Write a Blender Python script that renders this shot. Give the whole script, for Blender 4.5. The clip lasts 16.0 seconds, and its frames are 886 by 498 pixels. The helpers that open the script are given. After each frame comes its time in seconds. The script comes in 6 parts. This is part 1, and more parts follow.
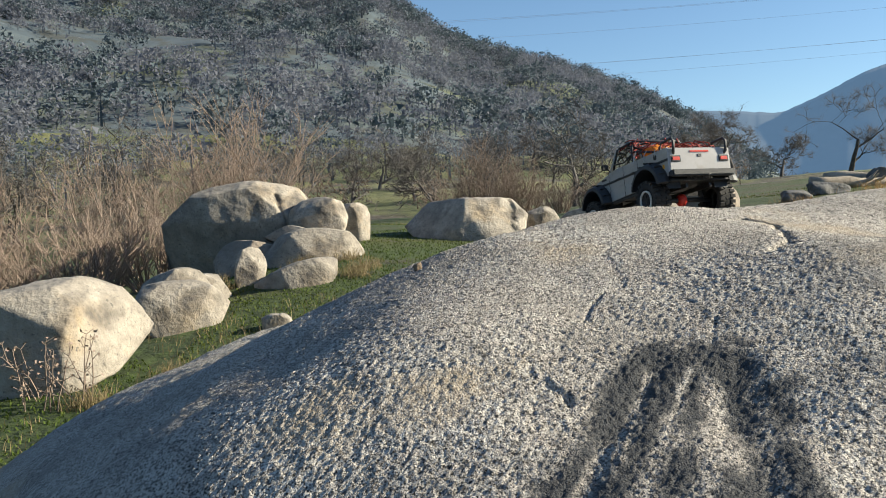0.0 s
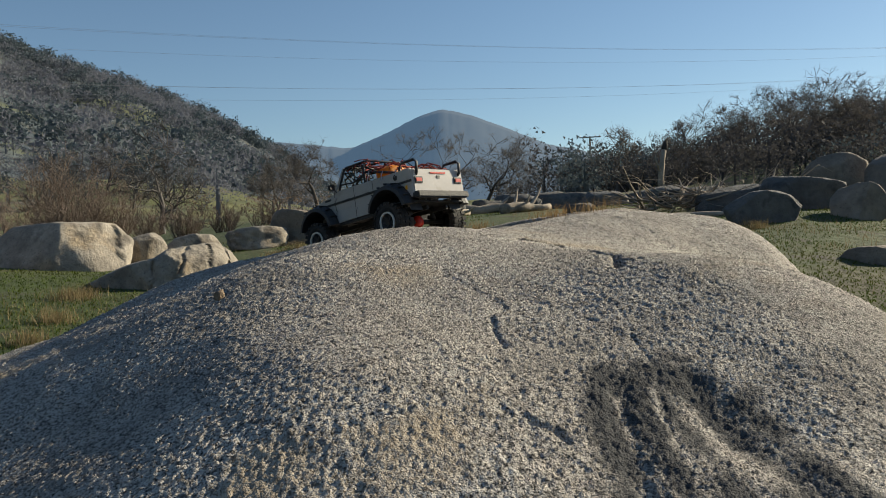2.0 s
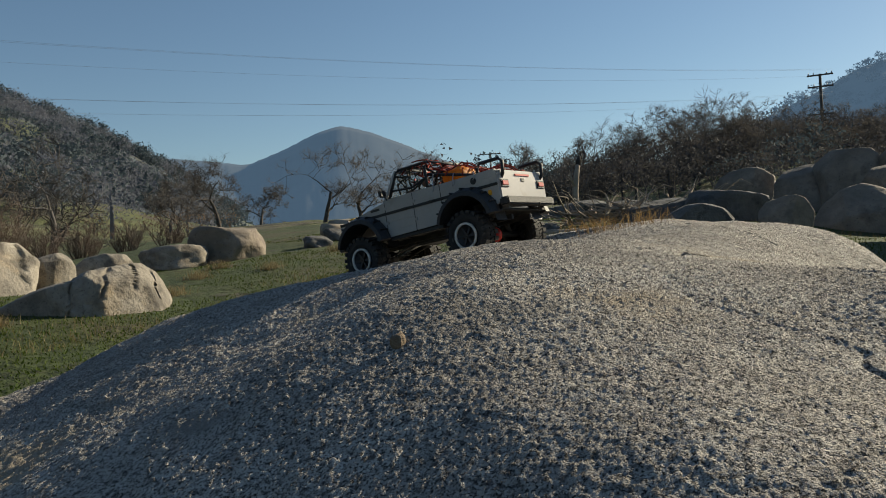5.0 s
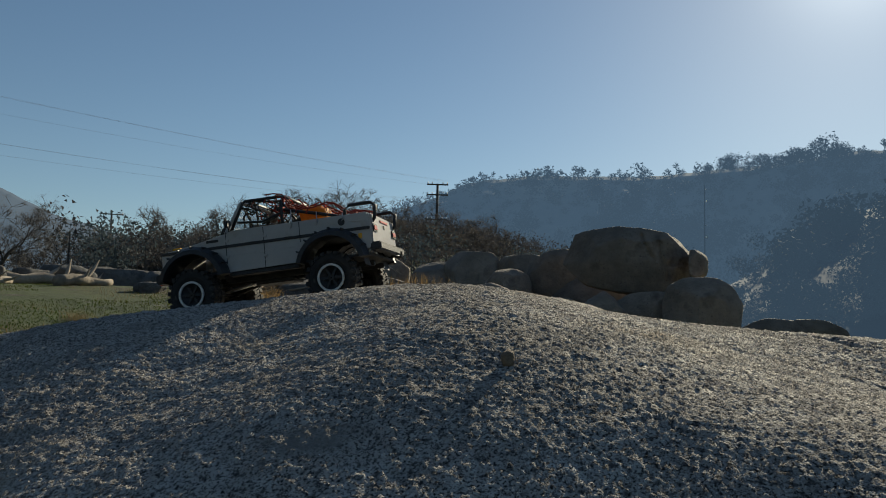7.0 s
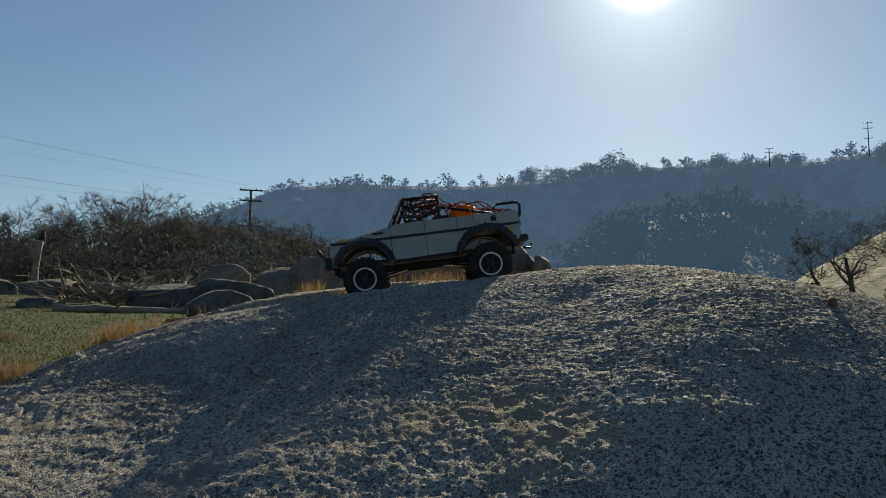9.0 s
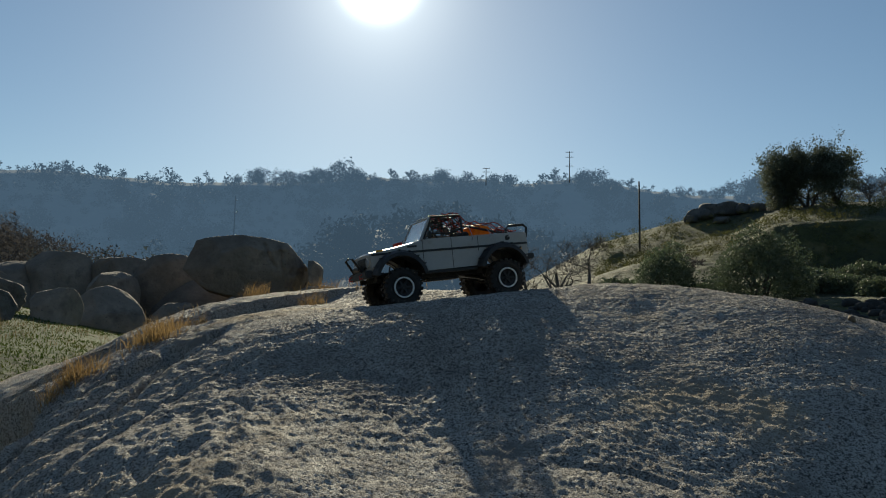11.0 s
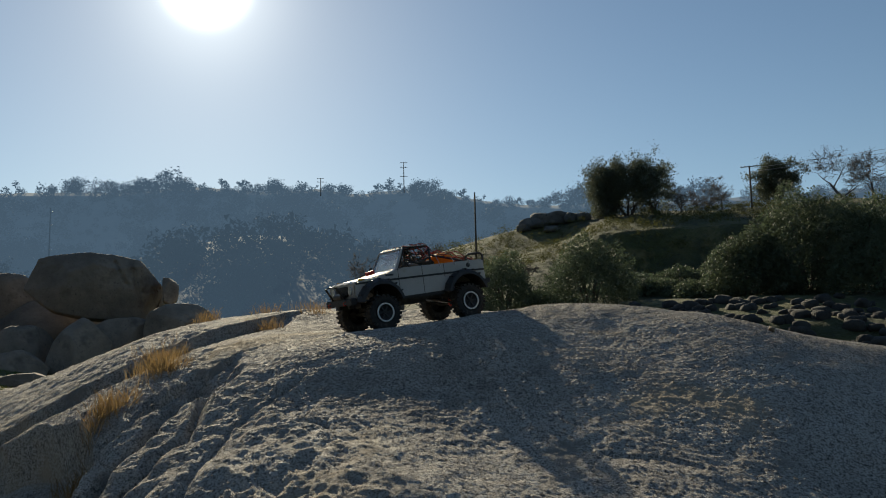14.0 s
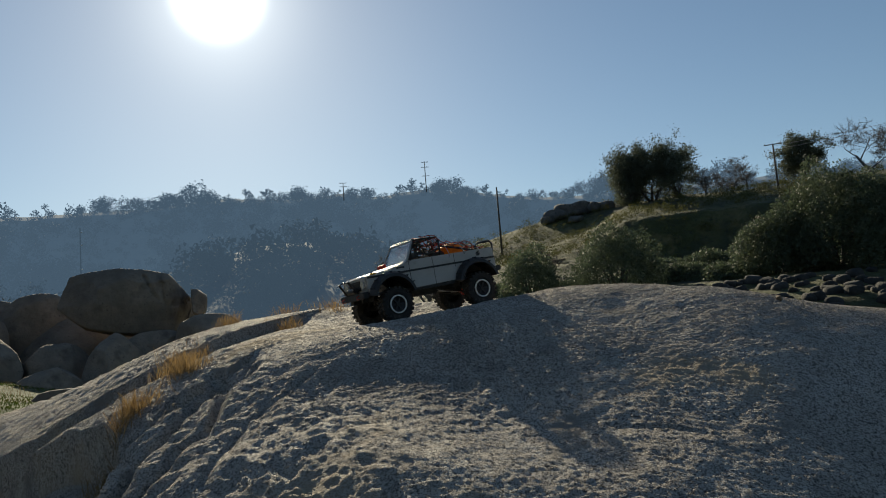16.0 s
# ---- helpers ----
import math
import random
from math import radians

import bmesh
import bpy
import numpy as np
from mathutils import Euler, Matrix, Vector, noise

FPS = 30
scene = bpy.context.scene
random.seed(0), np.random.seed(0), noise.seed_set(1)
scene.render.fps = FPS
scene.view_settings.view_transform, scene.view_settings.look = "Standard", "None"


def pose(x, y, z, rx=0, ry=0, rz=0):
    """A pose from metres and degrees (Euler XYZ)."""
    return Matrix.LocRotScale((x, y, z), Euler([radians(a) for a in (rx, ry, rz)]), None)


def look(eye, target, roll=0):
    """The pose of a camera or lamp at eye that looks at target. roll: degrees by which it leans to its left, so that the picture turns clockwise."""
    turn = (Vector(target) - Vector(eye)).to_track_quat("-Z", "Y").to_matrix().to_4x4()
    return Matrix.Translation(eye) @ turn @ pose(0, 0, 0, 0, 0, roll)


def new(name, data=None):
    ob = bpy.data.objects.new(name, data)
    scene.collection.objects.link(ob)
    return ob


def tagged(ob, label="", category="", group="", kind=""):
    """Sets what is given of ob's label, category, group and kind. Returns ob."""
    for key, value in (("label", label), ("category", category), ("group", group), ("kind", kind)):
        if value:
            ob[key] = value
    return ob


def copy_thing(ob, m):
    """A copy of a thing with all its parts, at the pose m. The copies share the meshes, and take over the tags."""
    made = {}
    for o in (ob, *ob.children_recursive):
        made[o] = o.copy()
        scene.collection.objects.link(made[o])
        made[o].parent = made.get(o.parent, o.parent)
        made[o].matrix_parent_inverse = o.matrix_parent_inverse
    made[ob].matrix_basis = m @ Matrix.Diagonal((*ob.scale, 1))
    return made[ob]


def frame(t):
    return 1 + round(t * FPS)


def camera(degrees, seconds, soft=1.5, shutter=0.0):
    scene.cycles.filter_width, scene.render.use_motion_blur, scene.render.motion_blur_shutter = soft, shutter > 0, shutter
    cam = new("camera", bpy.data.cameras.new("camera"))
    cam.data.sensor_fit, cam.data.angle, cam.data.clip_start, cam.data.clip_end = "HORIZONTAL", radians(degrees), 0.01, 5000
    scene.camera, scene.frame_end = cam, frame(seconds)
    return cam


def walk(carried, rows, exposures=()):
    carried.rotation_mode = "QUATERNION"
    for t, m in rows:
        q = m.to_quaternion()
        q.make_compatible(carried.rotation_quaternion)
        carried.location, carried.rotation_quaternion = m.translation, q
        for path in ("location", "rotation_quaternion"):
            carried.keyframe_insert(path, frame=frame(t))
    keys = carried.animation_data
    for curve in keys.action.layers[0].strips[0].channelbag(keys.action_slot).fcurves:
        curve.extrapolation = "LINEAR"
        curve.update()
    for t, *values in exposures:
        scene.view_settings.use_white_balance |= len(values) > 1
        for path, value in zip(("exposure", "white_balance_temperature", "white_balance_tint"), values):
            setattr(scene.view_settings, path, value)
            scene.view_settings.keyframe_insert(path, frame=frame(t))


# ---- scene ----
cam = camera(56.2, 16.0, soft=1.0)
PATH = [
    (0, pose(-0.002, 0.005, -0.057, 88.74, 2.11, 0.00)),
    (0.5, pose(-0.134, 0.009, -0.049, 89.48, 1.09, -6.71)),
    (1, pose(-0.210, 0.130, -0.055, 89.61, 0.71, -13.78)),
    (1.5, pose(-0.297, 0.213, -0.032, 89.81, 0.71, -21.16)),
    (2, pose(-0.391, 0.292, -0.056, 89.56, 2.35, -28.42)),
    (2.5, pose(-0.404, 0.441, -0.046, 89.88, 4.14, -30.50)),
    (3, pose(-0.434, 0.583, -0.045, 90.24, 4.09, -30.55)),
    (3.5, pose(-0.510, 0.732, -0.019, 90.33, 4.36, -30.97)),
    (3.7, pose(-0.544, 0.772, -0.027, 90.16, 4.90, -31.34)),
    (5.8, pose(-0.583, 0.995, -0.034, 91.55, -1.32, -43.16)),
    (6, pose(-0.606, 1.035, -0.034, 92.18, -1.26, -47.45)),
    (6.5, pose(-0.717, 1.188, -0.082, 95.03, -0.98, -55.93)),
    (7, pose(-0.898, 1.338, -0.100, 95.49, -1.54, -61.24)),
    (7.5, pose(-1.070, 1.551, -0.162, 95.57, -3.72, -64.32)),
    (8, pose(-1.264, 1.727, -0.160, 95.65, -6.01, -65.30)),
    (8.2, pose(-1.322, 1.756, -0.172, 95.81, -4.13, -65.65)),
    (10.3, pose(-1.870, 2.535, -0.225, 96.50, -0.79, -88.51)),
    (10.5, pose(-1.879, 2.618, -0.241, 96.36, -0.73, -89.62)),
    (11, pose(-1.961, 2.796, -0.215, 96.80, -1.00, -93.37)),
    (11.5, pose(-2.074, 2.944, -0.185, 96.78, 0.62, -99.92)),
    (12, pose(-2.075, 3.042, -0.201, 96.61, 1.67, -103.80)),
    (12.5, pose(-2.108, 3.143, -0.181, 96.72, 0.15, -104.16)),
    (13, pose(-2.160, 3.193, -0.175, 96.87, 0.13, -104.47)),
    (13.5, pose(-2.184, 3.249, -0.173, 97.38, 0.43, -104.61)),
    (14, pose(-2.195, 3.275, -0.191, 97.46, 1.31, -104.49)),
    (14.5, pose(-2.232, 3.273, -0.189, 97.58, 2.14, -102.96)),
    (15, pose(-2.240, 3.273, -0.209, 97.53, 3.05, -102.19)),
    (15.5, pose(-2.244, 3.265, -0.228, 97.47, 3.51, -102.14)),
    (16, pose(-2.251, 3.230, -0.226, 97.42, 4.42, -102.28)),
]

walk(cam, PATH, exposures=[(0, 1.19, 5950, 4), (0.5, 1.04, 6050, 4), (1.0, 0.89, 6200, 4), (1.5, 0.74, 6300, 5), (2.5, 0.54, 6300, 4), (3.7, 0.44, 6350, 4), (5.8, 0.32, 6400, 3), (6.1, 0.20, 6350, 3), (6.5, 0.07, 6300, 2), (7.0, 0.09, 6300, 2), (8.2, 0.24, 6400, 2), (10.4, 0.22, 6300, 0), (13, 0.30, 6500, 2), (16, 0.29, 6550, 3)])

# ---- world and sun ----
SUN_AZ, SUN_EL = 88.3, 24.8          # degrees clockwise from +y, degrees above the horizon
world = bpy.data.worlds.new("world")
scene.world = world
world.use_nodes = True
wn = world.node_tree
sky = wn.nodes.new("ShaderNodeTexSky")
sky.sky_type = "NISHITA"
sky.sun_disc = False
sky.sun_elevation, sky.sun_rotation = radians(SUN_EL), radians(SUN_AZ)
sky.altitude, sky.air_density, sky.dust_density, sky.ozone_density = 300, 1.0, 0.25, 2.0
wn.nodes["Background"].inputs[1].default_value = 0.064


def sun_haze():
    """The veiled sun in the hazy sky: a bright core and a soft aureole round the sun's direction, added to the sky."""
    def node(kind, **values):
        n = wn.nodes.new(kind)
        for k, v in values.items():
            n.inputs[int(k[1:])].default_value = v
        return n

    def maths(op, a, b=0.0):
        n = node("ShaderNodeMath", _1=b)
        n.operation = op
        wn.links.new(a, n.inputs[0])
        return n.outputs[0]

    az, el = radians(SUN_AZ), radians(SUN_EL)
    dot = node("ShaderNodeVectorMath", _1=(math.sin(az) * math.cos(el), math.cos(az) * math.cos(el), math.sin(el)))
    dot.operation = "DOT_PRODUCT"
    wn.links.new(wn.nodes.new("ShaderNodeTexCoord").outputs["Generated"], dot.inputs[0])
    off = maths("MULTIPLY", maths("SUBTRACT", dot.outputs["Value"], 1.0), -2.0)   # the square of the angle from the sun
    col = sky.outputs[0]
    for width, power, strength, tint in ((0.0017, 2.0, 36.0, (1.0, 0.98, 0.93, 1)), (0.0062, 1.0, 6.0, (1.0, 0.97, 0.92, 1)), (0.045, 1.0, 0.55, (0.95, 0.97, 1.0, 1))):
        fall = maths("EXPONENT", maths("MULTIPLY", maths("POWER", maths("MULTIPLY", off, 1 / width), power), -1.0))
        mix = wn.nodes.new("ShaderNodeMix")
        mix.data_type, mix.blend_type = "RGBA", "ADD"
        mix.clamp_factor = False
        wn.links.new(maths("MULTIPLY", fall, strength), mix.inputs["Factor"])
        wn.links.new(col, mix.inputs["A"])
        mix.inputs["B"].default_value = tint
        col = mix.outputs["Result"]
    wn.links.new(col, wn.nodes["Background"].inputs[0])


sun_haze()
sun = new("sun", bpy.data.lights.new("sun", "SUN"))
sun.data.energy, sun.data.angle, sun.data.color = 5.0, radians(0.6), (1.0, 0.85, 0.64)
sun.matrix_world = look((0, 0, 0), (-math.sin(radians(SUN_AZ)) * math.cos(radians(SUN_EL)), -math.cos(radians(SUN_AZ)) * math.cos(radians(SUN_EL)), -math.sin(radians(SUN_EL))))

# ---- materials ----


def material(name, colours, scale=8.0, rough=0.8, metallic=0.0, bump=0.0, bump_scale=None, detail=6.0, spots=None, fine=0.25, glow=None, coat=0.0, per_object=0.0, translucent=0.0):
    """Two scales of noise between the colours, fine grain and relief. spots: (colour, scale, amount)."""
    m = bpy.data.materials.new(name)
    m.use_nodes = True
    t = m.node_tree
    p = t.nodes["Principled BSDF"]
    co = t.nodes.new("ShaderNodeTexCoord").outputs["Object"]

    def noise_node(s, d=detail, r=0.6):
        n = t.nodes.new("ShaderNodeTexNoise")
        n.inputs["Scale"].default_value, n.inputs["Detail"].default_value, n.inputs["Roughness"].default_value = s, d, r
        t.links.new(co, n.inputs["Vector"])
        return n.outputs["Fac"]

    ramp = t.nodes.new("ShaderNodeValToRGB")
    while len(ramp.color_ramp.elements) < len(colours):
        ramp.color_ramp.elements.new(0.5)
    for i, c in enumerate(colours):
        e = ramp.color_ramp.elements[i]
        e.position = 0.3 + 0.4 * i / max(1, len(colours) - 1)
        e.color = (*c, 1)
    t.links.new(noise_node(scale), ramp.inputs["Fac"])
    col = ramp.outputs["Color"]
    if fine:
        g = t.nodes.new("ShaderNodeMix")
        g.data_type, g.blend_type = "RGBA", "OVERLAY"
        g.inputs["Factor"].default_value = fine
        t.links.new(col, g.inputs["A"])
        t.links.new(noise_node(scale * 9), g.inputs["B"])
        col = g.outputs["Result"]
    if spots:
        for sc, ss, amount in ([spots] if not isinstance(spots, list) else spots):
            r2 = t.nodes.new("ShaderNodeValToRGB")
            r2.color_ramp.elements[0].position, r2.color_ramp.elements[1].position = 1 - amount - 0.06, 1 - amount + 0.06
            t.links.new(noise_node(ss, 4.0), r2.inputs["Fac"])
            x = t.nodes.new("ShaderNodeMix")
            x.data_type = "RGBA"
            t.links.new(r2.outputs["Color"], x.inputs["Factor"])
            t.links.new(col, x.inputs["A"])
            x.inputs["B"].default_value = (*sc, 1)
            col = x.outputs["Result"]
    if per_object:
        oi = t.nodes.new("ShaderNodeObjectInfo")
        hs = t.nodes.new("ShaderNodeHueSaturation")
        mr = t.nodes.new("ShaderNodeMapRange")
        mr.inputs["To Min"].default_value, mr.inputs["To Max"].default_value = 1 - per_object, 1 + per_object
        t.links.new(oi.outputs["Random"], mr.inputs["Value"])
        t.links.new(mr.outputs[0], hs.inputs["Value"])
        t.links.new(col, hs.inputs["Color"])
        col = hs.outputs["Color"]
    t.links.new(col, p.inputs["Base Color"])
    p.inputs["Roughness"].default_value, p.inputs["Metallic"].default_value = rough, metallic
    if coat:
        p.inputs["Coat Weight"].default_value, p.inputs["Coat Roughness"].default_value = coat, 0.12
    if bump:
        b = t.nodes.new("ShaderNodeBump")
        b.inputs["Strength"].default_value, b.inputs["Distance"].default_value = 1.0, bump
        t.links.new(noise_node(bump_scale or scale * 4), b.inputs["Height"])
        t.links.new(b.outputs[0], p.inputs["Normal"])
    if translucent:
        tr = t.nodes.new("ShaderNodeBsdfTranslucent")
        t.links.new(col, tr.inputs["Color"])
        mx = t.nodes.new("ShaderNodeMixShader")
        mx.inputs[0].default_value = translucent
        t.links.new(p.outputs[0], mx.inputs[1])
        t.links.new(tr.outputs[0], mx.inputs[2])
        t.links.new(mx.outputs[0], t.nodes["Material Output"].inputs[0])
    if glow:
        p.inputs["Emission Color"].default_value, p.inputs["Emission Strength"].default_value = (*glow[0], 1), glow[1]
    return m


def rock_material():
    """Weathered granite: warm pale feldspar, sparse dark grains, tan bloom, grey lichen and the dark water stains of the attribute."""
    m = material("granite_dome", [(0.405, 0.365, 0.317), (0.555, 0.507, 0.446), (0.645, 0.593, 0.523)], scale=3.2, rough=0.6, fine=0.45,
                 spots=[((0.15, 0.138, 0.125), 130, 0.43), ((0.04, 0.037, 0.034), 330, 0.44), ((0.66, 0.615, 0.55), 300, 0.36), ((0.43, 0.35, 0.25), 1.7, 0.38), ((0.30, 0.275, 0.24), 5.5, 0.36)])
    t = m.node_tree
    p = t.nodes["Principled BSDF"]
    old = p.inputs["Base Color"].links[0].from_socket
    at = t.nodes.new("ShaderNodeAttribute")
    at.attribute_name = "stain"
    x = t.nodes.new("ShaderNodeMix")
    x.data_type = "RGBA"
    t.links.new(at.outputs["Fac"], x.inputs["Factor"])
    t.links.new(old, x.inputs["A"])
    x.inputs["B"].default_value = (0.065, 0.067, 0.07, 1)
    t.links.new(x.outputs["Result"], p.inputs["Base Color"])
    p.inputs["Specular IOR Level"].default_value = 0.09
    co = t.nodes["Texture Coordinate"].outputs["Object"]
    gloss = t.nodes.new("ShaderNodeTexNoise")
    gloss.inputs["Scale"].default_value, gloss.inputs["Detail"].default_value = 26, 5
    t.links.new(co, gloss.inputs["Vector"])
    mr = t.nodes.new("ShaderNodeMapRange")
    mr.inputs["From Min"].default_value, mr.inputs["From Max"].default_value = 0.35, 0.65
    mr.inputs["To Min"].default_value, mr.inputs["To Max"].default_value = 0.70, 0.95
    t.links.new(gloss.outputs["Fac"], mr.inputs["Value"])
    t.links.new(mr.outputs[0], p.inputs["Roughness"])
    prev = None
    for s, dist, d in ((320, 0.0056, 3.0), (560, 0.0020, 2.0)):
        n = t.nodes.new("ShaderNodeTexNoise")
        n.inputs["Scale"].default_value, n.inputs["Detail"].default_value = s, d
        t.links.new(co, n.inputs["Vector"])
        b = t.nodes.new("ShaderNodeBump")
        b.inputs["Distance"].default_value = dist
        t.links.new(n.outputs["Fac"], b.inputs["Height"])
        if prev:
            t.links.new(prev, b.inputs["Normal"])
        prev = b.outputs[0]
    t.links.new(prev, p.inputs["Normal"])
    return m


M_ROCK = rock_material()
M_BOULDER = material("boulder_granite", [(0.135, 0.12, 0.102), (0.27, 0.238, 0.195), (0.36, 0.32, 0.262)], 1.6, 0.92, bump=0.016, bump_scale=22, spots=[((0.30, 0.23, 0.145), 1.3, 0.38), ((0.115, 0.10, 0.083), 2.3, 0.40), ((0.11, 0.10, 0.088), 42, 0.36)], fine=0.5, per_object=0.15)
M_BOULDER_BROWN = material("boulder_brown", [(0.13, 0.11, 0.09), (0.215, 0.178, 0.14), (0.31, 0.255, 0.198)], 1.1, 0.9, bump=0.02, bump_scale=14, spots=[((0.13, 0.105, 0.085), 1.6, 0.38), ((0.06, 0.055, 0.05), 30, 0.33)], per_object=0.12)
M_SLAB = material("grey_slab", [(0.065, 0.062, 0.058), (0.115, 0.11, 0.103), (0.18, 0.17, 0.155)], 1.5, 0.9, bump=0.05, bump_scale=8, spots=((0.06, 0.06, 0.06), 3.0, 0.4), per_object=0.15)
# base colour kept very dark to stand in for shade on the bank
M_RUBBLE_SHADED = material("shade_dark_rubble", [(0.025, 0.025, 0.024), (0.045, 0.044, 0.041), (0.075, 0.072, 0.066)], 1.5, 0.95, bump=0.05, bump_scale=8, per_object=0.2)
M_STONE = material("tan_stone", [(0.16, 0.11, 0.07), (0.26, 0.19, 0.12)], 60, 0.85, bump=0.003, bump_scale=150)
M_BARK = material("grey_bark", [(0.05, 0.042, 0.036), (0.11, 0.095, 0.08)], 6, 0.95, bump=0.02, bump_scale=14)
# bark lightened in its colour to imitate haze over farther trees
M_BARK_FAR = material("hazed_bark", [(0.085, 0.078, 0.074), (0.15, 0.138, 0.13)], 2, 0.95, fine=0.0)
M_TWIG = material("bare_twig", [(0.095, 0.085, 0.078), (0.15, 0.135, 0.122)], 3, 0.95, fine=0.0, translucent=0.3)
M_DEAD = material("bleached_wood", [(0.16, 0.13, 0.10), (0.30, 0.25, 0.19), (0.38, 0.32, 0.25)], 2.5, 0.9, bump=0.02, bump_scale=12)
M_CHAR = material("charred_wood", [(0.02, 0.018, 0.016), (0.06, 0.05, 0.045)], 4, 0.95, bump=0.02, bump_scale=14)
M_WILLOW = material("willow_stem", [(0.16, 0.12, 0.09), (0.27, 0.205, 0.16)], 2, 0.9, fine=0.0, per_object=0.2)
M_OAKLEAF = material("oak_leaf", [(0.08, 0.095, 0.065), (0.135, 0.15, 0.10)], 0.8, 0.7, fine=0.0, per_object=0.2, translucent=0.35)
M_BUSHLEAF = material("bush_leaf", [(0.068, 0.094, 0.056), (0.122, 0.15, 0.088)], 0.7, 0.65, fine=0.0, per_object=0.15, translucent=0.35)
# bluish: the hill's distance haze is mixed into the trees' own tones
M_WOOD_GREEN = material("hazed_evergreen", [(0.048, 0.068, 0.082), (0.095, 0.122, 0.135)], 0.05, 0.9, fine=0.0, translucent=0.3)
M_WOOD_GREY = material("hazed_bare_oak", [(0.118, 0.128, 0.158), (0.185, 0.192, 0.222)], 0.05, 0.95, fine=0.0, translucent=0.45)
M_WOOD_DARK = material("dark_bare_brush", [(0.042, 0.042, 0.046), (0.075, 0.072, 0.074)], 0.2, 0.95, fine=0.0, translucent=0.3)
M_TUSSOCK = material("olive_tussock", [(0.065, 0.072, 0.02), (0.14, 0.135, 0.046)], 0.3, 0.95, fine=0.0, translucent=0.3)
M_WOOD_BROWN = material("far_brown_brush", [(0.14, 0.105, 0.08), (0.22, 0.165, 0.12)], 0.05, 0.95, fine=0.0, translucent=0.4)
M_GRASS = material("green_blades", [(0.042, 0.074, 0.007), (0.072, 0.105, 0.012), (0.10, 0.105, 0.022)], 0.9, 0.95, fine=0.0, translucent=0.25)
M_GOLD = material("golden_straw", [(0.22, 0.135, 0.055), (0.33, 0.225, 0.10)], 3, 0.8, fine=0.0, translucent=0.4)
M_STRAW = material("dry_straw", [(0.19, 0.145, 0.068), (0.30, 0.23, 0.115)], 3, 0.8, fine=0.0, translucent=0.25)
M_GROUND = material("meadow_ground", [(0.019, 0.036, 0.004), (0.036, 0.054, 0.007), (0.062, 0.056, 0.017)], 0.35, 0.95, bump=0.08, bump_scale=5, fine=0.6,
                    spots=[((0.055, 0.045, 0.02), 0.35, 0.36), ((0.05, 0.044, 0.026), 1.6, 0.36)])
M_KNOLL = material("knoll_grass", [(0.036, 0.043, 0.012), (0.066, 0.072, 0.021), (0.11, 0.10, 0.038)], 0.22, 0.9, fine=0.6, bump=0.4, bump_scale=1.1, spots=[((0.035, 0.042, 0.02), 0.12, 0.45), ((0.15, 0.125, 0.05), 0.3, 0.36), ((0.03, 0.035, 0.018), 1.6, 0.36)])
M_BENCH = material("bench_grass", [(0.05, 0.058, 0.024), (0.10, 0.108, 0.036), (0.17, 0.16, 0.07)], 0.09, 0.95, fine=0.6, bump=0.3, bump_scale=1.2, spots=[((0.075, 0.062, 0.045), 0.16, 0.44), ((0.26, 0.25, 0.23), 0.5, 0.29)])
# grey scrub and grass, tinted blue in the colour to imitate haze
M_HILL = material("hazed_hillside_ground", [(0.045, 0.064, 0.08), (0.066, 0.086, 0.10), (0.10, 0.12, 0.115)], 0.045, 0.95, fine=0.5, spots=[((0.055, 0.06, 0.055), 0.13, 0.46), ((0.20, 0.20, 0.20), 0.35, 0.30), ((0.09, 0.10, 0.045), 0.03, 0.40)])
M_POLE = material("pole_wood", [(0.07, 0.055, 0.045), (0.12, 0.10, 0.08)], 2, 0.9)
M_WIRE = material("wire", [(0.26, 0.26, 0.27), (0.32, 0.32, 0.33)], 1, 0.5, 0.3, fine=0.0)
# near-white colour stands in for sun glint on the far insulators
M_RING_FAR = material("insulator_glint", [(0.8, 0.82, 0.84), (0.85, 0.86, 0.88)], 1, 0.2, 0.0, fine=0.0)
# distance haze put into the far ranges and their woods as a blue glow
HAZE_GLOW = (0.185, 0.295, 0.45)
M_MOUNTAIN = material("far_mountain", [(0.010, 0.016, 0.019), (0.026, 0.032, 0.033)], 0.006, 1.0, fine=0.0, glow=(HAZE_GLOW, 0.25))
M_RIDGE = material("far_ridge", [(0.018, 0.021, 0.018), (0.034, 0.035, 0.027), (0.10, 0.085, 0.05)], 0.014, 1.0, fine=0.4, glow=(HAZE_GLOW, 0.28))
M_RIDGE_WOOD = material("far_ridge_wood", [(0.02, 0.022, 0.018), (0.045, 0.045, 0.036)], 0.02, 1.0, fine=0.0, glow=(HAZE_GLOW, 0.25))
M_GROVE = material("hazy_grove", [(0.018, 0.022, 0.018), (0.045, 0.048, 0.036)], 0.03, 1.0, fine=0.0, glow=(HAZE_GLOW, 0.18))
M_SPUR = material("hazy_spur_grass", [(0.005, 0.006, 0.006), (0.008, 0.008, 0.007), (0.030, 0.025, 0.016)], 0.022, 1.0, fine=0.2, glow=(HAZE_GLOW, 0.165))

# ---- mesh helpers ----


def mesh_object(name, verts, faces, mat, smooth=False, parent=None, label=""):
    me = bpy.data.meshes.new(name)
    me.from_pydata([tuple(v) for v in verts] if not isinstance(verts, np.ndarray) else verts.tolist(), [], faces if not isinstance(faces, np.ndarray) else faces.tolist())
    me.materials.append(mat)
    if smooth:
        me.polygons.foreach_set("use_smooth", [True] * len(me.polygons))
    me.update()
    ob = new(name, me)
    if parent:
        ob.parent = parent
    if label:
        tagged(ob, label)
    return ob


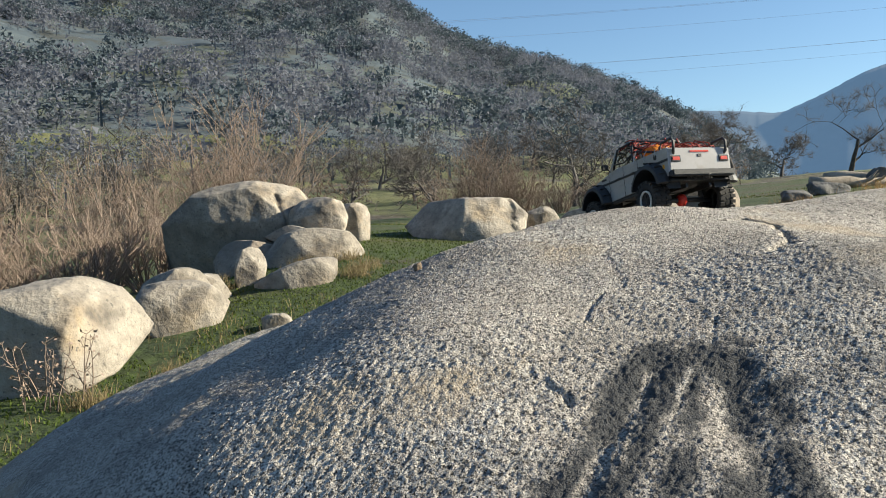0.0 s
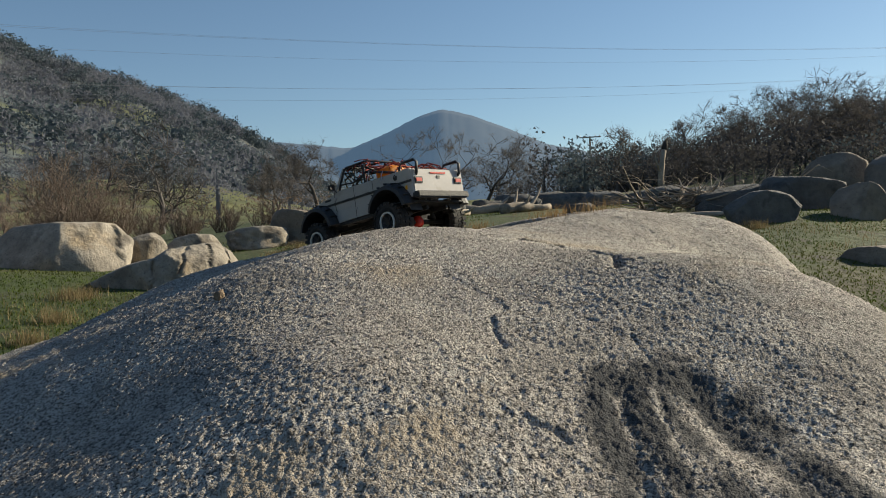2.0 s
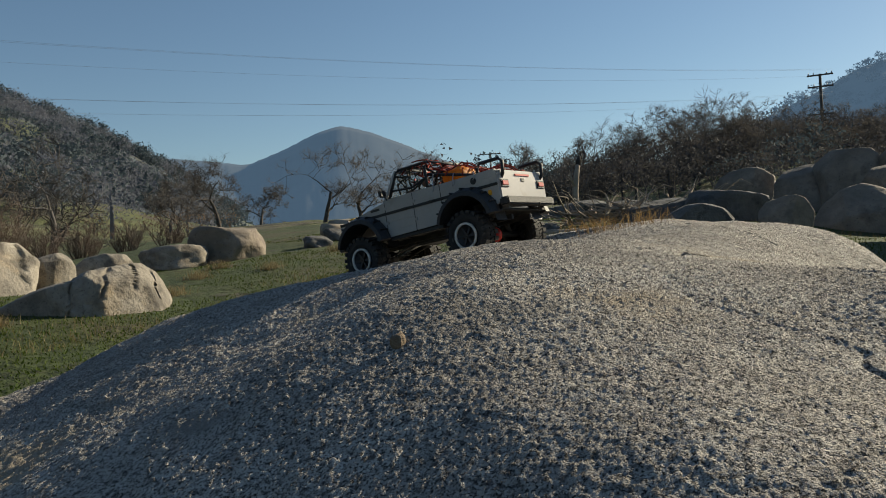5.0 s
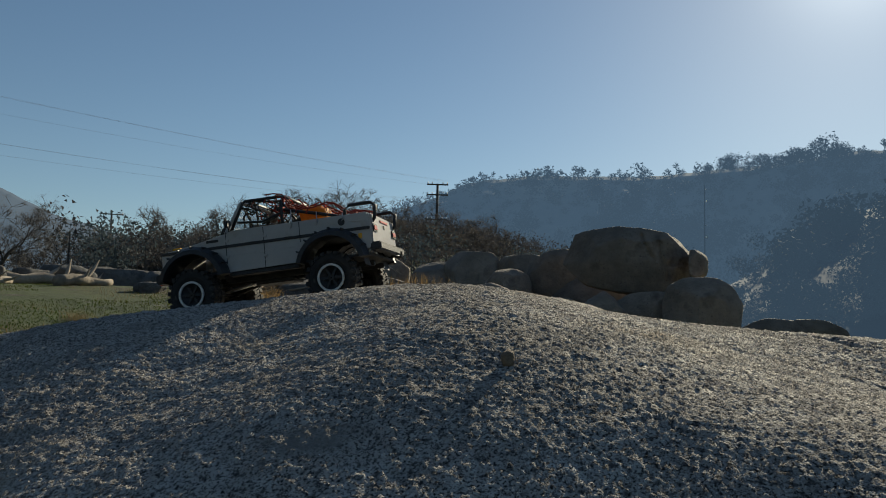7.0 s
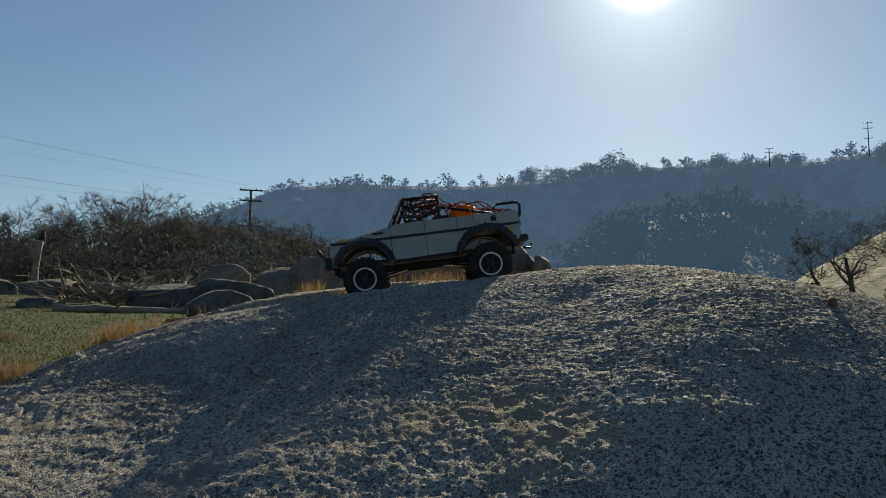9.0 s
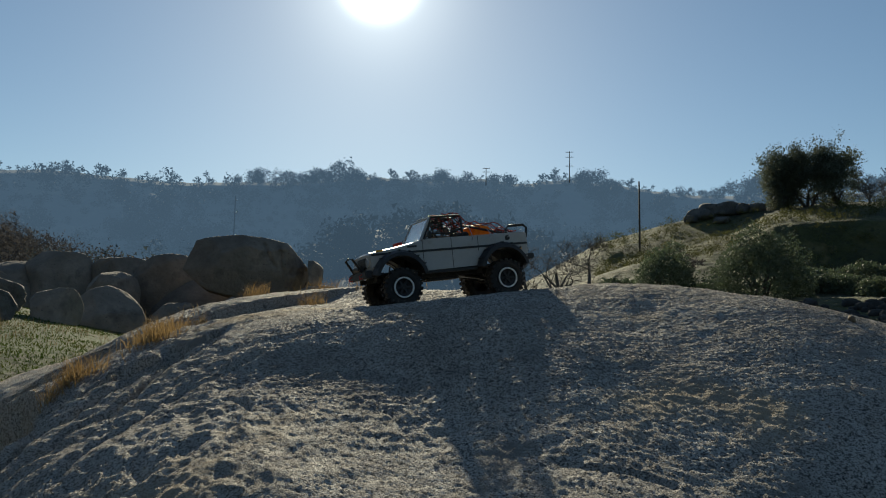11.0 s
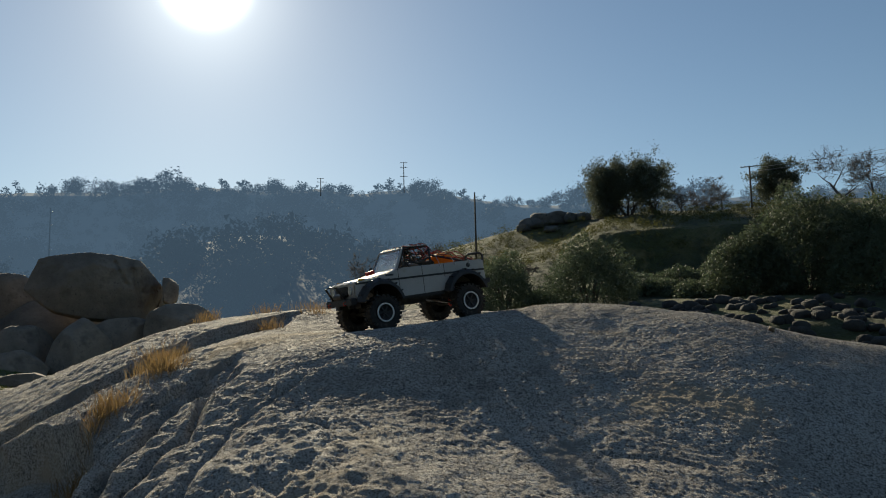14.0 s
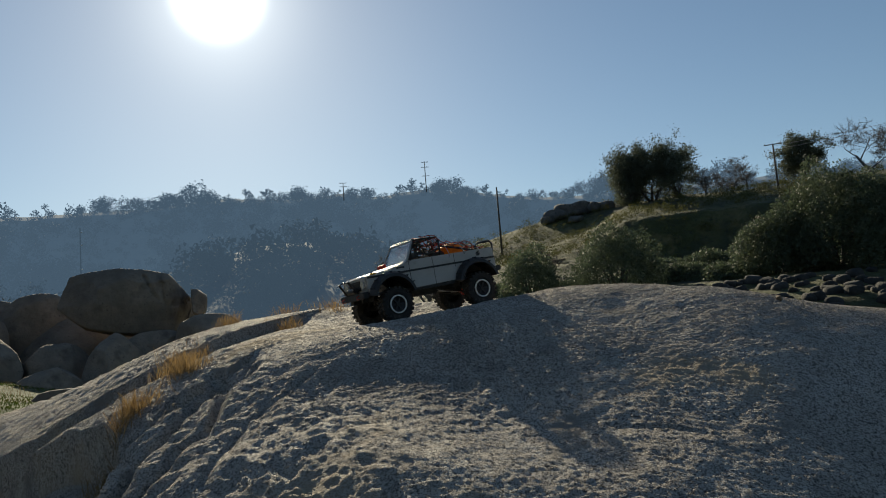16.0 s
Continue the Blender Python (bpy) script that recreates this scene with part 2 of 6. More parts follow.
def part(name, bm, mat, parent, label="", smooth=False, auto=None):
    me = bpy.data.meshes.new(name)
    bmesh.ops.recalc_face_normals(bm, faces=bm.faces[:])
    bm.to_mesh(me)
    bm.free()
    me.materials.append(mat)
    if smooth:
        me.polygons.foreach_set("use_smooth", [True] * len(me.polygons))
    ob = new(name, me)
    ob.parent = parent
    if label:
        tagged(ob, label)
    return ob


def empty(name, m=None):
    ob = new(name)
    if m is not None:
        ob.matrix_world = m
    return ob


class Tubes:
    """Collects tapered tubes of few sides into one mesh."""

    def __init__(self):
        self.v, self.f = [], []

    def add(self, pts, radii, sides=4, cap=False):
        base = len(self.v)
        n = len(pts)
        for i, p in enumerate(pts):
            a = Vector(pts[max(0, i - 1)])
            c = Vector(pts[min(n - 1, i + 1)])
            d = (c - a)
            d = d.normalized() if d.length > 1e-9 else Vector((0, 0, 1))
            u = d.orthogonal().normalized()
            w = d.cross(u)
            for k in range(sides):
                an = 2 * math.pi * k / sides
                self.v.append(tuple(Vector(p) + (u * math.cos(an) + w * math.sin(an)) * radii[i]))
        for i in range(n - 1):
            for k in range(sides):
                k2 = (k + 1) % sides
                self.f.append((base + i * sides + k, base + i * sides + k2, base + (i + 1) * sides + k2, base + (i + 1) * sides + k))
        if cap:
            self.f.append(tuple(base + k for k in reversed(range(sides))))
            self.f.append(tuple(base + (n - 1) * sides + k for k in range(sides)))

    def make(self, name, mat, parent=None, label="", smooth=True):
        return mesh_object(name, self.v, self.f, mat, smooth, parent, label)


# value noise on arrays
_perm = np.random.RandomState(7).rand(256, 256)


def vnoise(x, y):
    xi, yi = np.floor(x).astype(int), np.floor(y).astype(int)
    fx, fy = x - xi, y - yi
    fx, fy = fx * fx * (3 - 2 * fx), fy * fy * (3 - 2 * fy)
    a, b = _perm[xi % 256, yi % 256], _perm[(xi + 1) % 256, yi % 256]
    c, d = _perm[xi % 256, (yi + 1) % 256], _perm[(xi + 1) % 256, (yi + 1) % 256]
    return (a * (1 - fx) + b * fx) * (1 - fy) + (c * (1 - fx) + d * fx) * fy - 0.5


def fbm(x, y, octaves=4, gain=0.5):
    r, a = 0, 1.0
    for o in range(octaves):
        r = r + a * vnoise(x * 2 ** o + 17.3 * o, y * 2 ** o - 9.1 * o)
        a *= gain
    return r


def smooth_step(u):
    u = np.clip(u, 0, 1)
    return u * u * (3 - 2 * u)


# ---- the granite dome ----
ROCK_BASE = -1.209
ROCK_BUMPS = [
    (0.863, 1.236, 0.375, 0.403),
    (0.389, 2.028, 0.424, 0.299),
    (1.263, 2.153, 0.413, 0.362),
    (0.045, 2.637, 0.529, 0.252),
    (1.620, 3.249, 0.721, 0.241),
    (1.303, 3.414, 0.692, 0.316),
    (2.443, 4.525, 0.838, 0.685),
    (-0.428, 1.478, 0.501, 0.304),
    (-0.944, 2.726, 0.563, 0.363),
    (1.739, 2.083, 0.201, 0.152),
    (0.420, 0.275, 0.447, 0.372),
    (-0.103, 1.096, 0.596, 0.324),
    (2.139, 2.663, 0.475, 0.442),
    (0.161, 3.632, 0.680, 0.391),
    (0.06, 3.04, 0.12, 0.020),
    (-0.32, 1.05, 0.13, 0.014),
    (0.913, 2.165, 1.513, 0.584),
    (-0.056, 1.718, 0.120, -0.015),
    (-0.7, 1.7, 0.42, -0.042),
    (-0.6, 2.7, 0.20, -0.059),
    (-0.3, 1.4, 0.14, -0.033),
    (0.0, 1.2, 0.14, 0.027),
    (-1.2, 2.9, 0.30, 0.021),
    (-0.2, 3.3, 0.20, -0.020),
    (-0.8, 3.0, 0.14, 0.041),
    (0.0, 1.8, 0.14, 0.025),
    (0.0, 2.8, 0.14, 0.017),
    (-0.330, 2.690, 0.220, -0.024),
    (-0.950, 2.150, 0.380, 0.040),
    (-0.530, 3.380, 0.250, 0.045),
]



def line_distance(x, y, pts):
    """Signed distance to a polyline (positive on its left)."""
    best = np.full(np.shape(x), 1e9)
    sign = np.ones(np.shape(x))
    for (x0, y0), (x1, y1) in zip(pts, pts[1:]):
        dx, dy = x1 - x0, y1 - y0
        u = np.clip(((x - x0) * dx + (y - y0) * dy) / (dx * dx + dy * dy), 0, 1)
        d = np.hypot(x - x0 - u * dx, y - y0 - u * dy)
        s = np.sign(dx * (y - y0) - dy * (x - x0))
        near = d < best
        best, sign = np.where(near, d, best), np.where(near, s, sign)
    return best * sign


ROCK_SWELLS = [  # millimetres, every quarter metre from (-0.9, 1.5): rows along y, columns along x
    [-1, -1, 3, 13, -4, -18, -14, -1],
    [-11, 5, 25, -23, 13, 2, 12, 9],
    [-17, -7, 25, -20, 19, -1, -3, -1],
    [-6, 4, 8, -14, 11, -26, -32, 29],
    [-1, 5, -9, -44, 14, 11, 0, -9],
    [0, -3, 14, 4, 3, -8, 6, -2],
]


def dome(x, y):
    """The broad shape; past its far sides the rock rounds down into the ground."""
    z = ROCK_BASE + 0 * x - 1.5 * (np.clip(x - 2.95, 0, 9) ** 1.5 + np.clip(y - 4.85, 0, 9) ** 1.5 + np.clip(-0.3 - y, 0, 9) ** 1.5)
    for cx, cy, s, a in ROCK_BUMPS:
        z = z + a * np.exp(-((x - cx) ** 2 + (y - cy) ** 2) / (2 * s * s))
    for i, row in enumerate(ROCK_SWELLS):
        for j, a in enumerate(row):
            if a:
                z = z + 0.001 * a * np.exp(-((x + 0.9 - 0.25 * i) ** 2 + (y - 1.5 - 0.25 * j) ** 2) / (2 * 0.22 ** 2))
    return z


CRACKS = [  # line, width, depth
    ([(0.62, 1.86), (0.69, 1.886), (0.735, 1.83), (0.712, 1.78), (0.655, 1.60), (0.60, 1.47), (0.545, 1.40)], 0.0055, 0.020),
    ([(0.735, 1.83), (0.70, 1.75), (0.655, 1.60)], 0.007, 0.010),
    ([(0.60, 1.42), (0.57, 1.435), (0.545, 1.40)], 0.008, 0.012),
    ([(0.299, 1.36), (0.262, 1.317), (0.237, 1.279), (0.206, 1.23)], 0.0032, 0.004),
    ([(0.131, 1.059), (0.144, 1.037), (0.149, 1.016)], 0.004, 0.007),
    ([(0.373, 1.171), (0.345, 1.123), (0.30, 1.039), (0.226, 0.934)], 0.004, 0.002),
    ([(0.215, 3.365), (0.14, 3.345), (0.05, 3.34)], 0.024, 0.045),
    ([(0.26, 3.26), (0.20, 3.27), (0.13, 3.29)], 0.016, 0.016),
    ([(0.262, 1.09), (0.215, 1.0), (0.155, 0.915), (0.125, 0.85), (0.08, 0.76)], 0.017, 0.006),
    ([(0.352, 1.05), (0.335, 0.95), (0.315, 0.87), (0.295, 0.79)], 0.026, 0.008),
    ([(1.24, 2.58), (1.33, 2.55), (1.38, 2.46)], 0.010, 0.03),
    ([(-0.35, 3.58), (-0.205, 3.52), (-0.111, 3.466), (-0.007, 3.42), (0.162, 3.348)], 0.017, 0.058),
    ([(-0.45, 3.53), (-0.333, 3.468), (-0.257, 3.415), (-0.163, 3.357), (-0.005, 3.321), (0.15, 3.247)], 0.012, 0.034),
    ([(-0.30, 3.70), (-0.15, 3.62), (0.02, 3.50), (0.12, 3.44)], 0.010, 0.020),
    ([(-0.50, 3.36), (-0.38, 3.31), (-0.25, 3.27), (-0.17, 3.21)], 0.006, 0.010),
    ([(-0.62, 2.53), (-0.64, 2.516), (-0.669, 2.432), (-0.716, 2.375)], 0.006, 0.008),
    ([(-0.289, 3.12), (-0.30, 3.094), (-0.34, 3.07), (-0.39, 3.055)], 0.006, 0.012),
    ([(-0.16, 3.18), (-0.10, 3.12), (-0.06, 3.08)], 0.007, 0.010),
]
STEPS = [  # line, height by which one side is lower, reach
    ([(0.42, 1.74), (0.405, 1.706), (0.313, 1.575), (0.298, 1.36), (0.237, 1.279), (0.166, 1.178), (0.131, 1.059)], -0.002, 0.04),
    ([(1.32, 3.10), (1.10, 3.24), (0.88, 3.39), (0.66, 3.58), (0.56, 3.74), (0.58, 3.92), (0.72, 4.12), (0.95, 4.38)], 0.062, 0.15),
    ([(0.28, 3.28), (0.20, 3.35), (0.08, 3.44)], 0.03, 0.06),
    ([(1.10, 4.30), (0.84, 4.12), (0.63, 3.99), (0.39, 3.86), (0.308, 3.751), (0.212, 3.668), (0.044, 3.613), (-0.122, 3.583), (-0.30, 3.60), (-0.6, 3.66)], -0.15, 0.40),
    ([(1.43, 2.24), (1.45, 2.15), (1.52, 2.11)], 0.006, 0.06),
]
HOLLOWS = [(-0.203, 3.22, 0.025, 0.007), (0.109, 3.323, 0.03, 0.016), (-0.266, 3.305, 0.035, 0.007), (-0.415, 3.27, 0.04, 0.006), (-0.22, 3.11, 0.025, 0.005), (0.30, 0.98, 0.05, 0.008), (0.19, 1.0, 0.04, 0.007), (0.39, 0.95, 0.05, 0.010)]
STAINS = [([(0.275, 1.11), (0.24, 1.051), (0.204, 0.999), (0.166, 0.946), (0.119, 0.877), (0.05, 0.77)], 0.030), ([(0.30, 1.085), (0.275, 1.025), (0.237, 0.958), (0.172, 0.866), (0.10, 0.76)], 0.036), ([(0.345, 1.09), (0.352, 1.04), (0.335, 0.95), (0.315, 0.87), (0.295, 0.79), (0.26, 0.68)], 0.046), ([(0.385, 1.0), (0.37, 0.92), (0.34, 0.80), (0.31, 0.70)], 0.034), ([(0.30, 1.06), (0.285, 0.97), (0.25, 0.89), (0.20, 0.80)], 0.030)]
PALE_VEINS = [[(0.257, 1.068), (0.23, 1.018), (0.205, 0.964), (0.188, 0.922), (0.153, 0.907), (0.137, 0.874), (0.09, 0.78)], [(0.308, 1.063), (0.273, 1.0), (0.227, 0.919), (0.202, 0.869)], [(0.335, 1.026), (0.31, 0.955), (0.265, 0.863)], [(0.405, 1.706), (0.313, 1.575)], [(0.299, 1.36), (0.206, 1.23)]]


def rock_height(x, y):
    z = dome(x, y)
    wx, wy = x + 0.03 * fbm(x * 9, y * 9, 3), y + 0.03 * fbm(x * 9 + 40, y * 9, 3)
    for pts, h, reach in STEPS:
        d = line_distance(wx, wy, pts)
        z = z - abs(h) * np.exp(-np.abs(d) / reach) * smooth_step((-d if h < 0 else d) / 0.012 + 0.5)
    for pts, w, depth in CRACKS:
        d = line_distance(wx, wy, pts)
        z = z - depth * np.exp(-(d / w) ** 2)
    for hx, hy, s, depth in HOLLOWS:
        z = z - depth * np.exp(-((wx - hx) ** 2 + (wy - hy) ** 2) / (2 * s * s))
    return z


def rock_relief(x, y):
    """Coarse weathered grain: rounded knobs parted by creases, pitted in patches, flaky on the far left flank."""
    broken = smooth_step((y - 0.25 * x - 2.95) / 0.35)
    u, v = 0.8 * x + 0.6 * y, 0.8 * y - 0.6 * x
    u, v = u + 0.006 * vnoise(x * 45, y * 45), v + 0.006 * vnoise(x * 45 + 31, y * 45)
    patch = 0.75 + 0.9 * np.clip(fbm(x * 4.5 + 3, y * 4.5, 3), -0.4, 0.5)
    coarse = smooth_step((y - 1.6) / 0.7)
    knobs = (0.0012 + 0.0034 * coarse) * (np.abs(vnoise(u * 112, v * 104)) - 0.13) + (0.0014 + 0.0014 * coarse) * vnoise(x * 152 + 7, y * 146) + 0.0026 * coarse * vnoise(u * 64, v * 57) + (0.0030 - 0.0010 * coarse) * vnoise(u * 235 + 3, v * 222)
    swell = (0.0016 + 0.0022 * coarse) * vnoise(u * 31, v * 26) + 0.005 * vnoise(u * 13, v * 11 + 9)
    flakes = 0.016 * np.abs(fbm(x * 7 + y * 5, y * 13 - x * 6, 4, 0.55)) + 0.008 * fbm(x * 22, y * 22, 2)
    return 0.004 * fbm(x * 2.6, y * 2.6, 2) + patch * knobs + swell - broken * flakes


def spaced(stops, steps):
    """Grid lines with a step of their own between each two stops."""
    return np.concatenate([np.arange(p, q, s) for p, q, s in zip(stops, stops[1:], steps)] + [[stops[-1]]])


def build_dome():
    lx = spaced((-2.0, -1.7, -1.05, -0.35, 0.60, 1.25, 1.8, 3.1, 4.0), (0.03, 0.012, 0.0045, 0.0030, 0.0052, 0.009, 0.02, 0.04))
    ly = spaced((-1.1, -0.4, 0.70, 1.70, 3.75, 4.1, 5.0, 5.8), (0.03, 0.013, 0.0030, 0.0046, 0.009, 0.018, 0.04))
    nx, ny = len(lx), len(ly)
    gx, gy = np.meshgrid(lx, ly, indexing="ij")
    z = rock_height(gx, gy) + rock_relief(gx, gy) + 0.0008 * np.random.RandomState(4).normal(size=gx.shape)
    # overhang the relief a little sideways, as weathered grains do
    v = np.stack([gx + 0.0012 * vnoise(gx * 160, gy * 160), gy + 0.0012 * vnoise(gx * 160 + 9, gy * 160), z], -1).reshape(-1, 3)
    idx = np.arange(nx * ny).reshape(nx, ny)
    f = np.stack([idx[:-1, :-1], idx[1:, :-1], idx[1:, 1:], idx[:-1, 1:]], -1).reshape(-1, 4)
    me = bpy.data.meshes.new("granite_dome")
    me.vertices.add(len(v))
    me.vertices.foreach_set("co", v.ravel())
    me.loops.add(f.size)
    me.loops.foreach_set("vertex_index", f.ravel())
    me.polygons.add(len(f))
    me.polygons.foreach_set("loop_start", np.arange(0, f.size, 4))
    me.polygons.foreach_set("use_smooth", np.ones(len(f), bool))
    me.update(calc_edges=True)
    stain = np.zeros(gx.shape)
    n = fbm(gx * 11, gy * 11, 5, 0.75)
    for pts, w in STAINS:
        d = np.abs(line_distance(gx, gy, pts)) / w
        stain = np.maximum(stain, smooth_step(1.25 - d + 0.9 * n))
    lichen = smooth_step(1.2 - np.abs(line_distance(gx, gy, [(0.62, 1.25), (0.62, 0.95), (0.5, 0.5)])) / 0.17 + 1.1 * n)
    for pts in PALE_VEINS:
        stain = stain * (1 - 0.9 * np.exp(-(line_distance(gx + 0.012 * fbm(gx * 30, gy * 30, 2), gy, pts) / 0.0055) ** 2))
    stain = np.maximum(np.maximum(0.95 * stain, 0.30 * lichen), 0.22 * smooth_step((fbm(gx * 3.1, gy * 3.1, 5, 0.65) - 0.46) * 5))
    at = me.attributes.new("stain", "FLOAT", "POINT")
    at.data.foreach_set("value", stain.ravel())
    me.materials.append(M_ROCK)
    ob = new("granite_dome", me)
    tagged(ob, "pale grey weathered granite dome with cracks and dark stains", "rock")


build_dome()

# ---- the ground, one sheet to the horizon ----
CX, CY = -1.2, 1.6


def profile(table, az):
    return np.interp(az, [a for a, _ in table], [e for _, e in table])


NEAR = [(-180, 0.0), (-30, 0.0), (-12, 0.25), (0, 0.6), (10, 0.95), (20, 1.3), (30, 1.45), (60, 1.45), (70, 0.9), (80, 0.3), (90, 0.0), (180, 0.0)]
SLOPE = [(-180, 0.0), (-30, 0.0), (-10, 0.01), (5, 0.03), (15, 0.045), (25, 0.055), (55, 0.055), (65, 0.03), (75, 0.0), (90, -0.03), (135, -0.03), (180, 0.0)]
HILL = [(-180, 4), (-120, 7), (-60, 14), (-40, 16.5), (-28, 17.5), (-10, 17.2), (-2.3, 15.4), (2.6, 12.5), (7, 11.4), (10.2, 10.4), (14, 8.6), (17.5, 6.7), (20.5, 4.2), (24, 2.0), (40, 0), (150, 0), (170, 3), (180, 4)]
BENCH = [(-180, 2), (-60, 4.5), (-30, 5.0), (-18, 5.6), (-8, 5.2), (0, 5.4), (8, 5.6), (14, 5.0), (18, 3.8), (24, 2.5), (30, 0), (170, 0), (180, 2)]
TREEHILL = [(-180, 0), (34, 0), (38, 3.6), (43, 4.1), (46.2, 5.0), (50, 6.0), (53.4, 6.4), (57, 6.6), (61, 6.4), (66, 5.4), (72, 3.6), (80, 1), (90, 0), (180, 0)]
KNOLL = [(-180, 0), (92, 0), (98, 4.5), (103.2, 7.3), (107.4, 8.5), (110.6, 9.2), (114.7, 9.6), (118.8, 9.7), (122.4, 9.4), (129.1, 9.2), (138, 8.5), (150, 5), (165, 0), (180, 0)]
BANK = ((26, -1.4), (36, -0.3), (38, 0.7), (44, 2.3), (52, 3.4), (64, 5.2), (67, 6.2), (69.5, 10.0), (88, 14.6))   # the knoll side: rubble foot, terrace, steep bank, top


def ground_height(x, y):
    az = np.degrees(np.arctan2(x - CX, y - CY))
    r = np.hypot(x - CX, y - CY)
    h = -1.0 + profile(NEAR, az) * np.clip((r - 3) / 13, 0, 1) ** 0.85 + profile(SLOPE, az) * np.clip(r - 16, 0, 50) + 0.10 * fbm(x * 0.35, y * 0.35, 3) * smooth_step(r / 6)
    h = h + 0.35 * fbm(x * 0.16, y * 0.16, 4, 0.6) * smooth_step((r - 36) / 20)
    h = h + 0.60 * smooth_step((y - 3.4) / 6) * np.exp(-((x + 1.6) / 2.2) ** 2) * smooth_step((40 - y) / 15)
    h = h - 0.13 * np.exp(-((x + 3.6) ** 2 + (y - 7.5) ** 2) / 18) + 0.10 * np.exp(-((x + 2.1) ** 2 + (y - 4.8) ** 2) / 2.5)
    for table, near, far, power in ((HILL, 70, 430, 1.15), (BENCH, 26, 120, 1.0), (TREEHILL, 26, 110, 1.1), (KNOLL, 24, 88, 1.6)):
        el = profile(table, az)
        top = np.tan(np.radians(el)) * far + (0.8 if table is KNOLL else -0.1)
        u = np.clip((r - near) / (far - near), 0, 1)
        rise = top * (u ** power) * (1 - 0.0 * u)
        fall = np.where(r > far, np.maximum(0.35, 1 - (r - far) / far * 0.9), 1)
        bump = 1 + 0.16 * fbm(x / (far * 0.10), y / (far * 0.10), 4, 0.55) * smooth_step((1 - np.abs(u - 0.55) / 0.45) * 1.5)
        h = np.maximum(h, np.where((el > 0.05) & (u > 0), -1.4 + (rise * fall + 0.4) * bump, -99))
    w = smooth_step((az - 111.5) / 4) * (1 - smooth_step((az - 130) / 8)) * smooth_step((r - 26) / 6) * (1 - smooth_step((r - 86) / 3))
    wob = r + 1.6 * fbm(x * 0.22, y * 0.22, 3)
    return h * (1 - w) + w * (np.interp(wob, [a for a, _ in BANK], [b for _, b in BANK]) + 0.25 * fbm(x * 0.4, y * 0.4, 3))


def build_ground():
    az = np.linspace(-math.pi, math.pi, 701)[:-1]
    rr = np.concatenate([[0.05], np.geomspace(0.8, 30, 70), np.geomspace(31, 110, 90), np.geomspace(114, 4800, 60)])
    ga, gr = np.meshgrid(az, rr, indexing="ij")
    x, y = CX + gr * np.sin(ga), CY + gr * np.cos(ga)
    z = ground_height(x, y)
    z = np.where(gr > 900, np.minimum(z, 20), z)
    # the ground keeps below the dome where the rock breaks out of it
    v = np.stack([x, y, z], -1).reshape(-1, 3)
    na, nr = len(az), len(rr)
    idx = np.arange(na * nr).reshape(na, nr)
    nxt = np.roll(idx, -1, 0)
    f = np.stack([idx[:, :-1], idx[:, 1:], nxt[:, 1:], nxt[:, :-1]], -1).reshape(-1, 4)
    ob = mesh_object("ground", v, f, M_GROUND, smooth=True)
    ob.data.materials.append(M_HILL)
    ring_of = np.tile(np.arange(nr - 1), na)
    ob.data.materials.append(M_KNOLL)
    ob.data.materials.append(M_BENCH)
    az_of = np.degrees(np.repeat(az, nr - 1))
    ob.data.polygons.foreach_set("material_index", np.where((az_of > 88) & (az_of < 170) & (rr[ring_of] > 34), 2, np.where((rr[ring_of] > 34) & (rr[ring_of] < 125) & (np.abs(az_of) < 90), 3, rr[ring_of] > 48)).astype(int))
    tagged(ob, "green and straw-coloured winter meadow rising to hills", "ground", kind="structure")


build_ground()


def backdrop_strip(name, table, dist, mat, label, rough, eye, near=0.72, relief=0.018):
    """A far range: a broad slope under the skyline of the table."""
    azs = np.arange(table[0][0], table[-1][0], 0.12)
    us = np.linspace(0, 1, 24)
    el = np.convolve(np.pad(profile(table, azs), 6, mode="edge"), np.hanning(15)[1:-1] / np.hanning(15).sum(), "valid") + rough * fbm(azs * 1.1, azs * 0 + 3, 4, 0.6)
    vs = []
    for u in us:
        d = dist * (near + (1 - near) * u)
        h = np.tan(np.radians(el)) * dist * u ** 0.9 - 4 * (1 - u) + dist * relief * fbm(azs * 0.5, azs * 0 + u * 5, 4) * math.sin(math.pi * u)
        vs.append(np.stack([eye[0] + d * np.sin(np.radians(azs)), eye[1] + d * np.cos(np.radians(azs)), h], -1))
    d = dist * 1.25
    vs.append(np.stack([eye[0] + d * np.sin(np.radians(azs)), eye[1] + d * np.cos(np.radians(azs)), 0 * azs - 5], -1))
    v = np.stack(vs, 1)
    n, k = v.shape[:2]
    idx = np.arange(n * k).reshape(n, k)
    f = np.stack([idx[:-1, :-1], idx[:-1, 1:], idx[1:, 1:], idx[1:, :-1]], -1).reshape(-1, 4)
    ob = mesh_object(name, v.reshape(-1, 3), f, mat, smooth=True)
    tagged(ob, label, "hills", kind="structure")
    return azs, el


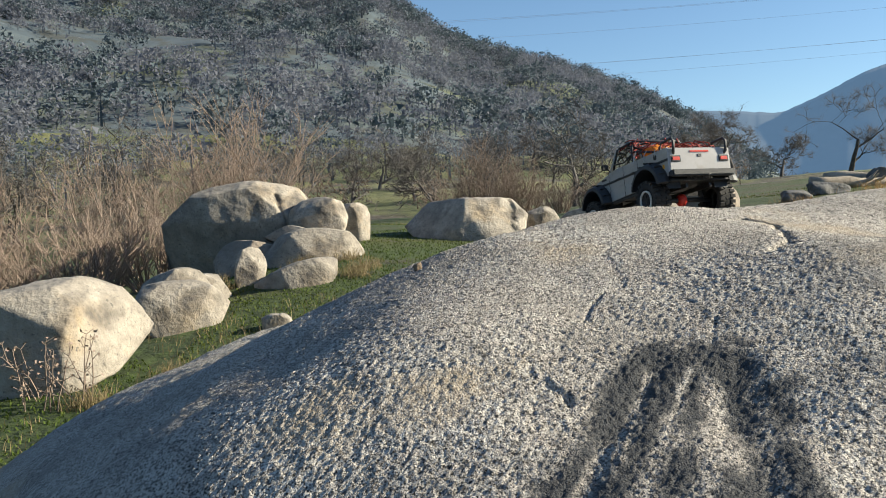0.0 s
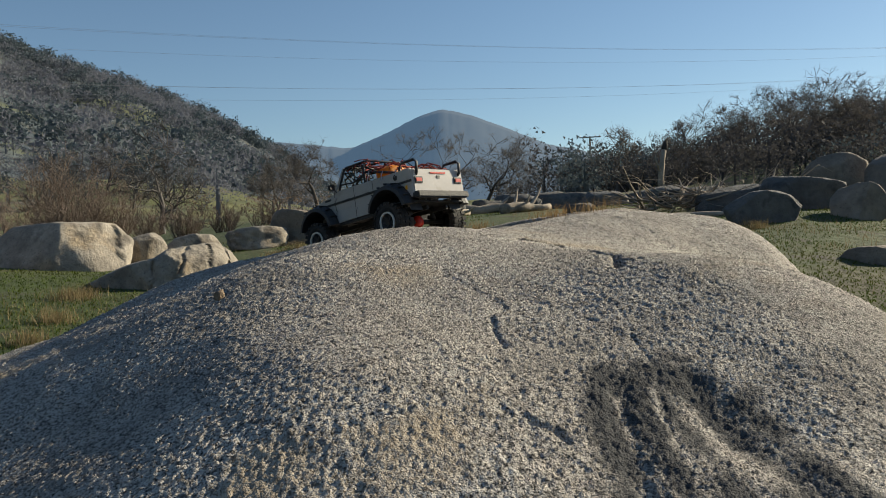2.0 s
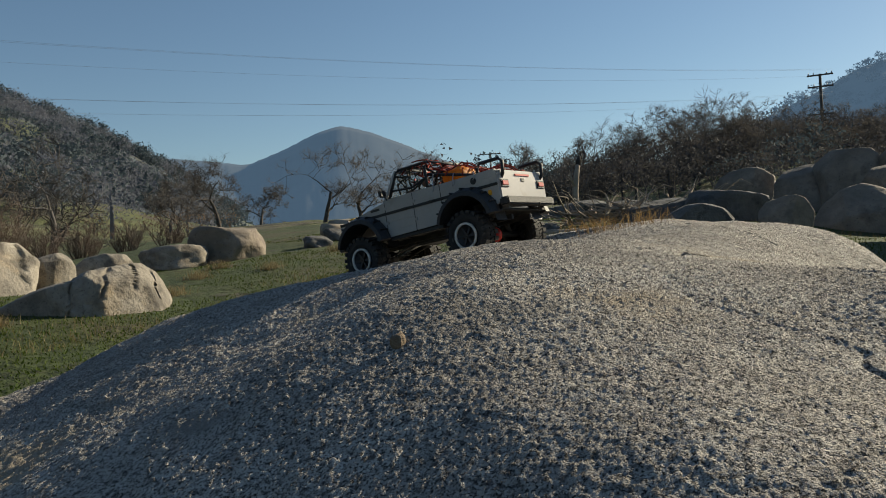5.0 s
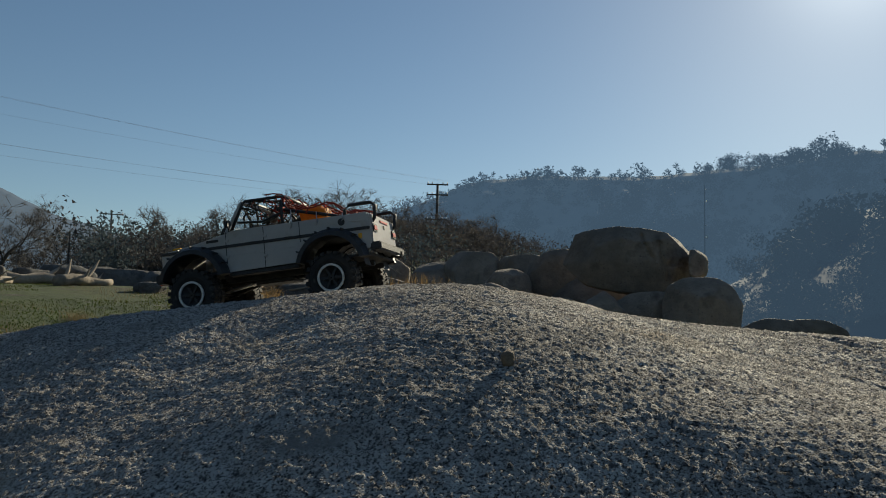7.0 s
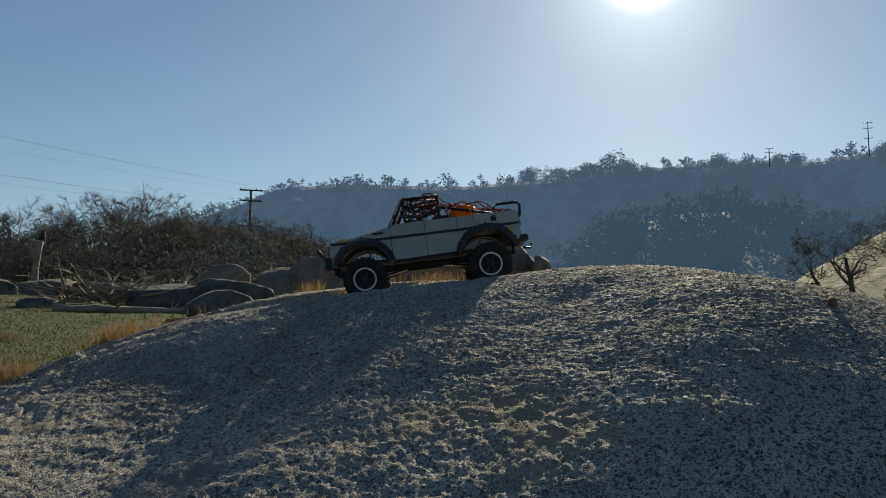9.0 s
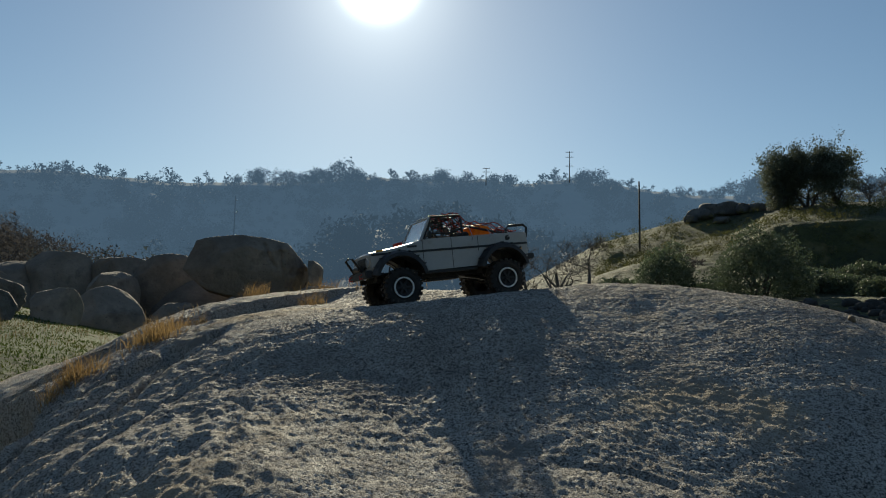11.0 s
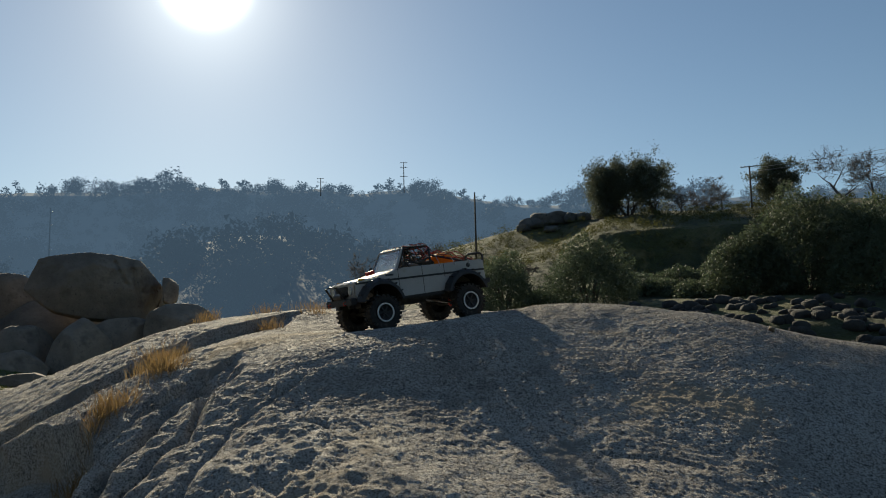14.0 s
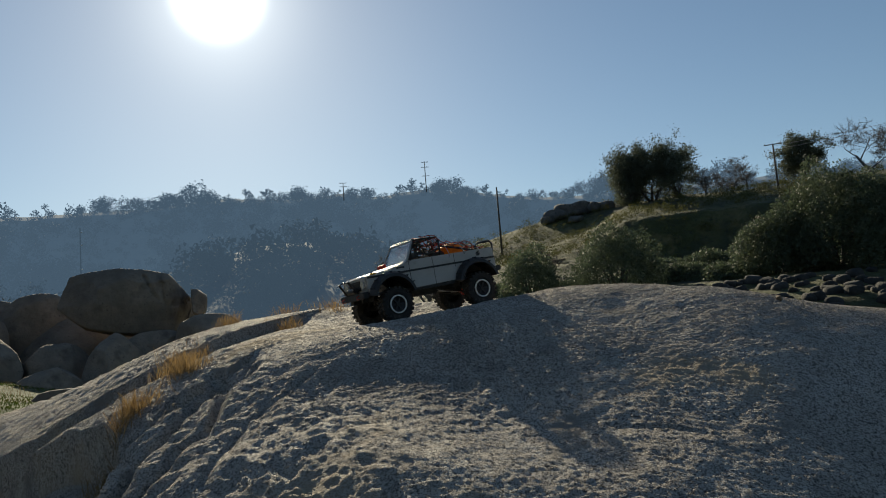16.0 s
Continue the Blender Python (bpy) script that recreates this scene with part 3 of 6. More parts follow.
MOUNTAIN = [(4, 4.0), (10, 6.3), (16.8, 7.3), (20.3, 6.9), (22.3, 6.7), (24.6, 7.5), (26.6, 8.5), (28.7, 9.15), (30.8, 8.6), (33.4, 7.5), (35.6, 6.5), (37.8, 6.0), (40.6, 5.1), (48, 4.4), (60, 4)]
RIDGE = [(46, 2.0), (54, 6.0), (57.6, 7.8), (60.5, 9.0), (63.1, 10.1), (66.7, 10.6), (70, 10.6), (75, 10.5), (80, 10.9), (84, 11.1), (87.4, 11.6), (92, 11.4), (96, 11.6), (98.8, 11.3), (101.8, 11.6), (105.5, 11.1), (108.4, 10.5), (112, 10.2), (122, 10.0), (140, 9.5), (165, 8), (190, 8), (215, 7), (240, 5)]
EYE_A, EYE_C = (-0.3, 0.3), (-2.1, 3.0)
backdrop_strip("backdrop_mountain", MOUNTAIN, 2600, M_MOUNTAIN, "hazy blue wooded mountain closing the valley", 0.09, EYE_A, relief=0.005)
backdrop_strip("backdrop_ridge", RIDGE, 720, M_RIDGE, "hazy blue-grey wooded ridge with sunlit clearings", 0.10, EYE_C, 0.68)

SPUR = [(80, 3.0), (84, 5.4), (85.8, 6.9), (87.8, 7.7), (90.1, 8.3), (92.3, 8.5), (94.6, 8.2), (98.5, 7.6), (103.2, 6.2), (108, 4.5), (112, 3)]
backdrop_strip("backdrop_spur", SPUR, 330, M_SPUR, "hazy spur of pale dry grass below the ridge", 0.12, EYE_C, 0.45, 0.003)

# ---- woods on the hills ----


def at_angle(az, dist, eye):
    return eye[0] + dist * math.sin(radians(az)), eye[1] + dist * math.cos(radians(az))


def puff_cloud(rng, centres, sizes, heights, per, flake, fuzz=0.5):
    """Crowns for far woods: each a ragged cloud of small flakes over a short stem. Arrays in, one mesh out."""
    n = len(centres)
    k = per
    u = rng.normal(size=(n, k, 3))
    u /= np.linalg.norm(u, axis=2, keepdims=True)
    rad = rng.uniform(0.35, 1.0, (n, k, 1)) ** 0.6
    lobes = 1 + fuzz * np.sin(u[..., :1] * 5 + rng.uniform(0, 6, (n, 1, 1))) * np.cos(u[..., 1:2] * 4 + rng.uniform(0, 6, (n, 1, 1)))
    p = u * rad * lobes * np.stack([sizes, sizes, heights * 0.42], -1)[:, None, :]
    p[..., 2] += (heights * 0.62)[:, None]
    p += centres[:, None, :]
    s = (flake * sizes)[:, None, None] * rng.uniform(0.5, 1.3, (n, k, 1))
    a = rng.normal(size=(n, k, 3))
    b = rng.normal(size=(n, k, 3))
    a /= np.linalg.norm(a, axis=2, keepdims=True)
    b /= np.linalg.norm(b, axis=2, keepdims=True)
    tri = np.stack([p - a * s, p + a * s, p + b * s * 1.4], 2).reshape(-1, 3)
    # stems
    w = (sizes * 0.06)[:, None]
    stem = np.stack([centres + np.concatenate([-w, 0 * w, 0 * w - 0.4], 1), centres + np.concatenate([w, 0 * w, 0 * w - 0.4], 1), centres + np.stack([0 * sizes, 0 * sizes, heights * 0.8], 1)], 1).reshape(-1, 3)
    v = np.concatenate([tri, stem])
    return v, np.arange(len(v)).reshape(-1, 3)


def scatter(rng, n, az0, az1, r0, r1, keep=None, eye=(CX, CY), bias=0.5):
    az = rng.uniform(az0, az1, n)
    r = r0 + (r1 - r0) * rng.uniform(0, 1, n) ** bias
    x, y = eye[0] + r * np.sin(np.radians(az)), eye[1] + r * np.cos(np.radians(az))
    if keep is not None:
        m = keep(x, y, r)
        x, y, r = x[m], y[m], r[m]
    return np.stack([x, y, ground_height(x, y)], -1), r


def woods(name, label, seed, mat, n, az0, az1, r0, r1, size, per, flake, bias=0.6, thin=-0.1, freq=0.03, fuzz=0.5):
    rng = np.random.RandomState(seed)
    c, r = scatter(rng, n, az0, az1, r0, r1, lambda x, y, r: fbm(x * freq + seed, y * freq, 3) > thin, bias=bias)
    s = rng.uniform(size[0], size[1], len(c))
    v, f = puff_cloud(rng, c, s * 0.62, s * rng.uniform(0.8, 1.25, len(c)), per, flake, fuzz)
    ob = mesh_object(name, v, f, mat)
    tagged(ob, label, "trees", kind="stuff")


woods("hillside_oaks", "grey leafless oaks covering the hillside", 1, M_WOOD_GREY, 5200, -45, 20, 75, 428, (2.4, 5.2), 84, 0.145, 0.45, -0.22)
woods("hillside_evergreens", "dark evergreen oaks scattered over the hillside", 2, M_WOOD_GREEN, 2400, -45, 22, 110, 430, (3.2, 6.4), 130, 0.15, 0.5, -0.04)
woods("hillside_brush", "brown winter brush at the hill's foot", 3, M_WOOD_BROWN, 50, -45, 24, 30, 60, (0.8, 2.0), 160, 0.075, 0.7, -0.12, 0.06)
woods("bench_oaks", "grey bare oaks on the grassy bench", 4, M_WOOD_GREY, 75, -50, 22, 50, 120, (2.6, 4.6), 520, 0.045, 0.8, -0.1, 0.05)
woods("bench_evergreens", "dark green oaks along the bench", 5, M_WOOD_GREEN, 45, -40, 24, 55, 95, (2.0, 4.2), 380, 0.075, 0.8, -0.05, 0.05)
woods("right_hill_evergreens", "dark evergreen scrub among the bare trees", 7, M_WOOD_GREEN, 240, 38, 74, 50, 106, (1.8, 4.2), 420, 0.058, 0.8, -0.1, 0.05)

woods("right_hill_brush", "dark leafless brush filling the wooded slope", 9, M_WOOD_DARK, 330, 33, 74, 44, 108, (1.8, 3.8), 340, 0.062, 0.8, -0.3, 0.05)
woods("foot_brush", "russet leafless brush below the hill", 10, M_WOOD_BROWN, 110, 3, 27, 30, 58, (1.0, 2.4), 240, 0.062, 0.8, -0.2, 0.06)
woods("knoll_tussocks", "rough olive grass tussocks over the knoll", 8, M_TUSSOCK, 1500, 103, 131, 66, 92, (0.35, 0.8), 40, 0.16, 0.9, -0.3, 0.1)


def ridge_woods(name, label, seed, n, low, high, size, per, flake, power=1.0, table=RIDGE, dist=720, near=0.68, span=(55, 135), mat=M_RIDGE_WOOD):
    """Oaks standing on the slope of a far range."""
    rng = np.random.RandomState(seed)
    az = rng.uniform(*span, n)
    if low > 0.9:
        az = np.where((az < 80) & (rng.uniform(0, 1, n) < 0.62), rng.uniform(84, 110, n), az)   # sparse on the grassy end of the crest
    u = rng.uniform(low, high, n)
    el = profile(table, az)
    d = dist * (near + (1 - near) * u)
    z = np.tan(np.radians(el)) * dist * u ** 0.9 - 4 * (1 - u) - 1.5
    c = np.stack([EYE_C[0] + d * np.sin(np.radians(az)), EYE_C[1] + d * np.cos(np.radians(az)), z], -1)
    s = (size[0] + (size[1] - size[0]) * rng.uniform(0, 1, n) ** power) * np.clip(0.95 + 1.4 * fbm(az * 0.45, u * 3, 3), 0.4, 1.5)
    s = s * np.where((az < 80) & (low > 0.9), 0.55, 1.0)
    v, f = puff_cloud(rng, c, s * 0.55, s * rng.uniform(0.8, 1.3, n), per, flake, 0.4)
    tagged(mesh_object(name, v, f, mat), label, "trees", kind="stuff")


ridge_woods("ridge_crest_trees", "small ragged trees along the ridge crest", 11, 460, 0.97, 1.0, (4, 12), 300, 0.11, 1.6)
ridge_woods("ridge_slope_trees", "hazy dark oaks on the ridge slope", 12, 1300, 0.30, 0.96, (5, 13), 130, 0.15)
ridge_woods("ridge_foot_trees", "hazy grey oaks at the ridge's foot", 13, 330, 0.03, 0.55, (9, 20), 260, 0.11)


def grove(name, label, seed, spots, dist, mat=M_RIDGE_WOOD):
    """Denser groups of oaks on the ridge: azimuth range, height range of the base in degrees, trees, size."""
    rng = np.random.RandomState(seed)
    cs, ss = [], []
    for a0, a1, e0, e1, n, s0, s1 in spots:
        az, el = rng.uniform(a0, a1, n), rng.uniform(e0, e1, n)
        cs.append(np.stack([EYE_C[0] + dist * np.sin(np.radians(az)), EYE_C[1] + dist * np.cos(np.radians(az)), np.tan(np.radians(el)) * dist], -1))
        ss.append(rng.uniform(s0, s1, n))
    c, s = np.concatenate(cs), np.concatenate(ss)
    v, f = puff_cloud(rng, c, s * 0.5, s * rng.uniform(0.85, 1.2, len(s)), 420, 0.09, 0.6)
    tagged(mesh_object(name, v, f, mat), label, "trees", kind="stuff")


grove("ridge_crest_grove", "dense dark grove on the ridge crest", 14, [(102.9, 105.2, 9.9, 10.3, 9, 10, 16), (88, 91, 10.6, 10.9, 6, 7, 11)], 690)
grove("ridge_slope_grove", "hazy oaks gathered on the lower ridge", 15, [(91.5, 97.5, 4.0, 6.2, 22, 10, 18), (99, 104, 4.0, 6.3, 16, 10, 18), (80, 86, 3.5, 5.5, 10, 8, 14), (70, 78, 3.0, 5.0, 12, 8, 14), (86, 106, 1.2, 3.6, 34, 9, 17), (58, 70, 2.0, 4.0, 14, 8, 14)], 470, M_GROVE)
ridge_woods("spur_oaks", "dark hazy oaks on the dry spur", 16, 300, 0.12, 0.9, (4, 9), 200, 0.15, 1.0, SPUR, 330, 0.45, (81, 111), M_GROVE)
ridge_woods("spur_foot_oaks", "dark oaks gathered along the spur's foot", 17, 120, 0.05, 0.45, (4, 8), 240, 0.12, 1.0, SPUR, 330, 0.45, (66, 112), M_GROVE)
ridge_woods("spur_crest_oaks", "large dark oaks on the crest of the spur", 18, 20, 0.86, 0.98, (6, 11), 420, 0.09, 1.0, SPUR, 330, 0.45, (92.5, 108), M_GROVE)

# ---- trees with limbs ----


def grow(rng, p, d, length, radius, depth, limbs, twigs, tips, crook=0.35, split=(3, 5), up=0.12, shrink=0.66, least=0.0):
    n = 5 if depth < 2 else 3 if depth < 3 else 2
    pts, rad = [Vector(p)], [radius]
    d = Vector(d).normalized()
    for i in range(n):
        d = (d + Vector((rng.gauss(0, crook), rng.gauss(0, crook), rng.gauss(0, crook) + up)) * 0.5).normalized()
        pts.append(pts[-1] + d * length / n)
        rad.append(max(least, radius * (1 - 0.55 * (i + 1) / n)))
    (limbs if depth < 2 else twigs).add(pts, rad, 7 if depth == 0 else 5 if depth == 1 else 3)
    if depth >= 4:
        tips.append(pts[-1])
        return
    for k in range(rng.randint(*split)):
        j = rng.randint(min(2, n), n)
        ax = Vector((rng.gauss(0, 1), rng.gauss(0, 1), rng.gauss(0.15, 0.6)))
        nd = (d * 0.55 + ax.normalized() * 0.85).normalized()
        grow(rng, pts[j], nd, length * shrink * rng.uniform(0.75, 1.2), rad[j] * 0.62, depth + 1, limbs, twigs, tips, crook, split, up, shrink, least)


def bare_tree(name, label, seed, height, at, mat=None, split=(3, 5), lean=(0, 0), twig=None, sprays=6):
    rng = random.Random(seed)
    th = empty(name, pose(*at, 0, 0, rng.uniform(0, 360)))
    limbs, twigs, tips = Tubes(), Tubes(), []
    grow(rng, (0, 0, -0.3), (lean[0], lean[1], 1), height * 0.42, height * 0.030, 0, limbs, twigs, tips, 0.36, split, least=0.00024 * math.hypot(at[0], at[1]))
    # beyond 40 m the trunk gets the bark with haze painted in
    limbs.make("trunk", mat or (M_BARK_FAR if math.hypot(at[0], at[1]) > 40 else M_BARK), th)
    wide = max(0.003, 0.00012 * math.hypot(at[0], at[1]))
    for q in tips:
        for k in range(sprays):
            d = Vector((rng.gauss(0, 1), rng.gauss(0, 1), rng.gauss(0.35, 0.8))).normalized()
            s = d.orthogonal().normalized() * wide
            e = q + d * height * rng.uniform(0.03, 0.11)
            o = q + Vector((rng.gauss(0, 1), rng.gauss(0, 1), rng.gauss(0, 1))) * height * 0.012
            n = len(twigs.v)
            twigs.v += [tuple(o - s), tuple(o + s), tuple(e)]
            twigs.f.append((n, n + 1, n + 2))
    twigs.make("crown", twig or M_TWIG, th, smooth=False)
    tagged(th, label, "tree")
    return th


def leafy_tree(name, label, seed, height, spread, at, mat, leaf=0.16, per_tip=16, category="tree", low=0.35):
    rng = random.Random(seed)
    nr = np.random.RandomState(seed)
    th = empty(name, pose(*at, 0, 0, rng.uniform(0, 360)))
    limbs, twigs, tips = Tubes(), Tubes(), []
    for k in range(3):
        grow(rng, (rng.uniform(-.2, .2), rng.uniform(-.2, .2), -0.3), (rng.uniform(-.5, .5), rng.uniform(-.5, .5), 1), height * low, height * 0.03, 0, limbs, twigs, tips, 0.4, (3, 5))
    limbs.make("trunk", M_BARK, th)
    t = np.array([tuple(q) for q in tips])
    t[:, :2] *= spread / max(1e-3, np.percentile(np.hypot(t[:, 0], t[:, 1]), 92))
    zmax = np.percentile(t[:, 2], 96)
    t[:, 2] *= height * 0.95 / zmax
    c = np.repeat(t, per_tip, 0) + nr.normal(size=(len(t) * per_tip, 3)) * spread * np.array([0.10, 0.10, 0.075])
    a = nr.normal(size=c.shape)
    b = nr.normal(size=c.shape)
    a /= np.linalg.norm(a, axis=1, keepdims=True)
    b /= np.linalg.norm(b, axis=1, keepdims=True)
    s = leaf * nr.uniform(0.5, 1.3, (len(c), 1))
    v = np.stack([c - a * s, c + b * s * 0.5, c + a * s, c - b * s * 0.5], 1).reshape(-1, 3)
    mesh_object("crown", v, np.arange(len(v)).reshape(-1, 4), mat, parent=th)
    tagged(th, label, category)
    return th


def stand(az, dist, eye, sink=0.15):
    x, y = at_angle(az, dist, eye)
    return x, y, float(ground_height(np.array([x]), np.array([y]))[0]) - sink


for i, (az, dist, h, s) in enumerate([(26.6, 46, 4.6, 21), (29.3, 60, 5.6, 22), (31.3, 46, 4.2, 23), (19.9, 55, 5.2, 24), (22.6, 62, 4.2, 30), (17.2, 50, 3.6, 31)]):
    bare_tree("oak_tree", "gnarled leafless oak in the meadow", s, h * 1.12, stand(az, dist, EYE_A), M_BARK, sprays=15)
for i, (az, dist, h, s) in enumerate([(-27, 34, 4.5, 41), (-18, 40, 5.0, 42), (-10.5, 45, 4.2, 43), (-6.0, 52, 4.4, 44), (-1.5, 50, 4.2, 45), (4, 44, 4.0, 46), (-22.5, 28, 3.4, 47), (10, 52, 3.6, 48)]):
    bare_tree("oak_tree", "bare grey oak below the hillside", s, h, stand(az, dist, EYE_A))
for i, (az, dist, h, s) in enumerate([(43.5, 70, 4.8, 51), (45.0, 78, 6.0, 52), (49.0, 88, 5.6, 53), (50.8, 92, 6.2, 54), (53.0, 95, 6.0, 55), (55.0, 95, 5.8, 56), (40.5, 75, 3.4, 57), (37.5, 80, 3.6, 58), (57.5, 90, 5, 59), (47.2, 80, 5, 60), (35.0, 75, 3.4, 61)]):
    bare_tree("oak_tree", "bare oak silhouetted on the wooded slope", s, h * 1.35, stand(az, dist, EYE_A))
for i, (az, dist, h, s) in enumerate([(120.8, 86, 4.4, 71), (122.3, 86, 5.0, 72), (123.4, 87, 4.2, 73), (130.8, 80, 6.5, 74), (109.9, 62, 2.6, 75), (132.5, 82, 6, 76), (101.6, 58, 7.2, 77), (103.4, 66, 5.6, 78), (99.5, 74, 6.0, 79)]):
    bare_tree("oak_tree", "bare oak on the grassy knoll", s, h, stand(az, dist, EYE_C))
# bare oaks in shared shapes over the slopes
SHAPES = [bare_tree("oak_tree", "bare grey oak among others on the slope", 900 + k, 4.4, stand(a, d, EYE_A), split=(3, 4)) for k, (a, d) in enumerate([(41.5, 66), (46.0, 72), (-14.0, 58), (52.0, 76), (8.0, 62)])]
rng = random.Random(31)
for k in range(128):
    if k < 90:
        az, dist = rng.uniform(35, 64), rng.uniform(62, 112)
    else:
        az, dist = rng.uniform(-36, 17), rng.uniform(34, 100)
    src = rng.choice(SHAPES)
    q = copy_thing(src, pose(*stand(az, dist, EYE_A), 0, 0, rng.uniform(0, 360)) @ Matrix.Diagonal((*[rng.uniform(0.95, 1.7) if k < 90 else rng.uniform(0.9, 1.4)] * 3, 1)))
# small trees against the sky along the ridge crest
CREST = [bare_tree("ridge_tree", "small hazy tree standing on the ridge crest", 950 + k, 9.0, (*at_angle(az, 718, EYE_C), math.tan(radians(float(profile(RIDGE, az)))) * 718), M_RIDGE_WOOD, (2, 4), twig=M_RIDGE_WOOD) for k, az in enumerate((64.5, 79.0, 93.5, 98.0))]
rng = random.Random(77)
for k in range(42):
    az = rng.uniform(57.5, 113)
    z = math.tan(radians(float(profile(RIDGE, az)))) * 716 - 0.5
    copy_thing(rng.choice(CREST), pose(*at_angle(az, 716, EYE_C), z, 0, 0, rng.uniform(0, 360)) @ Matrix.Diagonal((*[rng.choice((0.6, 0.75, 0.95, 1.15, 1.45)) * rng.uniform(0.85, 1.15)] * 3, 1)))
for s, h, r, az, dist in [(81, 5.6, 2.9, 115.6, 86), (82, 6.0, 3.1, 117.3, 87), (80, 5.2, 2.6, 119.1, 87), (83, 4.8, 2.4, 127.1, 87)]:
    leafy_tree("evergreen_oak", "dark evergreen oak crowning the knoll", s, h, r, stand(az, dist, EYE_C), M_OAKLEAF, 0.11, 30)


def bush(name, label, seed, height, spread, az, dist, leaves, leaf):
    """A rounded lobed crown of small leaves over several stems."""
    rng = np.random.RandomState(seed)
    z = stand(az, dist, EYE_C, 0.3)[2]
    th = empty(name, pose(*at_angle(az, dist, EYE_C), z))
    t = Tubes()
    for k in range(6):
        a = k * 1.05
        t.add([(0, 0, -0.4), (0.2 * spread * math.cos(a), 0.2 * spread * math.sin(a), height * 0.3), (0.5 * spread * math.cos(a), 0.5 * spread * math.sin(a), height * 0.65)], [0.09, 0.07, 0.02], 5)
    t.make("stem", M_BARK, th)
    u = rng.normal(size=(leaves, 3))
    u /= np.linalg.norm(u, axis=1, keepdims=True)
    u[:, 2] = np.abs(u[:, 2]) * 1.15 - 0.25
    k = 1 + 0.17 * np.sin(u[:, 0] * 6 + seed) * np.cos(u[:, 1] * 5 + 2 * seed) + 0.10 * np.sin(u[:, 0] * 13 + u[:, 2] * 11) * np.cos(u[:, 1] * 12 + seed)
    r = k * (1 - 0.45 * rng.uniform(0, 1, leaves) ** 2.2) + rng.normal(0, 0.035, leaves)
    c = u * r[:, None] * np.array([spread, spread, height * 0.78]) + np.array([0, 0, height * 0.22])
    p, q = rng.normal(size=c.shape), rng.normal(size=c.shape)
    p /= np.linalg.norm(p, axis=1, keepdims=True)
    q /= np.linalg.norm(q, axis=1, keepdims=True)
    s = leaf * rng.uniform(0.5, 1.3, (leaves, 1))
    v = np.stack([c - p * s, c + q * s * 0.5, c + p * s, c - q * s * 0.5], 1).reshape(-1, 3)
    mesh_object("crown", v, np.arange(len(v)).reshape(-1, 4), M_BUSHLEAF, parent=th)
    tagged(th, label, "bush")


bush("large_bush", "large rounded dark green bush on the bank", 84, 6.2, 3.9, 128.3, 52, 34000, 0.10)
bush("large_bush", "large rounded dark green bush on the bank", 85, 5.9, 3.6, 132.6, 50, 30000, 0.10)
bush("large_bush", "lower shoulder of dark scrub beside the large bush", 89, 4.2, 2.6, 124.8, 51, 18000, 0.105)
bush("bush", "rounded olive-green bush on the bank", 86, 4.6, 2.8, 114.4, 50, 18000, 0.095)
bush("bush", "small olive-green bush below the pole", 87, 4.3, 2.0, 108.6, 52, 13000, 0.095)
bush("bush", "grey-green scrub beside the knoll's foot", 92, 2.2, 1.8, 105.4, 54, 10000, 0.10)
bush("bush", "dark green scrub on the shaded bank", 88, 1.5, 2.2, 118.6, 54, 9000, 0.09)
for s, h, r, az, dist in [(93, 1.5, 2.0, 111.5, 54), (94, 1.6, 2.4, 117.0, 56), (95, 1.9, 2.6, 120.4, 57), (96, 2.3, 2.6, 123.5, 58)]:
    bush("bush", "dark green scrub on the shaded bank", s, h, r, az, dist, 9000, 0.11)
bush("bush", "dark green scrub on the shaded bank", 90, 1.4, 2.2, 121.6, 52, 9000, 0.09)

# ---- willow thickets ----


def thicket(seed, height, stems, at, mat=M_WILLOW, label="leafless brown willow thicket"):
    rng = random.Random(seed)
    th = empty("willow_thicket", pose(*at))
    t = Tubes()
    for i in range(stems // 2):
        a, lean = rng.uniform(0, 6.28), rng.uniform(0.05, 0.95)
        p = Vector((math.cos(a) * rng.uniform(0, 0.25), math.sin(a) * rng.uniform(0, 0.25), -0.1))
        d = Vector((math.cos(a) * lean, math.sin(a) * lean, 1)).normalized()
        h = height * rng.uniform(0.55, 1.1)
        pts, r = [p], [0.016]
        for k in range(6):
            d = (d + Vector((rng.gauss(0, .14), rng.gauss(0, .14), 0.05))).normalized()
            pts.append(pts[-1] + d * h / 6)
            r.append(0.016 * (1 - (k + 1) / 6.6))
        t.add(pts, r, 3)
        for k in range(10):
            j = rng.randint(2, 6)
            d2 = (d + Vector((rng.gauss(0, .6), rng.gauss(0, .6), rng.gauss(0.15, .3)))).normalized()
            l = h * rng.uniform(0.12, 0.34)
            mid = pts[j] + d2 * l * 0.5 + Vector((rng.gauss(0, .03), rng.gauss(0, .03), 0.02))
            end = pts[j] + d2 * l + Vector((0, 0, l * 0.15))
            t.add([pts[j], mid, end], [0.007, 0.005, 0.002], 3)
            for w in range(2):
                e2 = (d2 + Vector((rng.gauss(0, .6), rng.gauss(0, .6), rng.gauss(0.1, .3)))).normalized()
                t.add([mid, mid + e2 * l * rng.uniform(.3, .6)], [0.004, 0.0015], 3)
    t.make("stem", mat, th)
    tagged(th, label, "shrub")


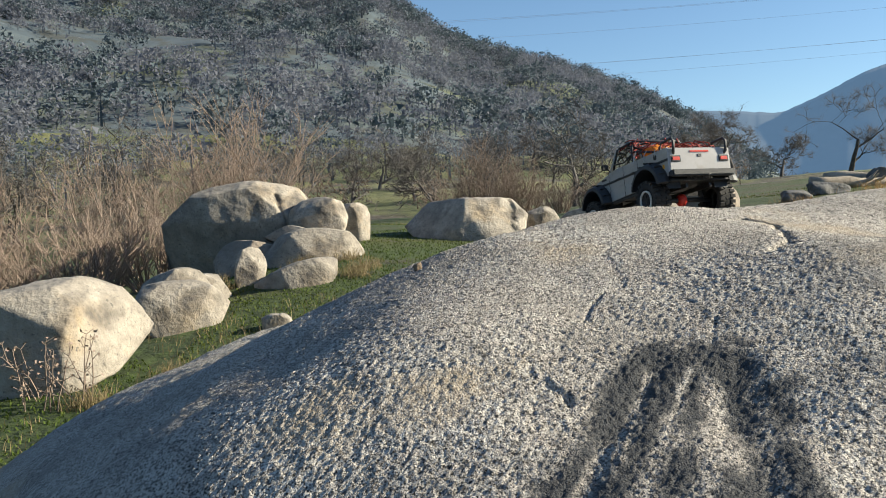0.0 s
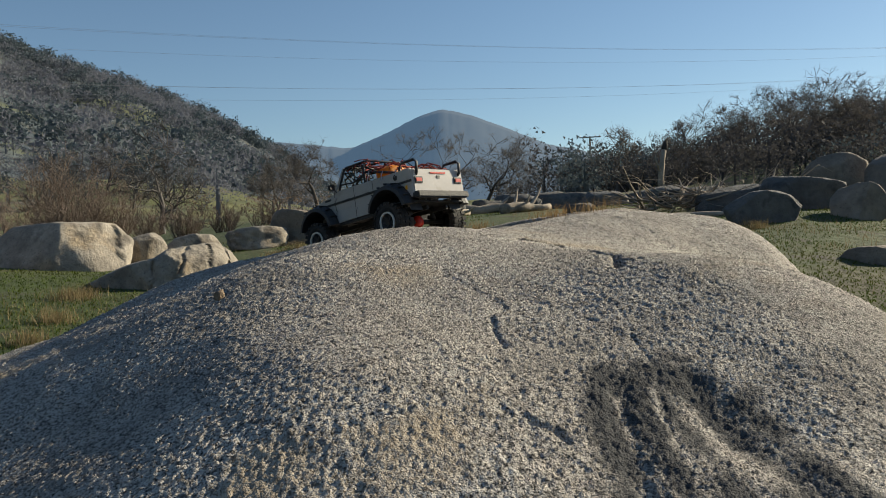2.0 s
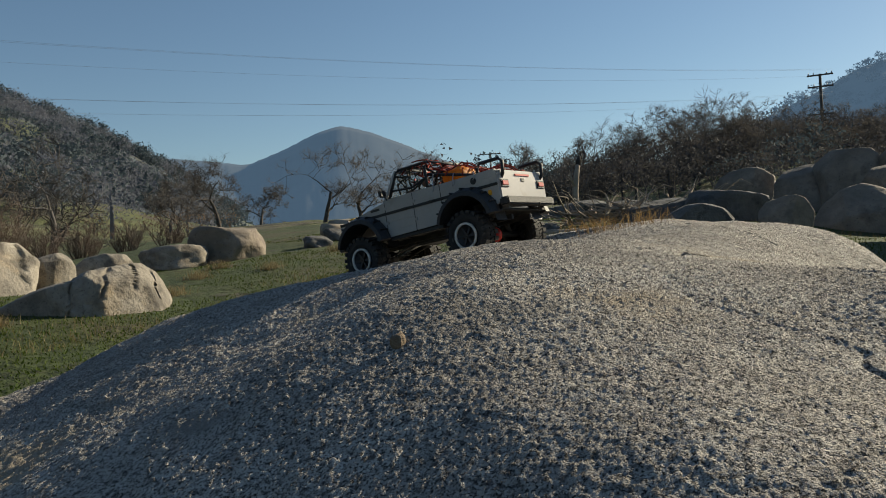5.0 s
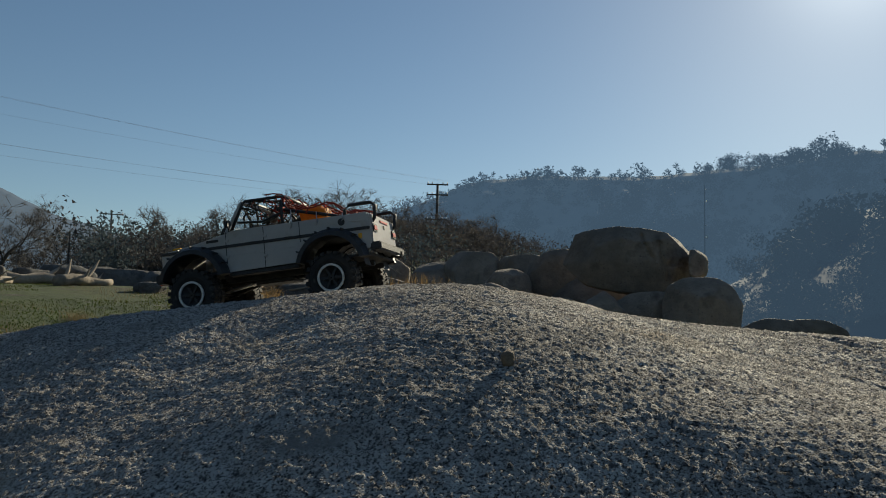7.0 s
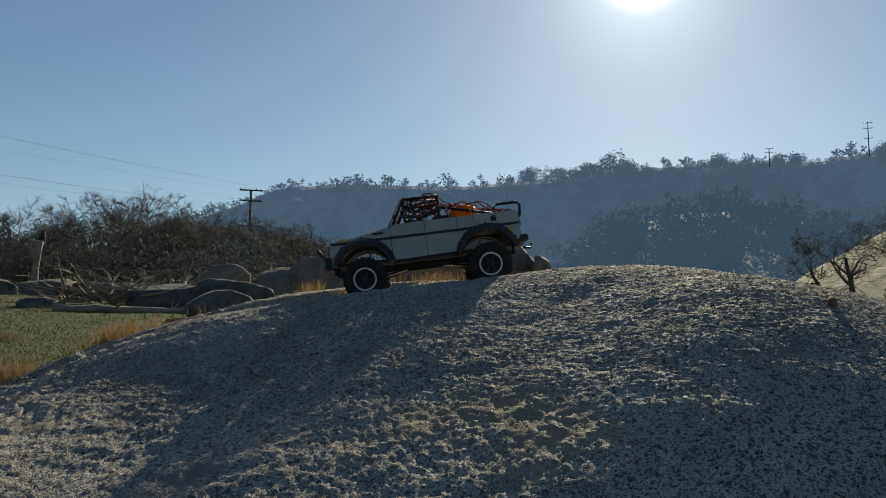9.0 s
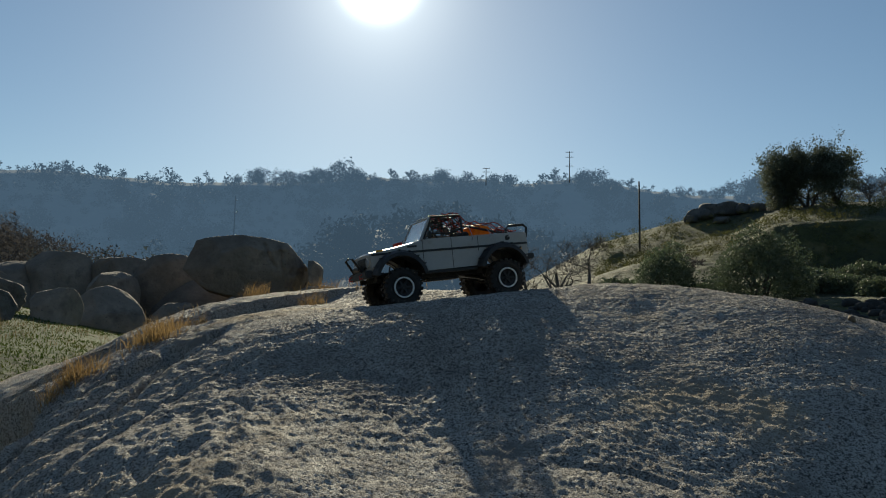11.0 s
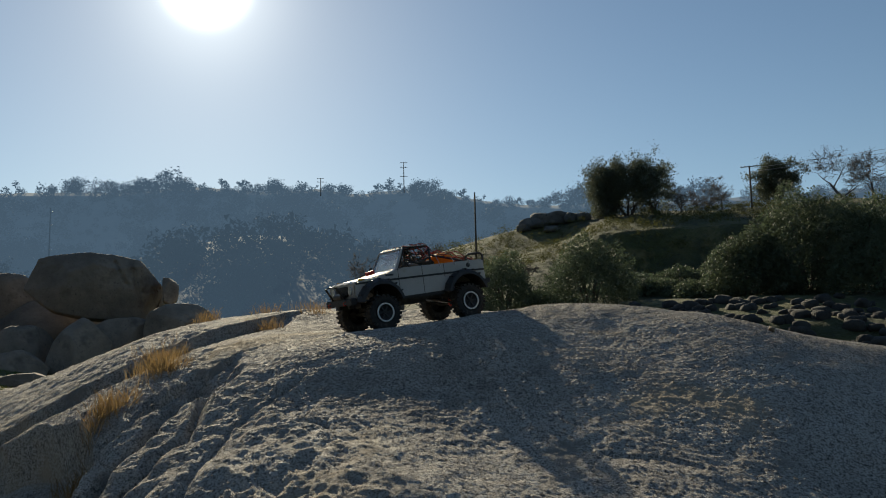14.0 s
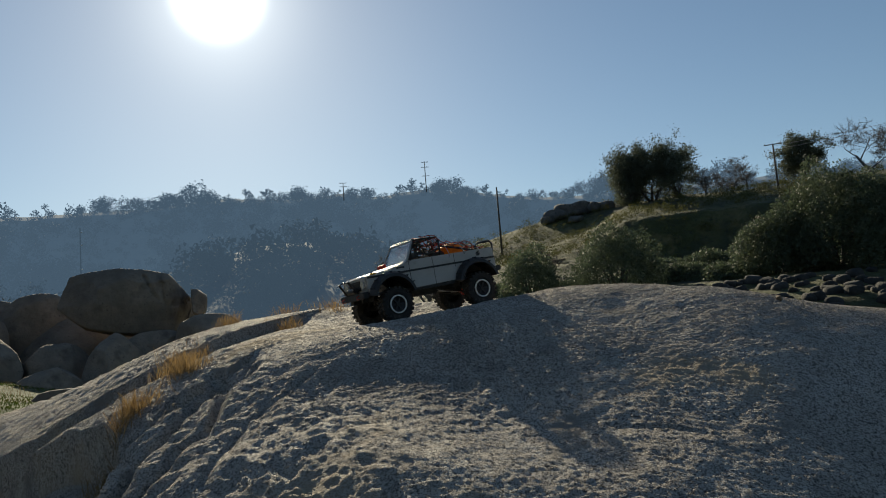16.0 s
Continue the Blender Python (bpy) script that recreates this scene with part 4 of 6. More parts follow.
for az, dist, h, st, s in [(-12.8, 15.5, 2.7, 130, 1), (-15.8, 17, 2.2, 100, 2), (-21, 16, 2.3, 110, 3), (-26.5, 13, 1.7, 110, 4), (-18.5, 13, 1.5, 90, 5), (4.2, 20, 1.9, 150, 6), (6.3, 21, 1.5, 120, 7), (1.0, 22, 1.2, 80, 8), (11, 24, 1.0, 110, 9), (13.5, 25, 0.9, 90, 10), (8.8, 26, 1.0, 90, 11), (-23, 11, 1.3, 90, 12), (-30, 12, 1.5, 90, 13), (16.2, 25, 0.8, 80, 14), (-16.5, 12.5, 1.2, 80, 15), (-28, 10.5, 1.2, 80, 16), (-9.5, 17, 1.3, 80, 17)]:
    thicket(s, h, st, stand(az, dist, EYE_A, 0.05))

# ---- boulders ----


def boulder(name, label, seed, size, at, mat, rz=0.0, flat=0.3, cuts=3, group="", sub=4, tilt=(0, 0), worn=1.0):
    """A weathered block: a ball cut by a few planes, roughened, worn round again."""
    rng = random.Random(seed)
    bm = bmesh.new()
    bmesh.ops.create_icosphere(bm, subdivisions=sub, radius=1.0)
    planes = []
    for n in ((1, 0, 0), (-1, 0, 0), (0, 1, 0), (0, -1, 0), (0, 0, 1)):
        planes.append(((Vector(n) + Vector((rng.gauss(0, .22), rng.gauss(0, .22), rng.gauss(0, .18)))).normalized(), rng.uniform(0.60, 0.78)))
    for k in range(cuts):
        n = Vector((rng.gauss(0, 1), rng.gauss(0, 1), rng.gauss(0.1, 0.7))).normalized()
        planes.append((n, rng.uniform(0.62, 0.85)))
    planes.append((Vector((0, 0, -1)), flat + 0.3))
    off = Vector((rng.uniform(0, 50), rng.uniform(0, 50), rng.uniform(0, 50)))
    for v in bm.verts:
        p = v.co.copy()
        for n, d in planes:
            e = p.dot(n) - d
            if e > 0:
                p -= n * e * 0.92
        q = p * 1.3 + off
        k = 0.16 * noise.noise(q) + 0.07 * noise.noise(q * 2.7) + 0.035 * noise.noise(q * 6) + 0.018 * noise.noise(q * 14)
        crease = -0.05 * max(0, 1 - abs(noise.noise(q * 0.9 + off)) * 14)
        p += v.co.normalized() * (k + crease) * worn
        v.co = Vector((p.x * size[0], p.y * size[1], p.z * size[2])) * 1.28
    me = bpy.data.meshes.new(name)
    bm.to_mesh(me)
    bm.free()
    me.materials.append(mat)
    me.polygons.foreach_set("use_smooth", [True] * len(me.polygons))
    ob = new(name, me)
    ob.matrix_world = pose(*at, tilt[0], tilt[1], rz)
    tagged(ob, label, "boulder", group)
    return ob


def outline_rock(name, label, seed, at, az, reach, depth, mat, square=4.0, undercut=0.0, grooves=(), rough=1.0, rest=True, sub=5, group=""):
    """A weathered boulder: reach is its half size at every 30 degrees round, as it stands across the direction az; depth its half size along it.
    grooves: cracks from (x, z) to (x, z). rest: its foot goes down into the ground."""
    rng = random.Random(seed)
    n = len(reach)
    size = sum(reach) / n
    foot = float(ground_height(np.array([at[0]]), np.array([at[1]]))[0]) - 0.12 - at[2]
    low = -min(r * math.sin(2 * math.pi * i / n) for i, r in enumerate(reach))
    drop = max(1.0, -foot / low) if rest else 1.0
    off = Vector((rng.uniform(0, 50), rng.uniform(0, 50), rng.uniform(0, 50)))
    cuts = [(Vector((rng.gauss(0, 0.5), -1, max(-0.05, rng.gauss(0.25, 0.45)))).normalized(), rng.uniform(0.62, 0.92) * depth) for k in range(7)]
    bm = bmesh.new()
    bmesh.ops.create_icosphere(bm, subdivisions=sub, radius=1.0)
    rounds = [v.co.copy() for v in bm.verts]
    for v in bm.verts:
        x, y, z = v.co
        rho = math.hypot(x, z)
        a = (math.atan2(z, x) / (2 * math.pi) * n) % n
        i, f = int(a) % n, a % 1
        r, r1 = reach[i], reach[(i + 1) % n]
        step = 2 * math.pi / n
        chord = r * r1 * math.sin(step) / (r * math.sin(f * step) + r1 * math.sin((1 - f) * step))
        r = 0.75 * chord + 0.25 * (r + (r1 - r) * f)
        q = (rho ** square + abs(y) ** square) ** (-1 / square)
        p = Vector((x * r * q, depth * y * q, z * r * q))
        for nrm, d in cuts:
            e = p.dot(nrm) - d
            if e > 0:
                p -= nrm * e * 0.96
        v.co = p
    # broken faces all round
    for k in range(11):
        nrm = Vector((rng.gauss(0, 0.8), rng.gauss(-0.3, 0.8), rng.gauss(0.25, 0.55))).normalized()
        if nrm.z < -0.25:
            continue
        d = max(v.co.dot(nrm) for v in bm.verts) * rng.uniform(0.86 - 0.12 * abs(nrm.y), 0.95)
        for v in bm.verts:
            e = v.co.dot(nrm) - d
            if e > 0:
                v.co -= nrm * e * 0.95
    for v, q in zip(bm.verts, rounds):
        p = v.co
        w = p / size + off
        p = p + q * size * rough * (0.05 + 0.025 * noise.noise(w * 1.1) + 0.020 * noise.noise(w * 2.9) + 0.012 * noise.noise(w * 7) + 0.007 * noise.noise(w * 17))
        for x0, z0, x1, z1 in grooves:
            dx, dz = x1 - x0, z1 - z0
            u = min(1.0, max(0.0, ((p.x - x0) * dx + (p.z - z0) * dz) / (dx * dx + dz * dz)))
            d = math.hypot(p.x - x0 - u * dx + 0.05 * noise.noise(w * 3), p.z - z0 - u * dz)
            p.y += 0.11 * size * math.exp(-(d / (0.028 * size)) ** 2) * (1 if q.y < 0 else -1)
        if p.z < 0:
            p.y += undercut * -p.z if q.y < 0 else 0
            p.z *= drop
        v.co = p
    bm.normal_update()
    me = bpy.data.meshes.new(name)
    bm.to_mesh(me)
    bm.free()
    me.materials.append(mat)
    me.polygons.foreach_set("use_smooth", [True] * len(me.polygons))
    ob = new(name, me)
    ob.matrix_world = pose(*at, 0, 0, -az)
    return tagged(ob, label, "boulder", group)


# pale boulders beyond the dome's left foot
outline_rock("large_boulder", "large smooth pale granite boulder in sunlight", 3, (-2.41, 5.03, -0.59), -26, (0.59, 0.48, 0.36, 0.3, 0.31, 0.45, 0.78, 0.6, 0.4, 0.32, 0.31, 0.4), 0.5, M_BOULDER, square=3.6)
outline_rock("boulder", "pale wedge-shaped boulder in front of the group", 21, (-2.05, 6.40, -0.55), -18, (0.36, 0.27, 0.20, 0.17, 0.20, 0.30, 0.34, 0.26, 0.2, 0.17, 0.19, 0.27), 0.3, M_BOULDER)
outline_rock("boulder", "long pale boulder leaning on its neighbour", 7, (-2.16, 6.61, -0.42), -18, (0.29, 0.22, 0.16, 0.13, 0.12, 0.16, 0.26, 0.3, 0.19, 0.16, 0.19, 0.25), 0.26, M_BOULDER)
outline_rock("large_boulder", "massive flat-topped pale boulder overhanging on one side", 5, (-2.35, 9.90, 0.12), -13, (1.02, 0.74, 0.50, 0.43, 0.46, 0.64, 0.92, 0.98, 0.60, 0.44, 0.48, 0.66), 0.9, M_BOULDER, square=7.0, undercut=0.55, grooves=((0.35, 0.3, 0.55, -0.3),), sub=6)
outline_rock("boulder", "pale block lying on the large boulder", 6, (-1.45, 9.43, 0.14), -8, (0.36, 0.34, 0.25, 0.21, 0.22, 0.28, 0.28, 0.30, 0.24, 0.21, 0.23, 0.36), 0.36, M_BOULDER, square=4.6, rest=False)
outline_rock("boulder", "upright pale stone standing before the large boulder", 24, (-1.84, 7.85, -0.33), -12, (0.15, 0.16, 0.18, 0.18, 0.17, 0.13, 0.13, 0.16, 0.21, 0.22, 0.21, 0.15), 0.16, M_BOULDER, square=4.2)
outline_rock("boulder", "flat pale slab wedged between the boulders", 26, (-1.46, 9.12, -0.06), -8, (0.44, 0.16, 0.08, 0.07, 0.09, 0.25, 0.5, 0.22, 0.13, 0.11, 0.12, 0.17), 0.3, M_BOULDER, rest=False)
outline_rock("boulder", "grey fractured rock under the flat slab", 31, (-1.36, 8.66, -0.25), -8, (0.52, 0.42, 0.27, 0.24, 0.27, 0.36, 0.50, 0.52, 0.31, 0.26, 0.28, 0.42), 0.42, M_BOULDER, square=5.0, rough=1.5)
outline_rock("boulder", "tan sloping boulder in the dry grass", 32, (-1.32, 7.63, -0.49), -8, (0.34, 0.42, 0.25, 0.19, 0.19, 0.24, 0.42, 0.45, 0.27, 0.2, 0.19, 0.26), 0.34, M_BOULDER)
outline_rock("boulder", "long pale boulder beyond the group", 33, (-1.17, 10.66, 0.18), -5, (0.23, 0.22, 0.18, 0.15, 0.16, 0.18, 0.23, 0.24, 0.21, 0.17, 0.19, 0.25), 0.3, M_BOULDER)
# added filler rock that imitates the dark shade in the boulders' gap
outline_rock("boulder", "added dark earthy rock standing in for a shadowed gap", 35, (-2.06, 8.75, -0.30), -12, (0.36, 0.30, 0.24, 0.20, 0.24, 0.30, 0.36, 0.36, 0.3, 0.26, 0.3, 0.36), 0.3, M_BOULDER_BROWN, square=4.6)
outline_rock("boulder", "pale half-buried rock beside the upright stone", 36, (-2.22, 7.35, -0.52), -16, (0.34, 0.26, 0.17, 0.13, 0.14, 0.2, 0.3, 0.32, 0.22, 0.18, 0.2, 0.3), 0.3, M_BOULDER, square=4.6)
outline_rock("boulder", "small flat stone in the grass by the dome", 34, (-1.21, 5.99, -0.65), -10, (0.09, 0.06, 0.04, 0.03, 0.04, 0.07, 0.14, 0.12, 0.07, 0.06, 0.07, 0.11), 0.12, M_BOULDER)
outline_rock("large_boulder", "broad pale rock slab ramping up, scored by cracks", 11, (1.13, 8.90, -0.31), 8, (0.85, 0.67, 0.34, 0.27, 0.23, 0.33, 0.70, 0.5, 0.28, 0.24, 0.28, 0.45), 0.6, M_BOULDER, square=3.0, grooves=((-0.12, 0.2, -0.2, -0.1), (0.16, 0.36, 0.10, 0.05), (0.42, 0.42, 0.40, 0.1), (0.62, 0.3, 0.6, 0.0)), rough=1.4, sub=6)
outline_rock("large_boulder", "broad pale flat-topped boulder in short grass", 12, (0.38, 11.40, 0.02), 5, (0.86, 0.62, 0.36, 0.31, 0.36, 0.6, 0.9, 0.6, 0.36, 0.32, 0.36, 0.7), 0.7, M_BOULDER, square=5.0, grooves=((0.55, 0.3, 0.62, -0.2),), rough=1.3)
outline_rock("boulder", "pale angular boulder beside the slab", 22, (1.43, 12.15, 0.06), 10, (0.26, 0.23, 0.2, 0.16, 0.16, 0.21, 0.21, 0.26, 0.16, 0.15, 0.18, 0.32), 0.3, M_BOULDER, square=4.2)
outline_rock("boulder", "small tan boulder behind the slab", 13, (2.16, 12.65, 0.03), 13, (0.4, 0.32, 0.2, 0.18, 0.18, 0.26, 0.38, 0.26, 0.16, 0.14, 0.17, 0.3), 0.35, M_BOULDER, square=4.2)
for nm, lab, s, size, at, rz, mat in [
    ("boulder", "low pale boulder in the brush", 16, (0.5, 0.4, 0.22), (3.2, 12.9, 0.12), 0, M_BOULDER),
    ("boulder", "pale boulder half hidden by brush", 17, (0.5, 0.45, 0.3), (-3.2, 10.5, -0.7), 30, M_BOULDER),
    ("boulder", "small pale stone in the dry grass", 23, (0.25, 0.2, 0.14), (-0.9, 6.6, -0.75), 30, M_BOULDER),
    ("boulder", "rounded brown boulder standing in the meadow", 18, (0.58, 0.5, 0.42), (4.1, 13.2, 0.25), 30, M_BOULDER_BROWN)]:
    boulder(nm, lab, s, tuple(0.84 * q for q in size), at, mat, rz, tilt=((s * 37) % 23 - 11, (s * 53) % 21 - 10), cuts=3, worn=0.8)

# grey slabs and rocks across the meadow
for k, (az, dist, sx, sy, sz, rz) in enumerate([(38.5, 19, 1.5, 0.6, 0.34, -30), (41.5, 19, 1.1, 0.6, 0.30, -45), (35.5, 18.5, 0.9, 0.5, 0.32, -20), (33.6, 18, 0.7, 0.45, 0.28, 0), (44.8, 20.5, 1.6, 0.7, 0.36, -40), (37.0, 22, 1.3, 0.6, 0.35, -30), (48.0, 16.5, 1.2, 0.7, 0.3, -40), (51.5, 14.5, 1.3, 0.8, 0.35, -40), (54.5, 14, 1.1, 0.8, 0.42, -30), (40.3, 15.5, 0.45, 0.3, 0.16, 0), (42.9, 14, 0.5, 0.28, 0.14, -20), (31.5, 17, 0.35, 0.3, 0.3, 0), (29.0, 14.5, 0.5, 0.3, 0.18, 10), (27.5, 13.5, 0.4, 0.25, 0.15, 0)]):
    x, y, z = stand(az, dist, (-0.7, 1.0), -sz * 0.25)
    boulder("rock_slab", "low grey granite slab in the meadow grass", 100 + k, (sx * 0.62, sy * 0.75, sz * 0.85), (x, y, z), M_SLAB, rz, cuts=6, group="meadow rocks", sub=4, worn=0.7)

# the pile of large brown boulders
outline_rock("huge_boulder", "huge brown flat-topped boulder capping the pile, split by cracks", 201, (13.31, 5.49, 1.10), 82, (1.27, 0.92, 0.63, 0.57, 0.67, 1.01, 1.08, 0.73, 0.51, 0.48, 0.57, 1.07), 0.95, M_BOULDER_BROWN, square=4.6, undercut=0.35, grooves=((0.28, 0.47, 0.50, 0.05), (0.56, 0.35, 0.70, -0.35), (0.70, -0.05, 1.05, 0.05)), sub=6, rest=False, group="boulder pile")
outline_rock("boulder", "brown knob split from the capping boulder", 202, (13.12, 4.25, 1.08), 87, (0.13, 0.16, 0.18, 0.21, 0.26, 0.14, 0.12, 0.13, 0.22, 0.24, 0.21, 0.15), 0.3, M_BOULDER_BROWN, square=4.2, rest=False, group="boulder pile")
outline_rock("boulder", "brown block supporting the capping boulder", 203, (15.22, 7.38, 0.99), 77, (0.7, 0.61, 0.61, 0.54, 0.58, 0.65, 0.7, 0.62, 0.6, 0.55, 0.58, 0.86), 0.8, M_BOULDER_BROWN, square=4.6, group="boulder pile")
outline_rock("boulder", "brown broken rock at the foot of the pile", 204, (12.71, 6.52, 0.21), 78, (0.5, 0.38, 0.3, 0.25, 0.29, 0.37, 0.51, 0.53, 0.37, 0.32, 0.34, 0.42), 0.5, M_BOULDER_BROWN, group="boulder pile")
outline_rock("boulder", "brown pyramid-shaped rock below the capping boulder", 205, (11.85, 5.50, 0.17), 81, (0.45, 0.33, 0.34, 0.41, 0.3, 0.3, 0.36, 0.66, 0.39, 0.34, 0.39, 0.43), 0.45, M_BOULDER_BROWN, square=2.6, group="boulder pile")
outline_rock("boulder", "brown rock wedged under the capping boulder", 206, (12.82, 4.91, 0.37), 84, (0.75, 0.37, 0.24, 0.2, 0.23, 0.36, 0.62, 0.55, 0.33, 0.29, 0.31, 0.42), 0.6, M_BOULDER_BROWN, square=4.2, group="boulder pile")
outline_rock("boulder", "brown rock in the shaded foot of the pile", 207, (11.31, 6.37, -0.21), 77, (0.53, 0.38, 0.3, 0.23, 0.23, 0.31, 0.49, 0.52, 0.34, 0.28, 0.3, 0.48), 0.5, M_BOULDER_BROWN, group="boulder pile")
outline_rock("boulder", "brown rock in the shaded foot of the pile", 208, (12.00, 7.51, 0.12), 73, (0.64, 0.55, 0.54, 0.57, 0.55, 0.59, 0.67, 0.77, 0.56, 0.46, 0.51, 0.58), 0.6, M_BOULDER_BROWN, group="boulder pile")
outline_rock("boulder", "brown rock in the shaded foot of the pile", 215, (15.40, 8.19, 1.04), 74, (0.22, 0.26, 0.48, 0.45, 0.5, 0.61, 0.66, 0.71, 0.5, 0.43, 0.26, 0.21), 0.6, M_BOULDER_BROWN, square=4.2, group="boulder pile")
outline_rock("boulder", "brown upright weathered boulder in a shaded pile", 209, (16.24, 10.98, 0.77), 65, (0.62, 0.69, 0.8, 0.69, 0.71, 0.64, 0.57, 0.65, 0.87, 0.73, 0.82, 0.75), 0.8, M_BOULDER_BROWN, square=5.0, group="boulder pile")
outline_rock("boulder", "brown flat-topped boulder in a shaded pile", 210, (16.22, 9.89, 0.98), 68, (0.6, 0.68, 0.74, 0.66, 0.78, 0.84, 0.6, 0.65, 0.9, 0.75, 0.85, 0.7), 0.9, M_BOULDER_BROWN, square=5.5, group="boulder pile")
outline_rock("boulder", "brown block between taller boulders in the pile", 211, (16.51, 8.86, 1.23), 71, (0.66, 0.6, 0.42, 0.36, 0.4, 0.6, 0.58, 0.65, 0.74, 0.64, 0.74, 0.8), 0.8, M_BOULDER_BROWN, square=5.5, group="boulder pile")
outline_rock("boulder", "brown rounded rock standing before the pile", 212, (13.97, 8.09, 0.75), 71, (0.47, 0.45, 0.38, 0.35, 0.37, 0.41, 0.44, 0.5, 0.48, 0.4, 0.44, 0.51), 0.5, M_BOULDER_BROWN, group="boulder pile")
outline_rock("large_boulder", "dark rounded boulder standing in the meadow", 213, (16.51, 12.63, 1.01), 61, (0.65, 0.72, 0.64, 0.55, 0.58, 0.65, 0.74, 0.76, 0.68, 0.59, 0.68, 0.64), 0.8, M_BOULDER_BROWN, square=2.8, group="boulder pile")
outline_rock("boulder", "low brown boulder in front of the pile", 214, (13.69, 10.15, 0.18), 64, (0.69, 0.53, 0.38, 0.36, 0.38, 0.55, 0.69, 0.68, 0.42, 0.36, 0.42, 0.68), 0.5, M_BOULDER_BROWN, group="boulder pile")
outline_rock("boulder", "low brown boulder in front of the pile", 216, (13.21, 8.77, -0.02), 68, (0.66, 0.39, 0.27, 0.24, 0.25, 0.36, 0.6, 0.38, 0.31, 0.33, 0.36, 0.49), 0.5, M_BOULDER_BROWN, group="boulder pile")

outline_rock("boulder", "brown block behind the capping boulder", 217, (14.6, 6.3, 0.2), 78, (1.3, 1.1, 0.9, 0.8, 0.9, 1.1, 1.3, 1.2, 1.0, 1.0, 1.0, 1.2), 0.7, M_BOULDER_BROWN, square=5.0, group="boulder pile")
outline_rock("boulder", "brown angular block under the capping boulder", 218, (13.3, 4.9, -0.05), 84, (0.62, 0.6, 0.5, 0.42, 0.5, 0.6, 0.62, 0.6, 0.5, 0.5, 0.5, 0.6), 0.5, M_BOULDER_BROWN, square=6.0, group="boulder pile")
outline_rock("boulder", "brown angular block at the shaded foot of the pile", 219, (12.6, 4.3, -0.15), 84, (0.46, 0.42, 0.36, 0.3, 0.32, 0.42, 0.46, 0.46, 0.4, 0.36, 0.4, 0.46), 0.4, M_BOULDER_BROWN, square=6.0, group="boulder pile")
outline_rock("boulder", "brown block standing below the split knob", 223, (12.15, 4.02, 0.38), 80, (0.60, 0.52, 0.44, 0.40, 0.44, 0.52, 0.56, 0.5, 0.42, 0.4, 0.44, 0.56), 0.45, M_BOULDER_BROWN, square=6.0, group="boulder pile")
outline_rock("boulder", "long low rock lying beyond the dome", 224, (10.1, 2.5, -0.06), 84, (0.75, 0.36, 0.20, 0.16, 0.2, 0.36, 0.70, 0.4, 0.24, 0.2, 0.24, 0.4), 0.4, M_BOULDER_BROWN, square=4.0)
outline_rock("boulder", "low dark boulder lying in the turf", 220, (6.78, 5.16, -0.40), 57, (0.36, 0.24, 0.17, 0.14, 0.16, 0.24, 0.34, 0.22, 0.16, 0.14, 0.16, 0.24), 0.22, M_BOULDER_BROWN, square=3.0)
outline_rock("boulder", "smooth grey slab sloping into the turf", 221, (8.63, 8.02, 0.24), 50, (0.50, 0.36, 0.24, 0.20, 0.22, 0.28, 0.46, 0.42, 0.3, 0.26, 0.3, 0.44), 0.5, M_SLAB, square=3.2)
outline_rock("boulder", "square brown block before the pile", 222, (10.00, 7.54, 0.25), 56, (0.36, 0.36, 0.30, 0.26, 0.30, 0.38, 0.36, 0.36, 0.3, 0.28, 0.3, 0.36), 0.36, M_BOULDER_BROWN, square=6.0, group="boulder pile")

# rock outcrop on the knoll's shoulder
for k, (az, dist, s) in enumerate([(110.2, 87.5, 0.7), (110.9, 87.8, 1.0), (111.7, 88, 1.2), (112.6, 88, 1.1), (113.5, 87.5, 0.9), (114.2, 87, 0.7), (112.1, 85, 0.6)]):
    x, y, z = stand(az, dist, EYE_C, 0.0)
    boulder("outcrop_rock", "grey weathered outcrop rock on the grassy knoll", 400 + k, (s * 1.4, s, s * 0.7), (x, y, z + 0.3 * s), M_SLAB, k * 37, cuts=5, group="knoll outcrop", sub=3)

# riprap on the far bank, its shade painted into the stones' dark colour
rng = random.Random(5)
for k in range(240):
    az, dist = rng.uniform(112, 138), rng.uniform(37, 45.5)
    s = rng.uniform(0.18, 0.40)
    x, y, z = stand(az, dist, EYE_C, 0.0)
    boulder("bank_rock", "rubble stone coloured dark for the bank's shade", 300 + k, (s * 1.2, s, s * 0.8), (x, y, z + 0.1 * s), M_RUBBLE_SHADED, rng.uniform(0, 180), group="bank rubble", sub=2)

# the small stone left on the dome
STX, STY = -0.056, 1.718
boulder("small_stone", "small tan angular stone standing on the granite", 77, (0.0085, 0.007, 0.0095), (STX, STY, float(rock_height(np.array([STX]), np.array([STY]))[0] + rock_relief(np.array([STX]), np.array([STY]))[0]) + 0.005), M_STONE, 20, 0.5, 5, sub=3)

# ---- snag, logs and the brush heap ----


